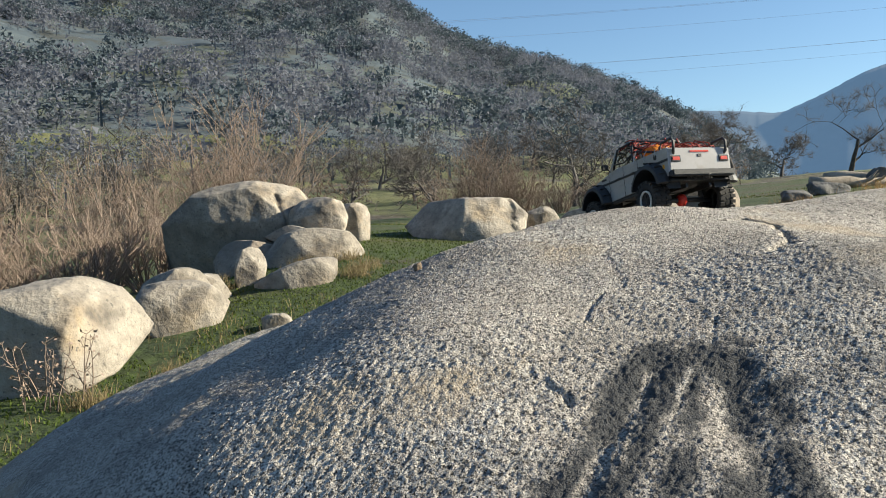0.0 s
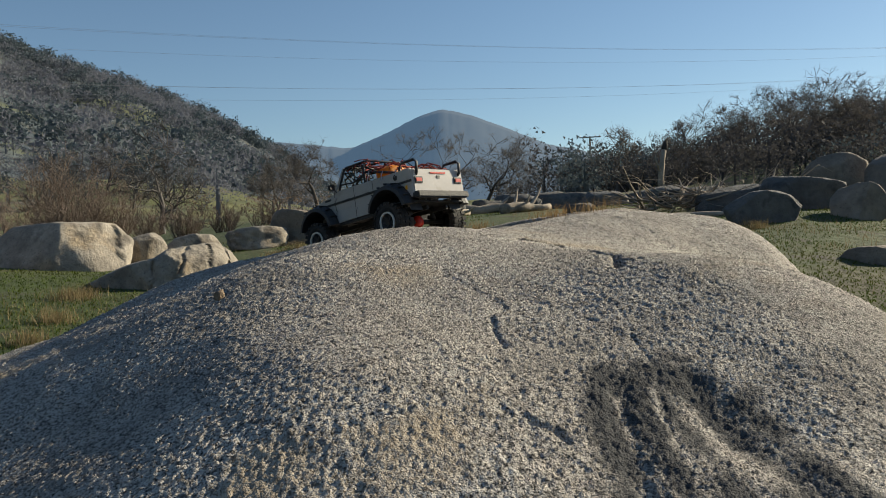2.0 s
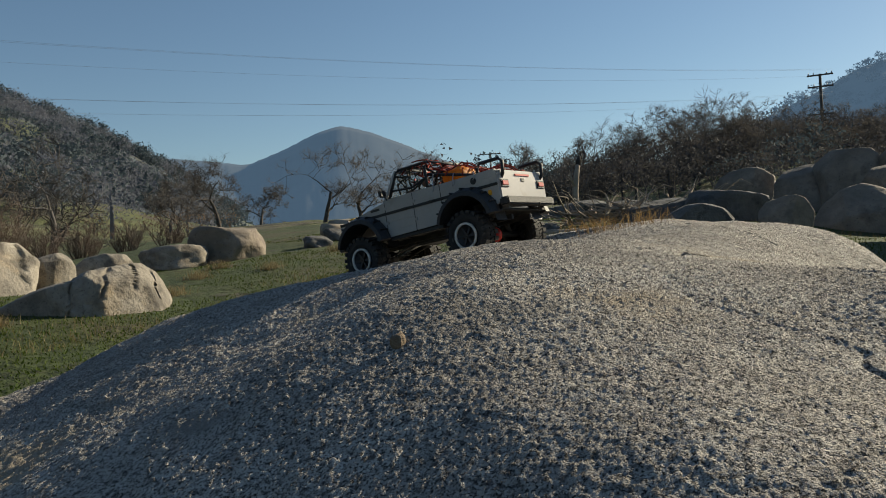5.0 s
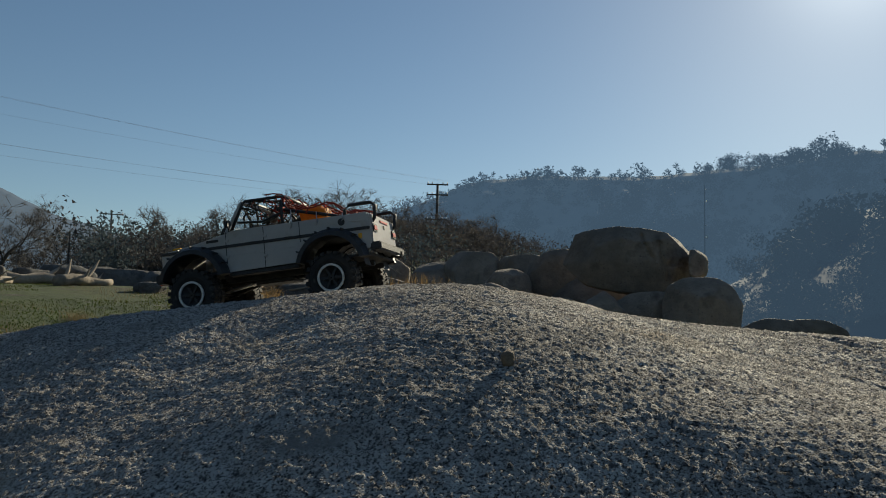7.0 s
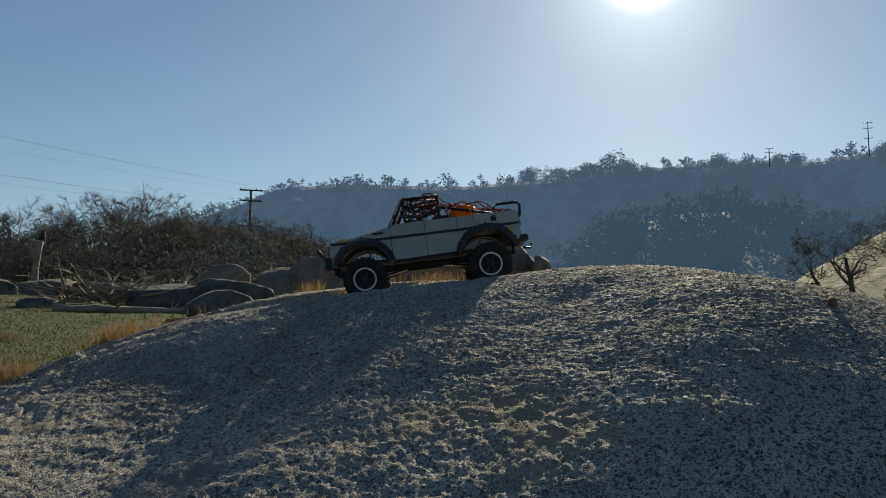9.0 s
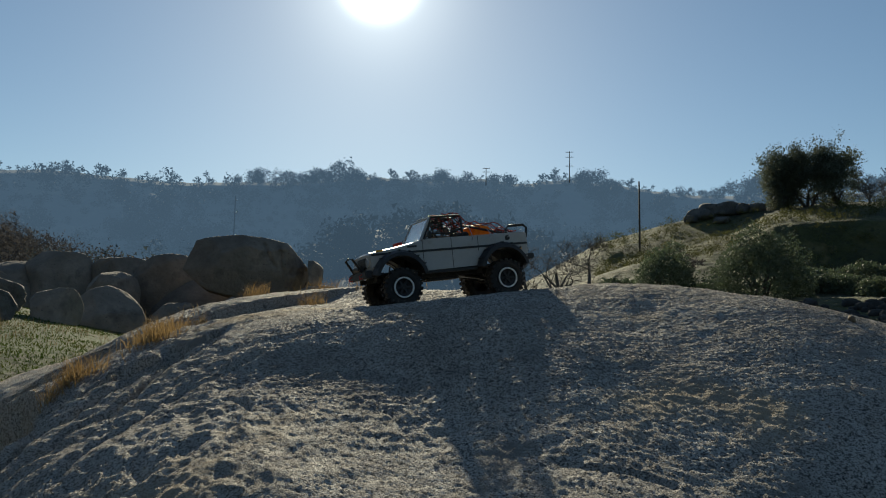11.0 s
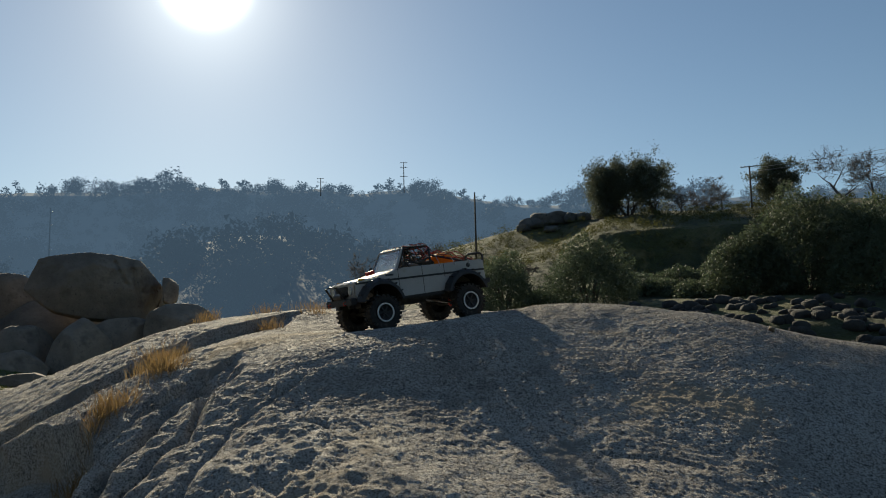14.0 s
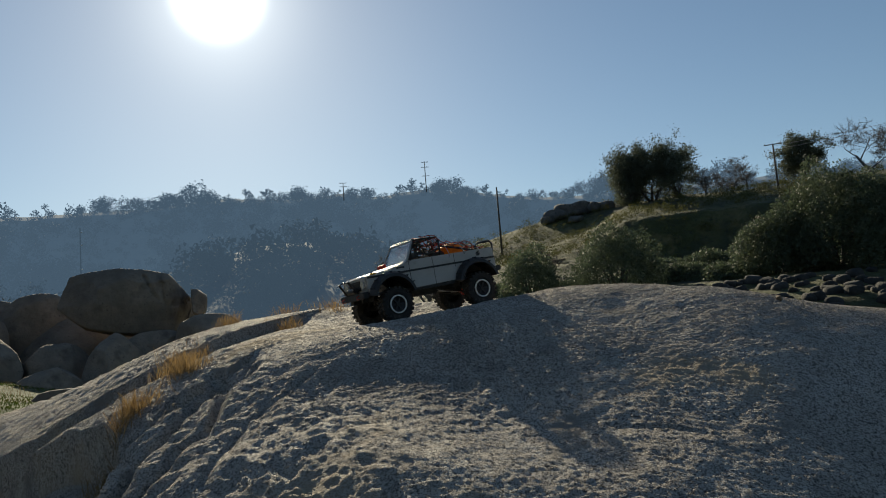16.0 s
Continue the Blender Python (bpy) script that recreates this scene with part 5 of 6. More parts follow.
def snag():
    x, y, z = stand(44.6, 24, (-0.6, 0.9))
    th = empty("dead_snag", pose(x, y, z))
    t = Tubes()
    t.add([(0, 0, -0.2), (0.02, 0.01, 0.3), (0.05, 0.02, 0.8), (0.16, 0.05, 1.3), (0.30, 0.08, 1.7)], [0.15, 0.10, 0.085, 0.075, 0.07], 9, True)
    t.add([(0.06, 0.02, 0.9), (-0.10, 0.0, 1.15), (-0.16, 0.0, 1.42)], [0.04, 0.03, 0.01], 5, True)
    t.make("trunk", M_DEAD, th)
    c = Tubes()
    c.add([(0.25, 0.07, 1.55), (0.30, 0.08, 1.7), (0.36, 0.09, 1.82)], [0.074, 0.078, 0.055], 9, True)
    for q, (px, py, l) in enumerate([(0.37, 0.09, 0.22), (0.33, 0.12, 0.12), (0.39, 0.06, 0.10)]):
        c.add([(px, py, 1.74), (px + 0.02, py, 1.8), (px + 0.08, py, 1.8 + l)], [0.03, 0.026, 0.004], 5, True)
    c.make("broken_top", M_CHAR, th, "blackened splintered top")
    tagged(th, "broken dead tree trunk with a charred top", "tree")


snag()


def log(name, label, seed, length, radius, at, rz, mat=M_DEAD, ry=0):
    rng = random.Random(seed)
    th = empty(name, pose(*at, 0, ry, rz))
    t = Tubes()
    pts = [(-length / 2 + length * i / 7, rng.gauss(0, radius * .3), radius * .8 + rng.gauss(0, radius * .15)) for i in range(8)]
    t.add(pts, [radius * (1 - 0.45 * i / 7) * rng.uniform(.9, 1.1) for i in range(8)], 9, True)
    t.make("trunk", mat, th)
    for k in range(4):
        b = Tubes()
        p = Vector(pts[rng.randint(3, 7)])
        d = Vector((rng.uniform(.2, 1), rng.gauss(0, .7), rng.uniform(.1, .8))).normalized()
        b.add([p, p + d * length * .12, p + d * length * .2 + Vector((0, 0, .05))], [radius * .3, radius * .2, radius * .06], 5)
        b.make("branch", mat, th)
    tagged(th, label, "log")


for nm, az, dist, ln, r, rz in [("fallen_log", 32.5, 17.5, 2.6, 0.17, -25), ("fallen_log", 30.2, 16.2, 1.7, 0.13, 10), ("fallen_log", 47.5, 12.8, 1.9, 0.07, -35), ("fallen_log", 36.5, 16.5, 1.2, 0.12, 5)]:
    log(nm, "bleached fallen log lying in the grass", int(az * 10), ln, r, stand(az, dist, (-0.7, 1.0), 0.02), rz)


def brush_heap(az, dist, eye, width, height, n, seed):
    rng = random.Random(seed)
    th = empty("brush_heap", pose(*stand(az, dist, eye, 0.0), 0, 0, -az))
    t = Tubes()
    for k in range(n):
        p = Vector((rng.uniform(-width, width) * .7, rng.uniform(-.6, .6), rng.uniform(0, .25)))
        d = Vector((rng.gauss(0, 1), rng.gauss(0, .6), abs(rng.gauss(0, .35)))).normalized()
        l = rng.uniform(.5, 1.3) * width * .6
        pts, r = [p], [rng.uniform(.012, .035)]
        for i in range(4):
            d = (d + Vector((rng.gauss(0, .25), rng.gauss(0, .25), rng.gauss(-.04, .15)))).normalized()
            q = pts[-1] + d * l / 4
            q.z = min(max(q.z, 0.0), height * rng.uniform(.6, 1.1))
            pts.append(q)
            r.append(r[0] * (1 - (i + 1) / 4.6))
        t.add(pts, r, 4)
    tagged(t.make("branch", M_DEAD, th), "tangled dead branches", kind="stuff")
    tagged(th, "heap of tangled dead branches in the meadow", "brush")


brush_heap(48.6, 14.8, (-0.7, 1.0), 1.7, 0.75, 120, 9)
brush_heap(52.2, 16.5, (-0.7, 1.0), 1.2, 0.9, 70, 10)

# ---- grass ----


def blades(name, label, seed, pos, height, width, mat, bend=0.5, kind="stuff", category="grass"):
    rng = np.random.RandomState(seed)
    n = len(pos)
    a = rng.uniform(0, 2 * np.pi, n)
    h = height * rng.uniform(0.45, 1.25, n)
    lean = rng.uniform(0.1, bend, n)
    dirx, diry = np.cos(a), np.sin(a)
    b = rng.uniform(0, 2 * np.pi, n)
    wx, wy = np.cos(b) * width, np.sin(b) * width
    z0 = pos[:, 2] - 0.01
    v = np.stack([np.stack([pos[:, 0] - wx, pos[:, 1] - wy, z0], 1), np.stack([pos[:, 0] + wx, pos[:, 1] + wy, z0], 1),
                  np.stack([pos[:, 0] + dirx * lean * h * .4 + wx * .7, pos[:, 1] + diry * lean * h * .4 + wy * .7, z0 + h * .6], 1),
                  np.stack([pos[:, 0] + dirx * lean * h * .4 - wx * .7, pos[:, 1] + diry * lean * h * .4 - wy * .7, z0 + h * .6], 1),
                  np.stack([pos[:, 0] + dirx * lean * h, pos[:, 1] + diry * lean * h, z0 + h * (1 - .3 * lean)], 1)], 1).reshape(-1, 3)
    i = np.arange(n)[:, None] * 5
    f = [tuple(r) for r in (i + np.array([0, 1, 2, 3])).tolist()] + [tuple(r) for r in (i + np.array([3, 2, 4])).tolist()]
    ob = mesh_object(name, v, f, mat)
    tagged(ob, label, category, kind=kind)
    return ob


def field_positions(seed, n, x0, x1, y0, y1, keep):
    rng = np.random.RandomState(seed)
    x, y = rng.uniform(x0, x1, n), rng.uniform(y0, y1, n)
    z = ground_height(x, y)
    m = (z > dome(x, y) - 0.03) & keep(x, y)
    return np.stack([x, y, z], -1)[m]


def near_bias(x, y):
    r = np.hypot(x, y - 2)
    return np.random.RandomState(3).rand(len(x)) < np.clip(5.5 / r, 0.1, 1) ** 1.3


blades("meadow_grass", "short green winter grass in the meadow", 1, field_positions(1, 260000, -5, 14, 2.5, 16, lambda x, y: near_bias(x, y) & (fbm(x * .5, y * .5, 3) > -0.2)), 0.034, 0.006, M_GRASS, 1.1)


def off_rock(x, y):
    return ~((x > -1.2) & (x < 3.6) & (y < 5.0)) & ~((x > 2.5) & (y < 4.2))


blades("dry_meadow_grass", "straw-coloured dead grass among the green", 2, field_positions(2, 60000, -5, 14, 2.5, 16, lambda x, y: near_bias(x, y) & off_rock(x, y) & (fbm(x * .8 + 5, y * .8, 3) > 0.18)), 0.09, 0.0022, M_STRAW, 0.9)


def tuft_points(seed, at, n, spread):
    rng = np.random.RandomState(seed)
    p = np.stack([at[0] + rng.normal(0, spread, n), at[1] + rng.normal(0, spread * .8, n), np.full(n, 0.0)], -1)
    p[:, 2] = np.maximum(rock_height(p[:, 0], p[:, 1]), ground_height(p[:, 0], p[:, 1])) + 0.004
    return p


CRACK_TUFTS = [(0.13, 3.57, 320, 0.034), (0.05, 3.62, 220, 0.035), (0.47, 3.48, 260, 0.04), (0.35, 3.45, 240, 0.035), (0.66, 3.50, 190, 0.035), (0.76, 3.44, 90, 0.03), (1.44, 3.36, 150, 0.035), (1.20, 3.12, 130, 0.035), (1.51, 2.90, 70, 0.04), (1.62, 3.10, 80, 0.05), (1.72, 2.90, 80, 0.05), (1.55, 2.75, 50, 0.05)]
blades("crack_grass", "golden dry grass rooted in the rock's cracks", 500, np.concatenate([tuft_points(500 + k, (x, y), n, s) for k, (x, y, n, s) in enumerate(CRACK_TUFTS)]), 0.066, 0.0009, M_GOLD, 1.3)
rng = random.Random(17)
CLUMPS = [(-1.35, 4.1), (-1.1, 4.7), (-1.6, 4.9), (-0.9, 5.4), (-1.9, 4.4), (0.4, 5.5), (1.3, 6.2)] + [(rng.uniform(-2.6, 0.8), rng.uniform(4.2, 8.5)) for k in range(22)] + [(rng.uniform(0.5, 9), rng.uniform(6, 12)) for k in range(10)]
blades("dry_grass_clumps", "pale dry grass clumps in the meadow", 540, np.concatenate([tuft_points(540 + k, c, 240, 0.085) for k, c in enumerate(CLUMPS)]), 0.13, 0.0018, M_STRAW, 1.0)


def dry_weed(seed, at, height):
    rng = random.Random(seed)
    th = empty("dry_weed", pose(*at))
    t, leaves = Tubes(), []
    for k in range(5):
        p = Vector((rng.gauss(0, .03), rng.gauss(0, .03), -0.02))
        d = Vector((rng.gauss(0, .25), rng.gauss(0, .25), 1)).normalized()
        pts = [p]
        for i in range(4):
            d = (d + Vector((rng.gauss(0, .2), rng.gauss(0, .2), .05))).normalized()
            pts.append(pts[-1] + d * height * rng.uniform(.15, .3))
            for j in range(2):
                e = Vector((rng.gauss(0, 1), rng.gauss(0, 1), .6)).normalized()
                t.add([pts[-1], pts[-1] + e * height * .12], [.003, .0015], 3)
                leaves.append(pts[-1] + e * height * .12)
        t.add(pts, [.005, .0045, .004, .003, .002], 3)
    t.make("stem", M_WILLOW, th)
    v, f = [], []
    for q in leaves:
        for j in range(2):
            a = Vector((rng.gauss(0, 1), rng.gauss(0, 1), rng.gauss(0, 1))).normalized() * .014
            b = Vector((rng.gauss(0, 1), rng.gauss(0, 1), rng.gauss(0, 1))).normalized() * .012
            n = len(v)
            v += [tuple(q), tuple(q + a), tuple(q + a + b), tuple(q + b)]
            f.append((n, n + 1, n + 2, n + 3))
    tagged(mesh_object("leaf", v, f, M_WILLOW, parent=th), "dry curled leaves", kind="stuff")
    tagged(th, "dry leafy weed in front of the pale boulder", "weed")


for s, x, y in ((1, -1.98, 4.45), (2, -2.15, 4.4), (3, -2.3, 4.6)):
    dry_weed(s, (x, y, float(ground_height(np.array([x]), np.array([y]))[0])), 0.42)

# ---- poles and wires ----


def pole(name, label, az, dist, el0, el1, eye, arms, radius=0.13, span=1.3):
    x, y = at_angle(az, dist, eye)
    z0, z1 = math.tan(radians(el0)) * dist - 0.15, math.tan(radians(el1)) * dist - 0.15
    th = empty(name, pose(x, y, z0, 0, 0, -az))
    t = Tubes()
    t.add([(0, 0, -1.5), (0, 0, (z1 - z0) / 2), (0, 0, z1 - z0)], [radius, radius * .85, radius * .7], 8, True)
    t.make("post", M_POLE, th)
    for frac in arms:
        a = Tubes()
        h = (z1 - z0) * frac
        a.add([(-span, 0, h), (0, 0, h), (span, 0, h)], [radius * .55] * 3, 4, True)
        a.make("crossarm", M_POLE, th)
        for sx in (-.9, -.5, .5, .9):
            i = Tubes()
            i.add([(sx * span, 0, h), (sx * span, 0, h + radius * 1.6)], [radius * .4, radius * .25], 6, True)
            i.make("insulator", M_WIRE, th)
    tagged(th, label, "utility pole")
    return x, y, z1


bx, by, bz = pole("utility_pole", "wooden power pole with four crossarms", 60.5, 100, 4.5, 10.0, (-0.8, 1.2), (0.99, 0.86, 0.55, 0.40), 0.20, 1.3)
pole("utility_pole", "small wooden power pole above the trees", 38.7, 150, 4.2, 6.8, EYE_A, (0.98,), 0.22, 1.9)
pole("utility_pole", "tall bare wooden pole on the knoll's flank", 106.8, 80, 7.0, 11.3, EYE_C, (), 0.10)
pole("utility_pole", "leaning wooden pole on the knoll", 125.3, 84, 8.8, 11.9, EYE_C, (0.985,), 0.10, 0.8)
ix, iy = at_angle(79.0, 340, EYE_C)
glint = empty("transmission_pole", pose(ix, iy, 40.0, 0, 0, -79))
rod_t = Tubes()
rod_t.add([(0, 0, -14), (0, 0, 19)], [0.30, 0.22], 6, True)
# the post takes the hazy grove's painted glow
rod_t.make("post", M_GROVE, glint)
for gz in (17.5, 12.5, 3.2, -1.6):
    gt = Tubes()
    gt.add([(0.5, 0, gz - 0.35), (0.5, 0, gz), (0.5, 0, gz + 0.35)], [0.15, 0.55, 0.15], 6, True)
    gt.make("insulator", M_RING_FAR, glint, "glass insulator with its glint painted white")
tagged(glint, "hazy far power pole with bright insulators", "utility pole")
pole("transmission_pole", "tall far power pole on the ridge crest", 102.0, 700, 11.5, 13.5, EYE_C, (0.97, 0.80, 0.5), 0.42, 3.2)
pole("transmission_pole", "tall far power pole on the ridge crest", 96.2, 700, 11.3, 12.4, EYE_C, (0.97, 0.75), 0.42, 3.0)


def wire(a, b, sag, radius):
    t = Tubes()
    pts = []
    for i in range(33):
        u = i / 32
        p = Vector(a).lerp(Vector(b), u)
        p.z -= sag * 4 * u * (1 - u)
        pts.append(p)
    t.add(pts, [radius] * len(pts), 3)
    tagged(t.make("power_line", M_WIRE), "thin sagging power line across the valley", "power line", "power lines")


for off, dz, ez, sag in ((-1.6, 0.2, 19.5, 2.6), (-1.1, 0.2, 19.2, 2.4), (1.6, 0.1, 18.6, 2.8), (-1.6, -2.3, 15.2, 3.0), (-1.0, -2.4, 14.7, 2.6), (1.5, -2.4, 14.3, 2.9)):
    d = Vector((-141, 27, 0)).normalized()
    n = Vector((d.y, -d.x, 0)) * off
    wire((bx + n.x, by + n.y, bz + dz), (bx - 141 + n.x, by + 27 + n.y, ez), sag, 0.0075)
for dz in (0, -0.35):
    x0, y0 = at_angle(125.3, 84, EYE_C)
    x1, y1 = at_angle(150, 84, EYE_C)
    wire((x0, y0, 17.3 + dz), (x1, y1, 18.6 + dz), 0.4, 0.02)

# ---- the model truck ----
M_PAINT = material("silver_paint", [(0.37, 0.352, 0.338), (0.43, 0.41, 0.395)], 14, 0.42, 0.2, fine=0.08, spots=((0.34, 0.315, 0.28), 22, 0.33), coat=0.15)
M_BLACK = material("black_plastic", [(0.014, 0.014, 0.015), (0.03, 0.03, 0.032)], 60, 0.55, bump=0.0006, bump_scale=400)
M_TYRE = material("dusty_rubber", [(0.016, 0.015, 0.014), (0.035, 0.032, 0.029)], 40, 0.85, spots=((0.10, 0.09, 0.075), 60, 0.36), bump=0.0008, bump_scale=300)
M_STEEL = material("bare_steel", [(0.45, 0.45, 0.45), (0.6, 0.6, 0.6)], 60, 0.3, 0.9)
M_RING = material("white_ring", [(0.62, 0.61, 0.58), (0.74, 0.73, 0.70)], 70, 0.4, 0.2)
M_DARKMETAL = material("dark_metal", [(0.03, 0.03, 0.03), (0.07, 0.065, 0.06)], 50, 0.5, 0.6)
M_RED = material("red_plastic", [(0.50, 0.025, 0.015), (0.62, 0.04, 0.02)], 50, 0.45)
M_ROPE = material("red_cord", [(0.16, 0.018, 0.012), (0.34, 0.04, 0.022)], 160, 0.8)
M_ORANGE = material("orange_nylon", [(0.75, 0.24, 0.015), (0.90, 0.36, 0.03)], 60, 0.6, bump=0.002, bump_scale=120, translucent=0.35)
M_CANVAS = material("dark_canvas", [(0.035, 0.035, 0.03), (0.08, 0.075, 0.06)], 70, 0.9, bump=0.002, bump_scale=150)
M_GREYBOX = material("grey_case", [(0.30, 0.33, 0.36), (0.38, 0.41, 0.44)], 60, 0.45)
M_AMBER = material("amber_lens", [(0.75, 0.35, 0.03), (0.85, 0.45, 0.05)], 50, 0.25)
M_LENS = material("clear_lens", [(0.55, 0.57, 0.58), (0.7, 0.7, 0.7)], 50, 0.12, 0.3)
M_YELLOW = material("yellow_decal", [(0.75, 0.55, 0.05), (0.8, 0.62, 0.08)], 50, 0.45)
M_GREEN = material("green_decal", [(0.10, 0.30, 0.10), (0.14, 0.36, 0.12)], 50, 0.45)
M_FIGURE = material("plain_figure", [(0.16, 0.11, 0.08), (0.24, 0.17, 0.12)], 50, 0.7)
M_GLASS = bpy.data.materials.new("windscreen_glass")
M_GLASS.use_nodes = True
_g = M_GLASS.node_tree.nodes["Principled BSDF"]
_g.inputs["Base Color"].default_value = (0.9, 0.95, 0.95, 1)
_g.inputs["Transmission Weight"].default_value, _g.inputs["Roughness"].default_value, _g.inputs["IOR"].default_value = 1.0, 0.18, 1.45


def box(bm, x0, x1, y0, y1, z0, z1, bevel=0.0, m=None):
    r = bmesh.ops.create_cube(bm, size=1.0)
    for v in r["verts"]:
        v.co = Vector((x0 + (v.co.x + .5) * (x1 - x0), y0 + (v.co.y + .5) * (y1 - y0), z0 + (v.co.z + .5) * (z1 - z0)))
    if bevel:
        es = list({e for v in r["verts"] for e in v.link_edges})
        out = bmesh.ops.bevel(bm, geom=es, offset=bevel, segments=2, affect="EDGES")
        vs = {v for f in out["faces"] for v in f.verts}
    else:
        vs = r["verts"]
    if m is not None:
        bmesh.ops.transform(bm, matrix=m, verts=list(vs))
    return bm


def box_part(name, dims, mat, parent, label="", bevel=0.0015, m=None):
    return part(name, box(bmesh.new(), *dims, bevel, m), mat, parent, label)


def panel(name, poly, y, thick, mat, parent, label=""):
    """A side plate: the outline (x, z), from y outwards by thick, edges eased."""
    bm = bmesh.new()
    vs = [bm.verts.new((x, y, z)) for x, z in poly]
    f = bm.faces.new(vs)
    r = bmesh.ops.extrude_face_region(bm, geom=[f])
    bmesh.ops.translate(bm, vec=(0, thick, 0), verts=[v for v in r["geom"] if isinstance(v, bmesh.types.BMVert)])
    return part(name, bm, mat, parent, label)


def rod(name, pts, radius, mat, parent, label="", sides=8):
    t = Tubes()
    t.add([Vector(p) for p in pts], [radius] * len(pts), sides, True)
    return t.make(name, mat, parent, label)


def ring(bm, r0, r1, y0, y1, n=36):
    """A ring of square section about the y axis."""
    rows = [(r0, y0), (r1, y0), (r1, y1), (r0, y1)]
    vs = [[bm.verts.new((r * math.cos(2 * math.pi * k / n), y, r * math.sin(2 * math.pi * k / n))) for r, y in rows] for k in range(n)]
    for k in range(n):
        for j in range(4):
            bm.faces.new((vs[k][j], vs[k][(j + 1) % 4], vs[(k + 1) % n][(j + 1) % 4], vs[(k + 1) % n][j]))
    return bm


R, HW, WB2, TR2 = 0.057, 0.023, 0.165, 0.105


def tyre_mesh():
    bm = bmesh.new()
    n = 48
    prof = [(0.031, -HW * .8), (0.040, -HW), (0.049, -HW), (0.0535, -HW * .85), (0.0545, 0), (0.0535, HW * .85), (0.049, HW), (0.040, HW), (0.031, HW * .8)]
    vs = [[bm.verts.new((r * math.cos(2 * math.pi * k / n), y, r * math.sin(2 * math.pi * k / n))) for r, y in prof] for k in range(n)]
    for k in range(n):
        for j in range(len(prof) - 1):
            bm.faces.new((vs[k][j], vs[k][j + 1], vs[(k + 1) % n][j + 1], vs[(k + 1) % n][j]))
    for k in range(22):
        for side in (-1, 1):
            a = 2 * math.pi * (k + (0.5 if side > 0 else 0)) / 22
            m = Matrix.Rotation(-a, 4, "Y")
            box(bm, 0.0505, R + 0.0008, *sorted((side * HW * .42, side * HW * 1.06)), -0.0048, 0.0048, 0, m)
        a = 2 * math.pi * (k + 0.25) / 22
        box(bm, 0.053, R, -HW * .3, HW * .3, -0.0035, 0.0035, 0, Matrix.Rotation(-a, 4, "Y") @ Matrix.Rotation(0.5, 4, "X"))
    return bm


def wheel(parent, x, y):
    side = 1 if y > 0 else -1
    t = part("tyre", tyre_mesh() if not WHEEL else bmesh.new(), M_TYRE, parent, "knobbly black dusty rubber tyre")
    if WHEEL:
        t.data = WHEEL["tyre"]
    t.location = (x, y, 0)
    o = side * HW
    for nm, mat, make, lab in (
            ("rim", M_BLACK, lambda: rim_mesh(), "black dished wheel rim"),
            ("beadlock_ring", M_RING, lambda: ring(bmesh.new(), 0.0262, 0.0305, -0.002, 0.002), "white beadlock ring"),
            ("hub_cap", M_DARKMETAL, lambda: ring(bmesh.new(), 0.0015, 0.0065, -0.004, 0.004, 12), "dark metal hub cap")):
        q = part(nm, make(), mat, t, lab)
        q.location = (0, {"rim": o * .55, "beadlock_ring": o * 1.0, "hub_cap": o * .75}[nm], 0)
        if nm == "rim" and side < 0:
            q.rotation_euler = (0, 0, math.pi)
    for k in range(8):
        q = part("bolt", ring(bmesh.new(), 0.0004, 0.0013, -0.0012, 0.0012, 6), M_STEEL, t)
        a = 2 * math.pi * k / 8
        q.location = (0.0284 * math.cos(a), o * 1.0 + side * 0.0022, 0.0284 * math.sin(a))
    WHEEL.setdefault("tyre", t.data)
    return t


def rim_mesh():
    bm = bmesh.new()
    n = 30
    prof = [(0.031, -0.010), (0.027, -0.006), (0.026, 0.008), (0.022, 0.004), (0.012, -0.002), (0.004, 0.001), (0.0005, 0.001)]
    vs = [[bm.verts.new((r * math.cos(2 * math.pi * k / n), y, r * math.sin(2 * math.pi * k / n))) for r, y in prof] for k in range(n)]
    for k in range(n):
        for j in range(len(prof) - 1):
            bm.faces.new((vs[k][j], vs[k][j + 1], vs[(k + 1) % n][j + 1], vs[(k + 1) % n][j]))
    for k in range(6):
        box(bm, 0.006, 0.025, 0.001, 0.006, -0.0028, 0.0028, 0, Matrix.Rotation(k * math.pi / 3, 4, "Y"))
    return bm


WHEEL = {}


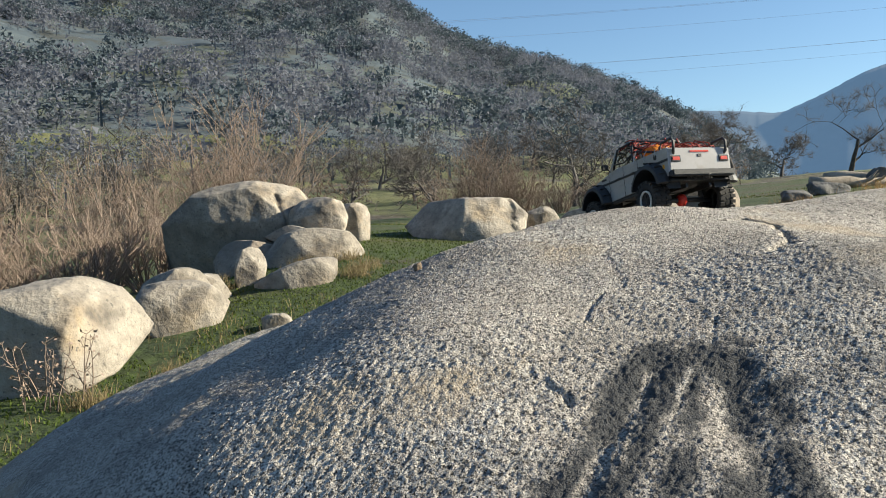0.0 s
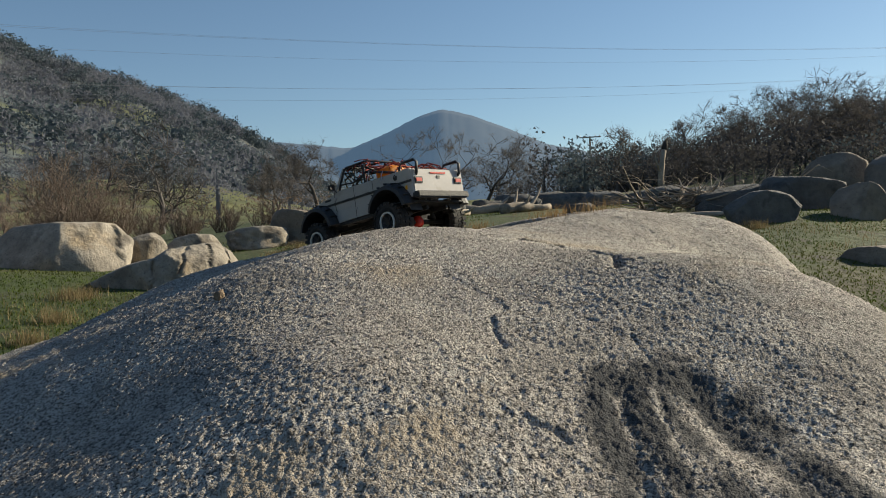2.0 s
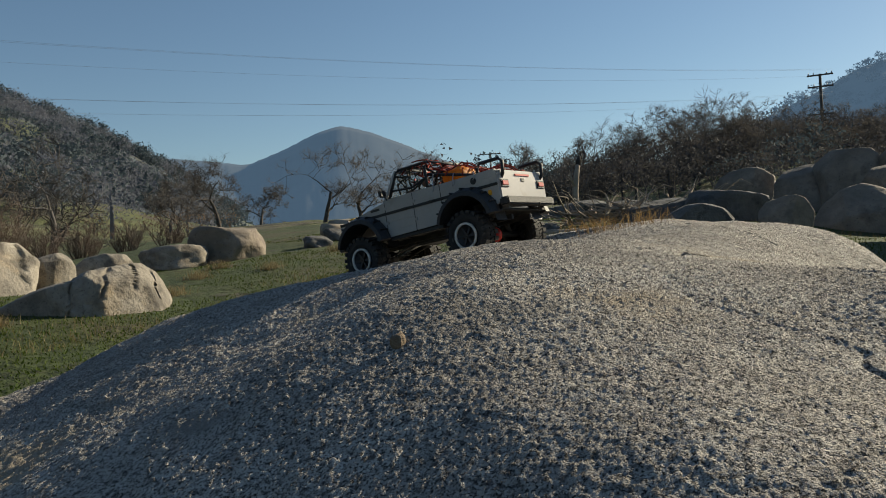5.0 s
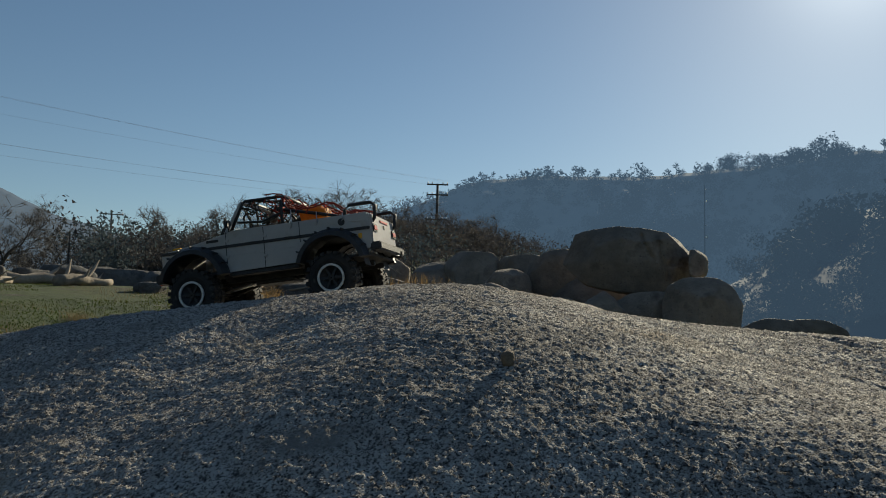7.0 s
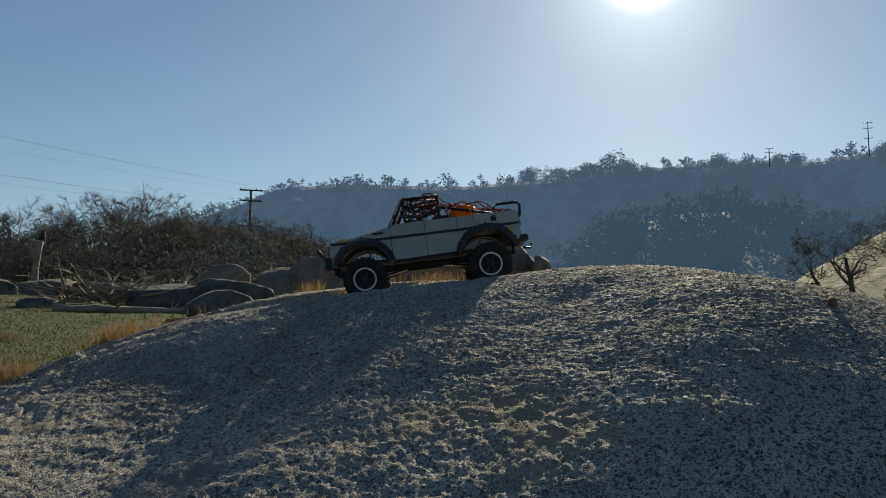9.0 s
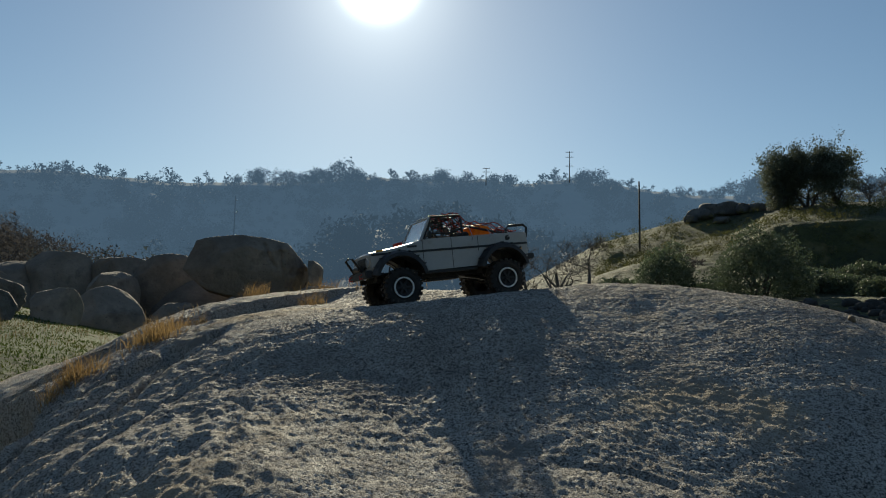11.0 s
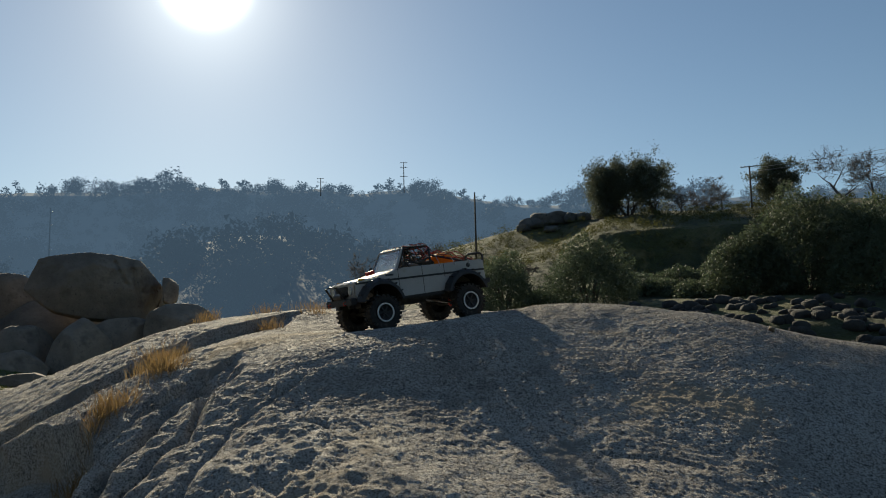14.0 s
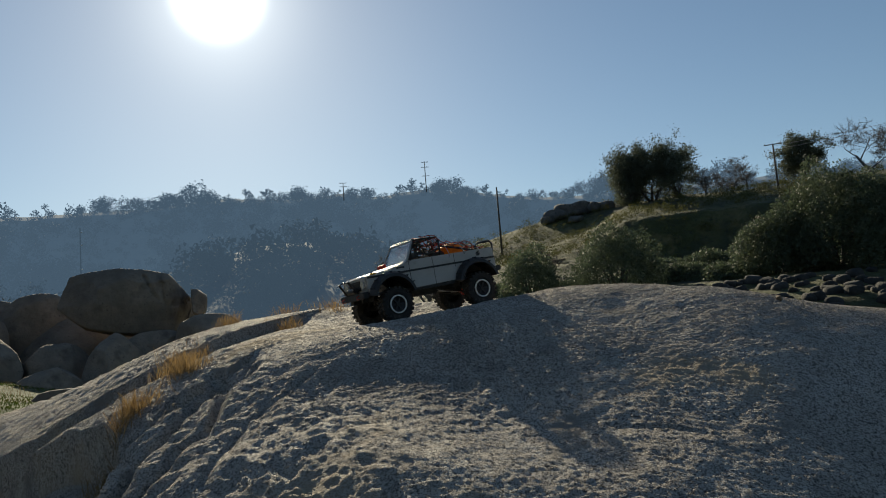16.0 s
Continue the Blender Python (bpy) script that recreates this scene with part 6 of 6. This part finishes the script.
def build_truck(m):
    th = empty("model_truck", m)
    tagged(th, "silver radio-controlled off-road pickup truck with black roll cage, parked on granite", "model truck")
    # side panels
    rear = [(-WB2 + 0.074 * math.cos(radians(a)), 0.022 + 0.074 * math.sin(radians(a))) for a in range(155, 24, -12)]
    front = [(WB2 + 0.074 * math.cos(radians(a)), 0.022 + 0.074 * math.sin(radians(a))) for a in range(155, 24, -12)]
    outline = [(-0.254, 0.133), (-0.256, 0.066), (-0.250, 0.058), *rear, (-0.088, 0.046), (0.088, 0.043), *front, (0.244, 0.056), (0.248, 0.066), (0.247, 0.104), (0.180, 0.114), (0.089, 0.131), (0.02, 0.1375), (-0.10, 0.1365)]
    for s in (1, -1):
        panel("side_panel", outline, s * 0.0955 if s > 0 else -0.0995, 0.004, M_PAINT, th)
        # shoulder, stripe, ribs
        box_part("shoulder", (-0.252, 0.085, s * 0.094 - 0.006, s * 0.094 + 0.006, 0.130, 0.1375), M_PAINT, th, bevel=0.003)
        box_part("side_moulding", (-0.254, 0.246, *sorted((s * 0.0985, s * 0.1025)), 0.099, 0.1055), M_BLACK, th, "black rubbing strip", 0.001)
        for z in (0.119, 0.080, 0.060):
            x0, x1 = (-0.09, 0.088) if z < 0.09 else (-0.25, 0.09)
            box_part("crease", (x0, x1, *sorted((s * 0.0988, s * 0.1003)), z, z + 0.0022), M_PAINT, th, bevel=0.0005)
        for x in (0.086, -0.006, -0.092):
            box_part("door_gap", (x, x + 0.0016, *sorted((s * 0.0985, s * 0.1001)), 0.040 if x > -0.09 else 0.09, 0.136), M_BLACK, th, "", 0)
        for x in (0.012, -0.075):
            box_part("door_handle", (x, x + 0.020, *sorted((s * 0.1015, s * 0.1055)), 0.1015, 0.1055), M_BLACK, th, "black door handle", 0.001)
        for x, z in ((0.083, 0.112), (0.083, 0.075), (-0.009, 0.112), (-0.009, 0.068)):
            box_part("hinge", (x - 0.004, x + 0.004, *sorted((s * 0.099, s * 0.1025)), z, z + 0.006), M_PAINT, th, "", 0.0008)
        # flares
        for cx in (-WB2, WB2):
            t = bmesh.new()
            n = 15
            rows = []
            for k in range(n):
                a = radians(168 - k * (168 - 14) / (n - 1))
                rows.append([t.verts.new((cx + r * math.cos(a), y, 0.022 + r * math.sin(a))) for r, y in ((0.069, s * 0.097), (0.087, s * 0.097), (0.088, s * 0.110), (0.080, s * 0.128), (0.070, s * 0.130), (0.070, s * 0.110))])
            for k in range(n - 1):
                for j in range(6):
                    t.faces.new((rows[k][j], rows[k][(j + 1) % 6], rows[k + 1][(j + 1) % 6], rows[k + 1][j]))
            t.faces.new(rows[0])
            t.faces.new(list(reversed(rows[-1])))
            fl = part("fender_flare", t, M_BLACK, th, "black ribbed wheel-arch flare")
            for k in range(7):
                a = radians(150 - k * 20)
                box_part("flare_rib", (0.084, 0.0895, *sorted((s * 0.100, s * 0.124)), -0.0015, 0.0015), M_BLACK, fl, "", 0.0004, Matrix.Translation((cx, 0, 0.022)) @ Matrix.Rotation(-a, 4, "Y"))
            # inner wheel well
            w = bmesh.new()
            rows = []
            for k in range(9):
                a = radians(180 - k * 22.5)
                rows.append([w.verts.new((cx + 0.071 * math.cos(a), y, 0.023 + 0.071 * math.sin(a))) for y in (s * 0.055, s * 0.098)])
            for k in range(8):
                w.faces.new((rows[k][0], rows[k][1], rows[k + 1][1], rows[k + 1][0]))
            part("wheel_well", w, M_BLACK, th)
        # mirrors
        mir = box_part("mirror", (0.066, 0.075, *sorted((s * 0.108, s * 0.132)), 0.140, 0.158), M_BLACK, th, "black wing mirror", 0.003)
        rod("mirror_arm", [(0.078, s * 0.098, 0.136), (0.072, s * 0.110, 0.145)], 0.0018, M_BLACK, mir)
        box_part("side_step", (-0.085, 0.085, *sorted((s * 0.080, s * 0.098)), 0.034, 0.042), M_BLACK, th, "black rock slider", 0.002)
    # decals on the right rear quarter, badge, lamp
    for k, mt in enumerate((M_YELLOW, M_AMBER, M_GREEN)):
        box_part("stripe_decal", (-0.235, -0.165 + 0.01 * k, -0.1005, -0.0992, 0.1075 + 0.0028 * k, 0.1098 + 0.0028 * k), mt, th, ("yellow", "orange", "green")[k] + " stripe decal", 0)
    box_part("badge", (0.205, 0.222, -0.1004, -0.0990, 0.088, 0.096), M_YELLOW, th, "yellow fender badge", 0)
    box_part("side_lamp", (-0.235, -0.226, 0.0985, 0.1012, 0.080, 0.092), M_AMBER, th, "amber side lamp", 0.001)
    part("fuel_cap", ring(bmesh.new(), 0.0005, 0.008, 0.0992, 0.1008, 16), M_BLACK, th, "black oval fuel cap").location = (-0.19, 0.0, 0.122)
    # hood, cowl, nose
    bm = bmesh.new()
    rows = []
    for x, hw, z in ((0.249, 0.084, 0.103), (0.243, 0.090, 0.109), (0.18, 0.0955, 0.117), (0.09, 0.0965, 0.133), (0.080, 0.0965, 0.134)):
        rows.append([bm.verts.new((x, y * hw, z + dz)) for y, dz in ((1, -0.004), (0.92, 0.0), (0.62, 0.0035), (0.58, 0.0015), (0, 0.0035), (-0.58, 0.0015), (-0.62, 0.0035), (-0.92, 0.0), (-1, -0.004))])
    for i in range(len(rows) - 1):
        for j in range(8):
            bm.faces.new((rows[i][j], rows[i + 1][j], rows[i + 1][j + 1], rows[i][j + 1]))
    part("hood", bm, M_PAINT, th, "silver bonnet")
    for y in (-0.05, 0.05):
        box_part("hood_vent", (0.115, 0.15, y - 0.008, y + 0.008, 0.128, 0.1292), M_BLACK, th, "", 0.0004, Matrix.Translation((0.13, 0, 0.128)) @ Matrix.Rotation(radians(10.5), 4, "Y") @ Matrix.Translation((-0.13, 0, -0.1275)))
    for s in (1, -1):
        box_part("fender_vent", (0.105, 0.135, *sorted((s * 0.0985, s * 0.1006)), 0.115, 0.121), M_BLACK, th, "", 0.0004)
    nose = box_part("nose_panel", (0.236, 0.248, -0.090, 0.090, 0.046, 0.106), M_PAINT, th, bevel=0.002)
    box_part("grille", (0.247, 0.2505, -0.045, 0.045, 0.066, 0.098), M_BLACK, nose, "black slatted grille", 0.001)
    for k in range(4):
        box_part("grille_slat", (0.250, 0.252, -0.044, 0.044, 0.070 + k * 0.007, 0.0725 + k * 0.007), M_DARKMETAL, nose, "", 0)
    for s in (1, -1):
        h = part("headlight", ring(bmesh.new(), 0.0005, 0.013, -0.002, 0.002, 20), M_LENS, nose, "round clear headlight")
        h.location, h.rotation_euler = (0.2505, s * 0.064, 0.082), (0, 0, radians(90))
        box_part("indicator", (0.205, 0.226, *sorted((s * 0.078, s * 0.090)), 0.1085, 0.116), M_AMBER, th, "amber wing-top indicator", 0.002)
    # windscreen
    ws = Matrix.Translation((0.089, 0, 0.133)) @ Matrix.Rotation(radians(-29), 4, "Y")
    t = Tubes()
    c = [ws @ Vector(p) for p in ((0, 0.092, 0), (0, 0.082, 0.078), (0, -0.082, 0.078), (0, -0.092, 0))]
    t.add([c[0], c[1]], [0.0042, 0.0038], 6, True)
    t.add([c[3], c[2]], [0.0042, 0.0038], 6, True)
    t.add([c[1], c[2]], [0.0042, 0.0042], 6, True)
    t.add([c[0], c[3]], [0.0040, 0.0040], 6, True)
    fr = t.make("windscreen_frame", M_PAINT, th, "silver windscreen frame", smooth=False)
    bm = bmesh.new()
    box(bm, -0.0008, 0.0008, -0.084, 0.084, 0.003, 0.075, 0, ws)
    gl = part("windscreen", bm, M_GLASS, fr, "clear windscreen reflecting the sky")
    gl.visible_shadow = False
    # tub, bed, dashboard
    box_part("floor_pan", (-0.250, 0.24, -0.094, 0.094, 0.043, 0.048), M_BLACK, th)
    box_part("bed_floor", (-0.248, -0.045, -0.094, 0.094, 0.096, 0.102), M_BLACK, th, "black load bed")
    box_part("bulkhead", (-0.049, -0.045, -0.094, 0.094, 0.040, 0.128), M_BLACK, th)
    box_part("firewall", (0.080, 0.086, -0.094, 0.094, 0.040, 0.130), M_BLACK, th)
    dash = box_part("dashboard", (0.056, 0.084, -0.092, 0.092, 0.112, 0.134), M_BLACK, th, "black dashboard", 0.004)
    sw = part("steering_wheel", ring(bmesh.new(), 0.013, 0.0155, -0.0014, 0.0014, 22), M_BLACK, dash, "thin black steering wheel")
    sw.matrix_local = Matrix.Translation((0.045, 0.045, 0.140)) @ Matrix.Rotation(radians(90), 4, "Z") @ Matrix.Rotation(radians(-25), 4, "X")
    for y in (-0.045, 0.045):
        seat = box_part("seat", (-0.030, 0.020, y - 0.024, y + 0.024, 0.075, 0.092), M_CANVAS, th, "dark fabric seat", 0.004)
        box_part("seat_back", (-0.040, -0.028, y - 0.023, y + 0.023, 0.085, 0.150), M_CANVAS, seat, "", 0.004)
    # tailgate and rear bumper
    tg = box_part("tailgate", (-0.258, -0.252, -0.096, 0.096, 0.062, 0.134), M_PAINT, th, "silver tailgate", 0.002)
    box_part("plate_badge", (-0.2595, -0.2575, -0.006, 0.006, 0.108, 0.116), M_BLACK, tg, "", 0.0004)
    box_part("tailgate_trim", (-0.2598, -0.2575, -0.030, 0.030, 0.121, 0.126), M_RED, tg, "red tailgate trim", 0.0004)
    for s in (1, -1):
        lamp = box_part("tail_lamp", (-0.2605, -0.2565, *sorted((s * 0.062, s * 0.092)), 0.094, 0.112), M_BLACK, tg, "dark tail lamp", 0.001)
        box_part("lamp_lens", (-0.2618, -0.260, *sorted((s * 0.066, s * 0.088)), 0.098, 0.108), M_RED, lamp, "red lens", 0.0006)
        rod("bed_bar", [(-0.250, s * 0.080, 0.112), (-0.262, s * 0.084, 0.124), (-0.266, s * 0.084, 0.152), (-0.256, s * 0.084, 0.160), (-0.205, s * 0.084, 0.160), (-0.195, s * 0.084, 0.150), (-0.195, s * 0.084, 0.132)], 0.0042, M_BLACK, th, "black bed-end bar")
    rb = box_part("rear_bumper", (-0.276, -0.250, -0.100, 0.100, 0.052, 0.070), M_BLACK, th, "black rear bumper", 0.003)
    rod("tow_hitch", [(-0.270, 0, 0.044), (-0.292, 0, 0.040), (-0.295, 0, 0.052)], 0.0035, M_DARKMETAL, rb)
    # front bumper, winch and bull bar
    fb = box_part("front_bumper", (0.245, 0.268, -0.098, 0.098, 0.036, 0.058), M_BLACK, th, "black winch bumper", 0.003)
    part("winch_drum", ring(bmesh.new(), 0.0005, 0.010, -0.03, 0.03, 16), M_DARKMETAL, fb, "dark winch drum").location = (0.262, 0, 0.068)
    rod("bull_bar", [(0.262, 0.045, 0.055), (0.288, 0.040, 0.098), (0.290, 0.0, 0.102), (0.288, -0.040, 0.098), (0.262, -0.045, 0.055)], 0.0036, M_BLACK, fb, "black bull bar")
    for s in (1, -1):
        rod("shackle", [(0.268, s * 0.06, 0.050), (0.277, s * 0.06, 0.046), (0.277, s * 0.06, 0.038), (0.268, s * 0.06, 0.038)], 0.002, M_RED, fb, "red shackle", 6)
    # roll cage
    for nm, pts in (("main_hoop", [(-0.048, 0.088, 0.10), (-0.048, 0.088, 0.190), (-0.048, 0.076, 0.204), (-0.048, -0.076, 0.204), (-0.048, -0.088, 0.190), (-0.048, -0.088, 0.10)]),
                    ("front_hoop", [(0.080, 0.088, 0.132), (0.047, 0.082, 0.200), (0.044, 0.074, 0.206), (0.044, -0.074, 0.206), (0.047, -0.082, 0.200), (0.080, -0.088, 0.132)]),
                    ("roof_rail", [(0.045, 0.078, 0.204), (-0.048, 0.080, 0.203)]), ("roof_rail", [(0.045, -0.078, 0.204), (-0.048, -0.080, 0.203)]),
                    ("roof_brace", [(0.045, 0.075, 0.205), (-0.048, 0.0, 0.204)]), ("roof_brace", [(0.045, -0.075, 0.205), (-0.048, 0.0, 0.204)]),
                    ("rear_stay", [(-0.048, 0.080, 0.172), (-0.13, 0.084, 0.152), (-0.20, 0.084, 0.134)]), ("rear_stay", [(-0.048, -0.080, 0.172), (-0.13, -0.084, 0.152), (-0.20, -0.084, 0.134)]),
                    ("door_brace", [(-0.048, 0.088, 0.165), (0.0, 0.09, 0.15), (0.06, 0.09, 0.155)]), ("grab_handle", [(0.050, 0.082, 0.188), (0.034, 0.084, 0.184), (0.030, 0.082, 0.200)]), ("grab_handle", [(0.050, -0.082, 0.188), (0.034, -0.084, 0.184), (0.030, -0.082, 0.200)]),
                    ("hoop_brace", [(-0.048, 0.086, 0.19), (-0.048, -0.086, 0.125)]), ("hoop_brace", [(-0.048, -0.086, 0.19), (-0.048, 0.086, 0.125)])):
        rod(nm, pts, 0.0036 if "brace" not in nm and "handle" not in nm else 0.0026, M_BLACK, th, "black roll-cage tube")
    # wheels and running gear
    for x in (WB2, -WB2):
        for y in (TR2, -TR2):
            wheel(th, x, y)
        ax = rod("axle", [(x, -0.085, 0), (x, 0.085, 0)], 0.0075, M_DARKMETAL, th, "dark axle tube", 10)
        bm = bmesh.new()
        bmesh.ops.create_uvsphere(bm, u_segments=14, v_segments=8, radius=0.019)
        for v in bm.verts:
            v.co = Vector((x + v.co.x, 0.012 + v.co.y * .85, v.co.z))
        part("differential", bm, M_RED if x < 0 else M_DARKMETAL, ax, "red differential cover" if x < 0 else "", smooth=True)
        sg = 1 if x > 0 else -1
        for y in (0.058, -0.058):
            sh = rod("shock_absorber", [(x, y, 0.004), (x - sg * 0.012, y * .92, 0.048)], 0.0055, M_BLACK, th, "black shock absorber", 10)
            rod("shock_tower_rod", [(x - sg * 0.012, y * .92, 0.048), (x - sg * 0.018, y * .88, 0.072)], 0.0022, M_STEEL, sh, "steel shock rod")
            rod("lower_link", [(x, y * .85, -0.004), (x - sg * 0.10, y * .55, 0.020)], 0.003, M_DARKMETAL, th)
        rod("driveshaft", [(x - sg * 0.02, 0.01, 0.004), (sg * 0.03, 0.005, 0.026)], 0.0032, M_STEEL, th, "steel driveshaft")
        rod("steering_rod" if x > 0 else "track_rod", [(x - 0.014 * sg, 0.08, 0.006), (x - 0.014 * sg, -0.08, 0.004)], 0.0024, M_STEEL, th, "thin steel rod")
    for y in (0.038, -0.038):
        box_part("chassis_rail", (-0.24, 0.25, y - 0.004, y + 0.004, 0.024, 0.036), M_DARKMETAL, th, "", 0.001)
    box_part("skid_plate", (-0.045, 0.055, -0.036, 0.036, 0.014, 0.026), M_BLACK, th, "", 0.004)
    return th


TX, TY, HEAD = 0.675, 2.646, 106.8
c, s = math.cos(radians(HEAD)), math.sin(radians(HEAD))
corners = {(i, j): (TX + i * WB2 * c - j * TR2 * s, TY + i * WB2 * s + j * TR2 * c) for i in (1, -1) for j in (1, -1)}
zs = {k: float(rock_height(np.array([p[0]]), np.array([p[1]]))[0] + rock_relief(np.array([p[0]]), np.array([p[1]]))[0]) for k, p in corners.items()}
pitch = math.degrees(math.atan2((zs[-1, 1] + zs[-1, -1] - zs[1, 1] - zs[1, -1]) / 2, 2 * WB2))
pitch += 1.0
lean = math.degrees(math.atan2((zs[1, 1] + zs[-1, 1] - zs[1, -1] - zs[-1, -1]) / 2, 2 * TR2))
TRUCK = pose(TX, TY, sum(zs.values()) / 4 + 1.03 * R / math.cos(radians(pitch)) - 0.0005, 0, 0, HEAD) @ pose(0, 0, 0, 0, pitch, 0) @ pose(0, 0, 0, lean, 0, 0) @ Matrix.Diagonal((1.03, 1.03, 1.03, 1))
build_truck(TRUCK)

# ---- what the truck carries ----


def lumpy(name, label, category, seed, size, at, mat, rz=0, lumps=0.22):
    bm = bmesh.new()
    bmesh.ops.create_icosphere(bm, subdivisions=3, radius=1)
    for v in bm.verts:
        p = v.co
        q = Vector([math.copysign(abs(a) ** 0.6, a) for a in p])
        k = 1 + lumps * noise.noise(p * 1.6 + Vector((seed, 0, 0))) + lumps * .5 * noise.noise(p * 4 + Vector((seed, 3, 0)))
        v.co = Vector((q.x * size[0] * k, q.y * size[1] * k, q.z * size[2] * k))
    me = bpy.data.meshes.new(name)
    bm.to_mesh(me)
    bm.free()
    me.materials.append(mat)
    me.polygons.foreach_set("use_smooth", [True] * len(me.polygons))
    ob = new(name, me)
    ob.matrix_world = TRUCK @ pose(*at, 0, 0, rz)
    tagged(ob, label, category)


lumpy("orange_bag", "translucent orange nylon bag lashed in the truck bed", "bag", 1, (0.034, 0.046, 0.027), (-0.112, 0.034, 0.146), M_ORANGE, 10)
lumpy("kit_bag", "dark kit bag stuffed behind the seats", "bag", 5, (0.020, 0.060, 0.022), (-0.068, 0.0, 0.135), M_CANVAS, 4)
lumpy("bedroll", "dark canvas bedroll in the truck bed", "bedroll", 2, (0.026, 0.062, 0.018), (-0.205, 0.0, 0.122), M_CANVAS, 0)
lumpy("duffel_bag", "dark canvas duffel bag behind the cab", "bag", 3, (0.030, 0.045, 0.020), (-0.085, -0.035, 0.120), M_CANVAS, 20)
case = empty("equipment_case", TRUCK @ pose(-0.165, -0.060, 0.102, 0, 0, 6))
box_part("case_body", (-0.028, 0.028, -0.020, 0.020, 0.0, 0.024), M_GREYBOX, case, "grey plastic case body", 0.003)
box_part("case_lid", (-0.029, 0.029, -0.021, 0.021, 0.0245, 0.034), M_GREYBOX, case, "grey case lid", 0.003)
box_part("case_latch", (-0.004, 0.004, -0.0225, -0.0205, 0.018, 0.028), M_BLACK, case, "black latch", 0.0005)
tagged(case, "small grey hard case strapped in the truck bed", "case")
flagbox = empty("red_box", TRUCK @ pose(0.118, -0.040, 0.1305, 0, 10.0, 0))
box_part("box_body", (-0.013, 0.013, -0.011, 0.011, 0.0, 0.010), M_RED, flagbox, "red plastic", 0.0015)
box_part("box_lid", (-0.0135, 0.0135, -0.0115, 0.0115, 0.0104, 0.0125), M_RED, flagbox, "", 0.001)
tagged(flagbox, "small red plastic box fixed on the truck's bonnet", "box")


def cargo_net():
    th = empty("cargo_net", TRUCK)
    rng = random.Random(4)

    def top(x):
        return 0.207 if x > -0.048 else 0.184 - (-0.048 - x) * 0.20 if x > -0.20 else 0.152 - (-0.20 - x) * 0.4
    for k in range(7):
        y = -0.078 + 0.026 * k
        t = Tubes()
        pts = [(x, y + rng.gauss(0, .006), top(x) + 0.004 - (0.010 * math.sin((x + .25) * 55 + k)) * (x < -.05) + rng.gauss(0, .002)) for x in np.linspace(0.03 if k % 2 else -0.01, -0.245, 14)]
        t.add([Vector(p) for p in pts], [0.0016] * len(pts), 5, True)
        t.make("cord", M_ROPE, th)
    for k in range(8):
        x = 0.02 - k * 0.034
        t = Tubes()
        pts = [(x + rng.gauss(0, .006), y, top(x) + 0.005 - 0.006 * abs(math.sin(y * 60 + k)) - (0.02 if abs(y) > .08 else 0)) for y in np.linspace(-0.092, 0.092, 11)]
        t.add([Vector(p) for p in pts], [0.0016] * len(pts), 5, True)
        t.make("cord", M_ROPE, th)
    for k in range(34):
        # black webbing wound round the cage above the cab and seats
        t = Tubes()
        side = rng.choice((-1, 1))
        p = Vector((rng.uniform(-0.046, 0.042), side * rng.uniform(0.06, 0.084), rng.uniform(0.15, 0.205)))
        pts = [p]
        for i in range(5):
            q = pts[-1] + Vector((rng.gauss(0, .016), rng.gauss(0, .014), rng.gauss(-.003, .014)))
            pts.append(Vector((min(0.046, max(-0.05, q.x)), min(0.086, max(-0.086, q.y)), min(0.207, max(0.135, q.z)))))
        t.add(pts, [rng.uniform(0.0012, 0.0026)] * len(pts), 5, True)
        t.make("webbing", M_CANVAS if k % 4 else M_ROPE, th, "dark tangled webbing")
    for k in range(6):
        x, s = -0.07 - (k // 2) * 0.06, 1 if k % 2 else -1
        t = Tubes()
        t.add([Vector((x, s * 0.088, top(x) - 0.012)), Vector((x - .004, s * 0.1, 0.142)), Vector((x - .006, s * 0.102, 0.128)), Vector((x - .001, s * 0.103, 0.124))], [0.0012] * 4, 5, True)
        t.make("hook", M_STEEL, th, "bent steel hook")
    tagged(th, "red elastic cargo net stretched over roll cage and load", "cargo net")


cargo_net()


def figurine():
    """A plain seated dummy, no features."""
    bm = bmesh.new()
    for (x, y, z), (sx, sy, sz) in (((-0.014, 0.045, 0.122), (0.014, 0.020, 0.026)), ((-0.010, 0.045, 0.163), (0.010, 0.009, 0.0125)), ((0.010, 0.045, 0.098), (0.026, 0.018, 0.010))):
        r = bmesh.ops.create_icosphere(bm, subdivisions=2, radius=1)
        for v in r["verts"]:
            v.co = Vector((x + v.co.x * sx, y + v.co.y * sy, z + v.co.z * sz))
    for a, b in (((-0.01, 0.064, 0.138), (0.040, 0.056, 0.146)), ((-0.01, 0.026, 0.138), (0.040, 0.034, 0.146))):
        d = Vector(b) - Vector(a)
        bmesh.ops.create_cone(bm, cap_ends=True, segments=8, radius1=0.006, radius2=0.0045, depth=d.length, matrix=Matrix.Translation((Vector(a) + Vector(b)) / 2) @ d.to_track_quat("Z", "Y").to_matrix().to_4x4())
    me = bpy.data.meshes.new("driver_dummy")
    bm.to_mesh(me)
    bm.free()
    me.materials.append(M_FIGURE)
    ob = new("driver_dummy", me)
    ob.matrix_world = TRUCK
    tagged(ob, "plain brown seated dummy at the truck's steering wheel", "dummy")


figurine()
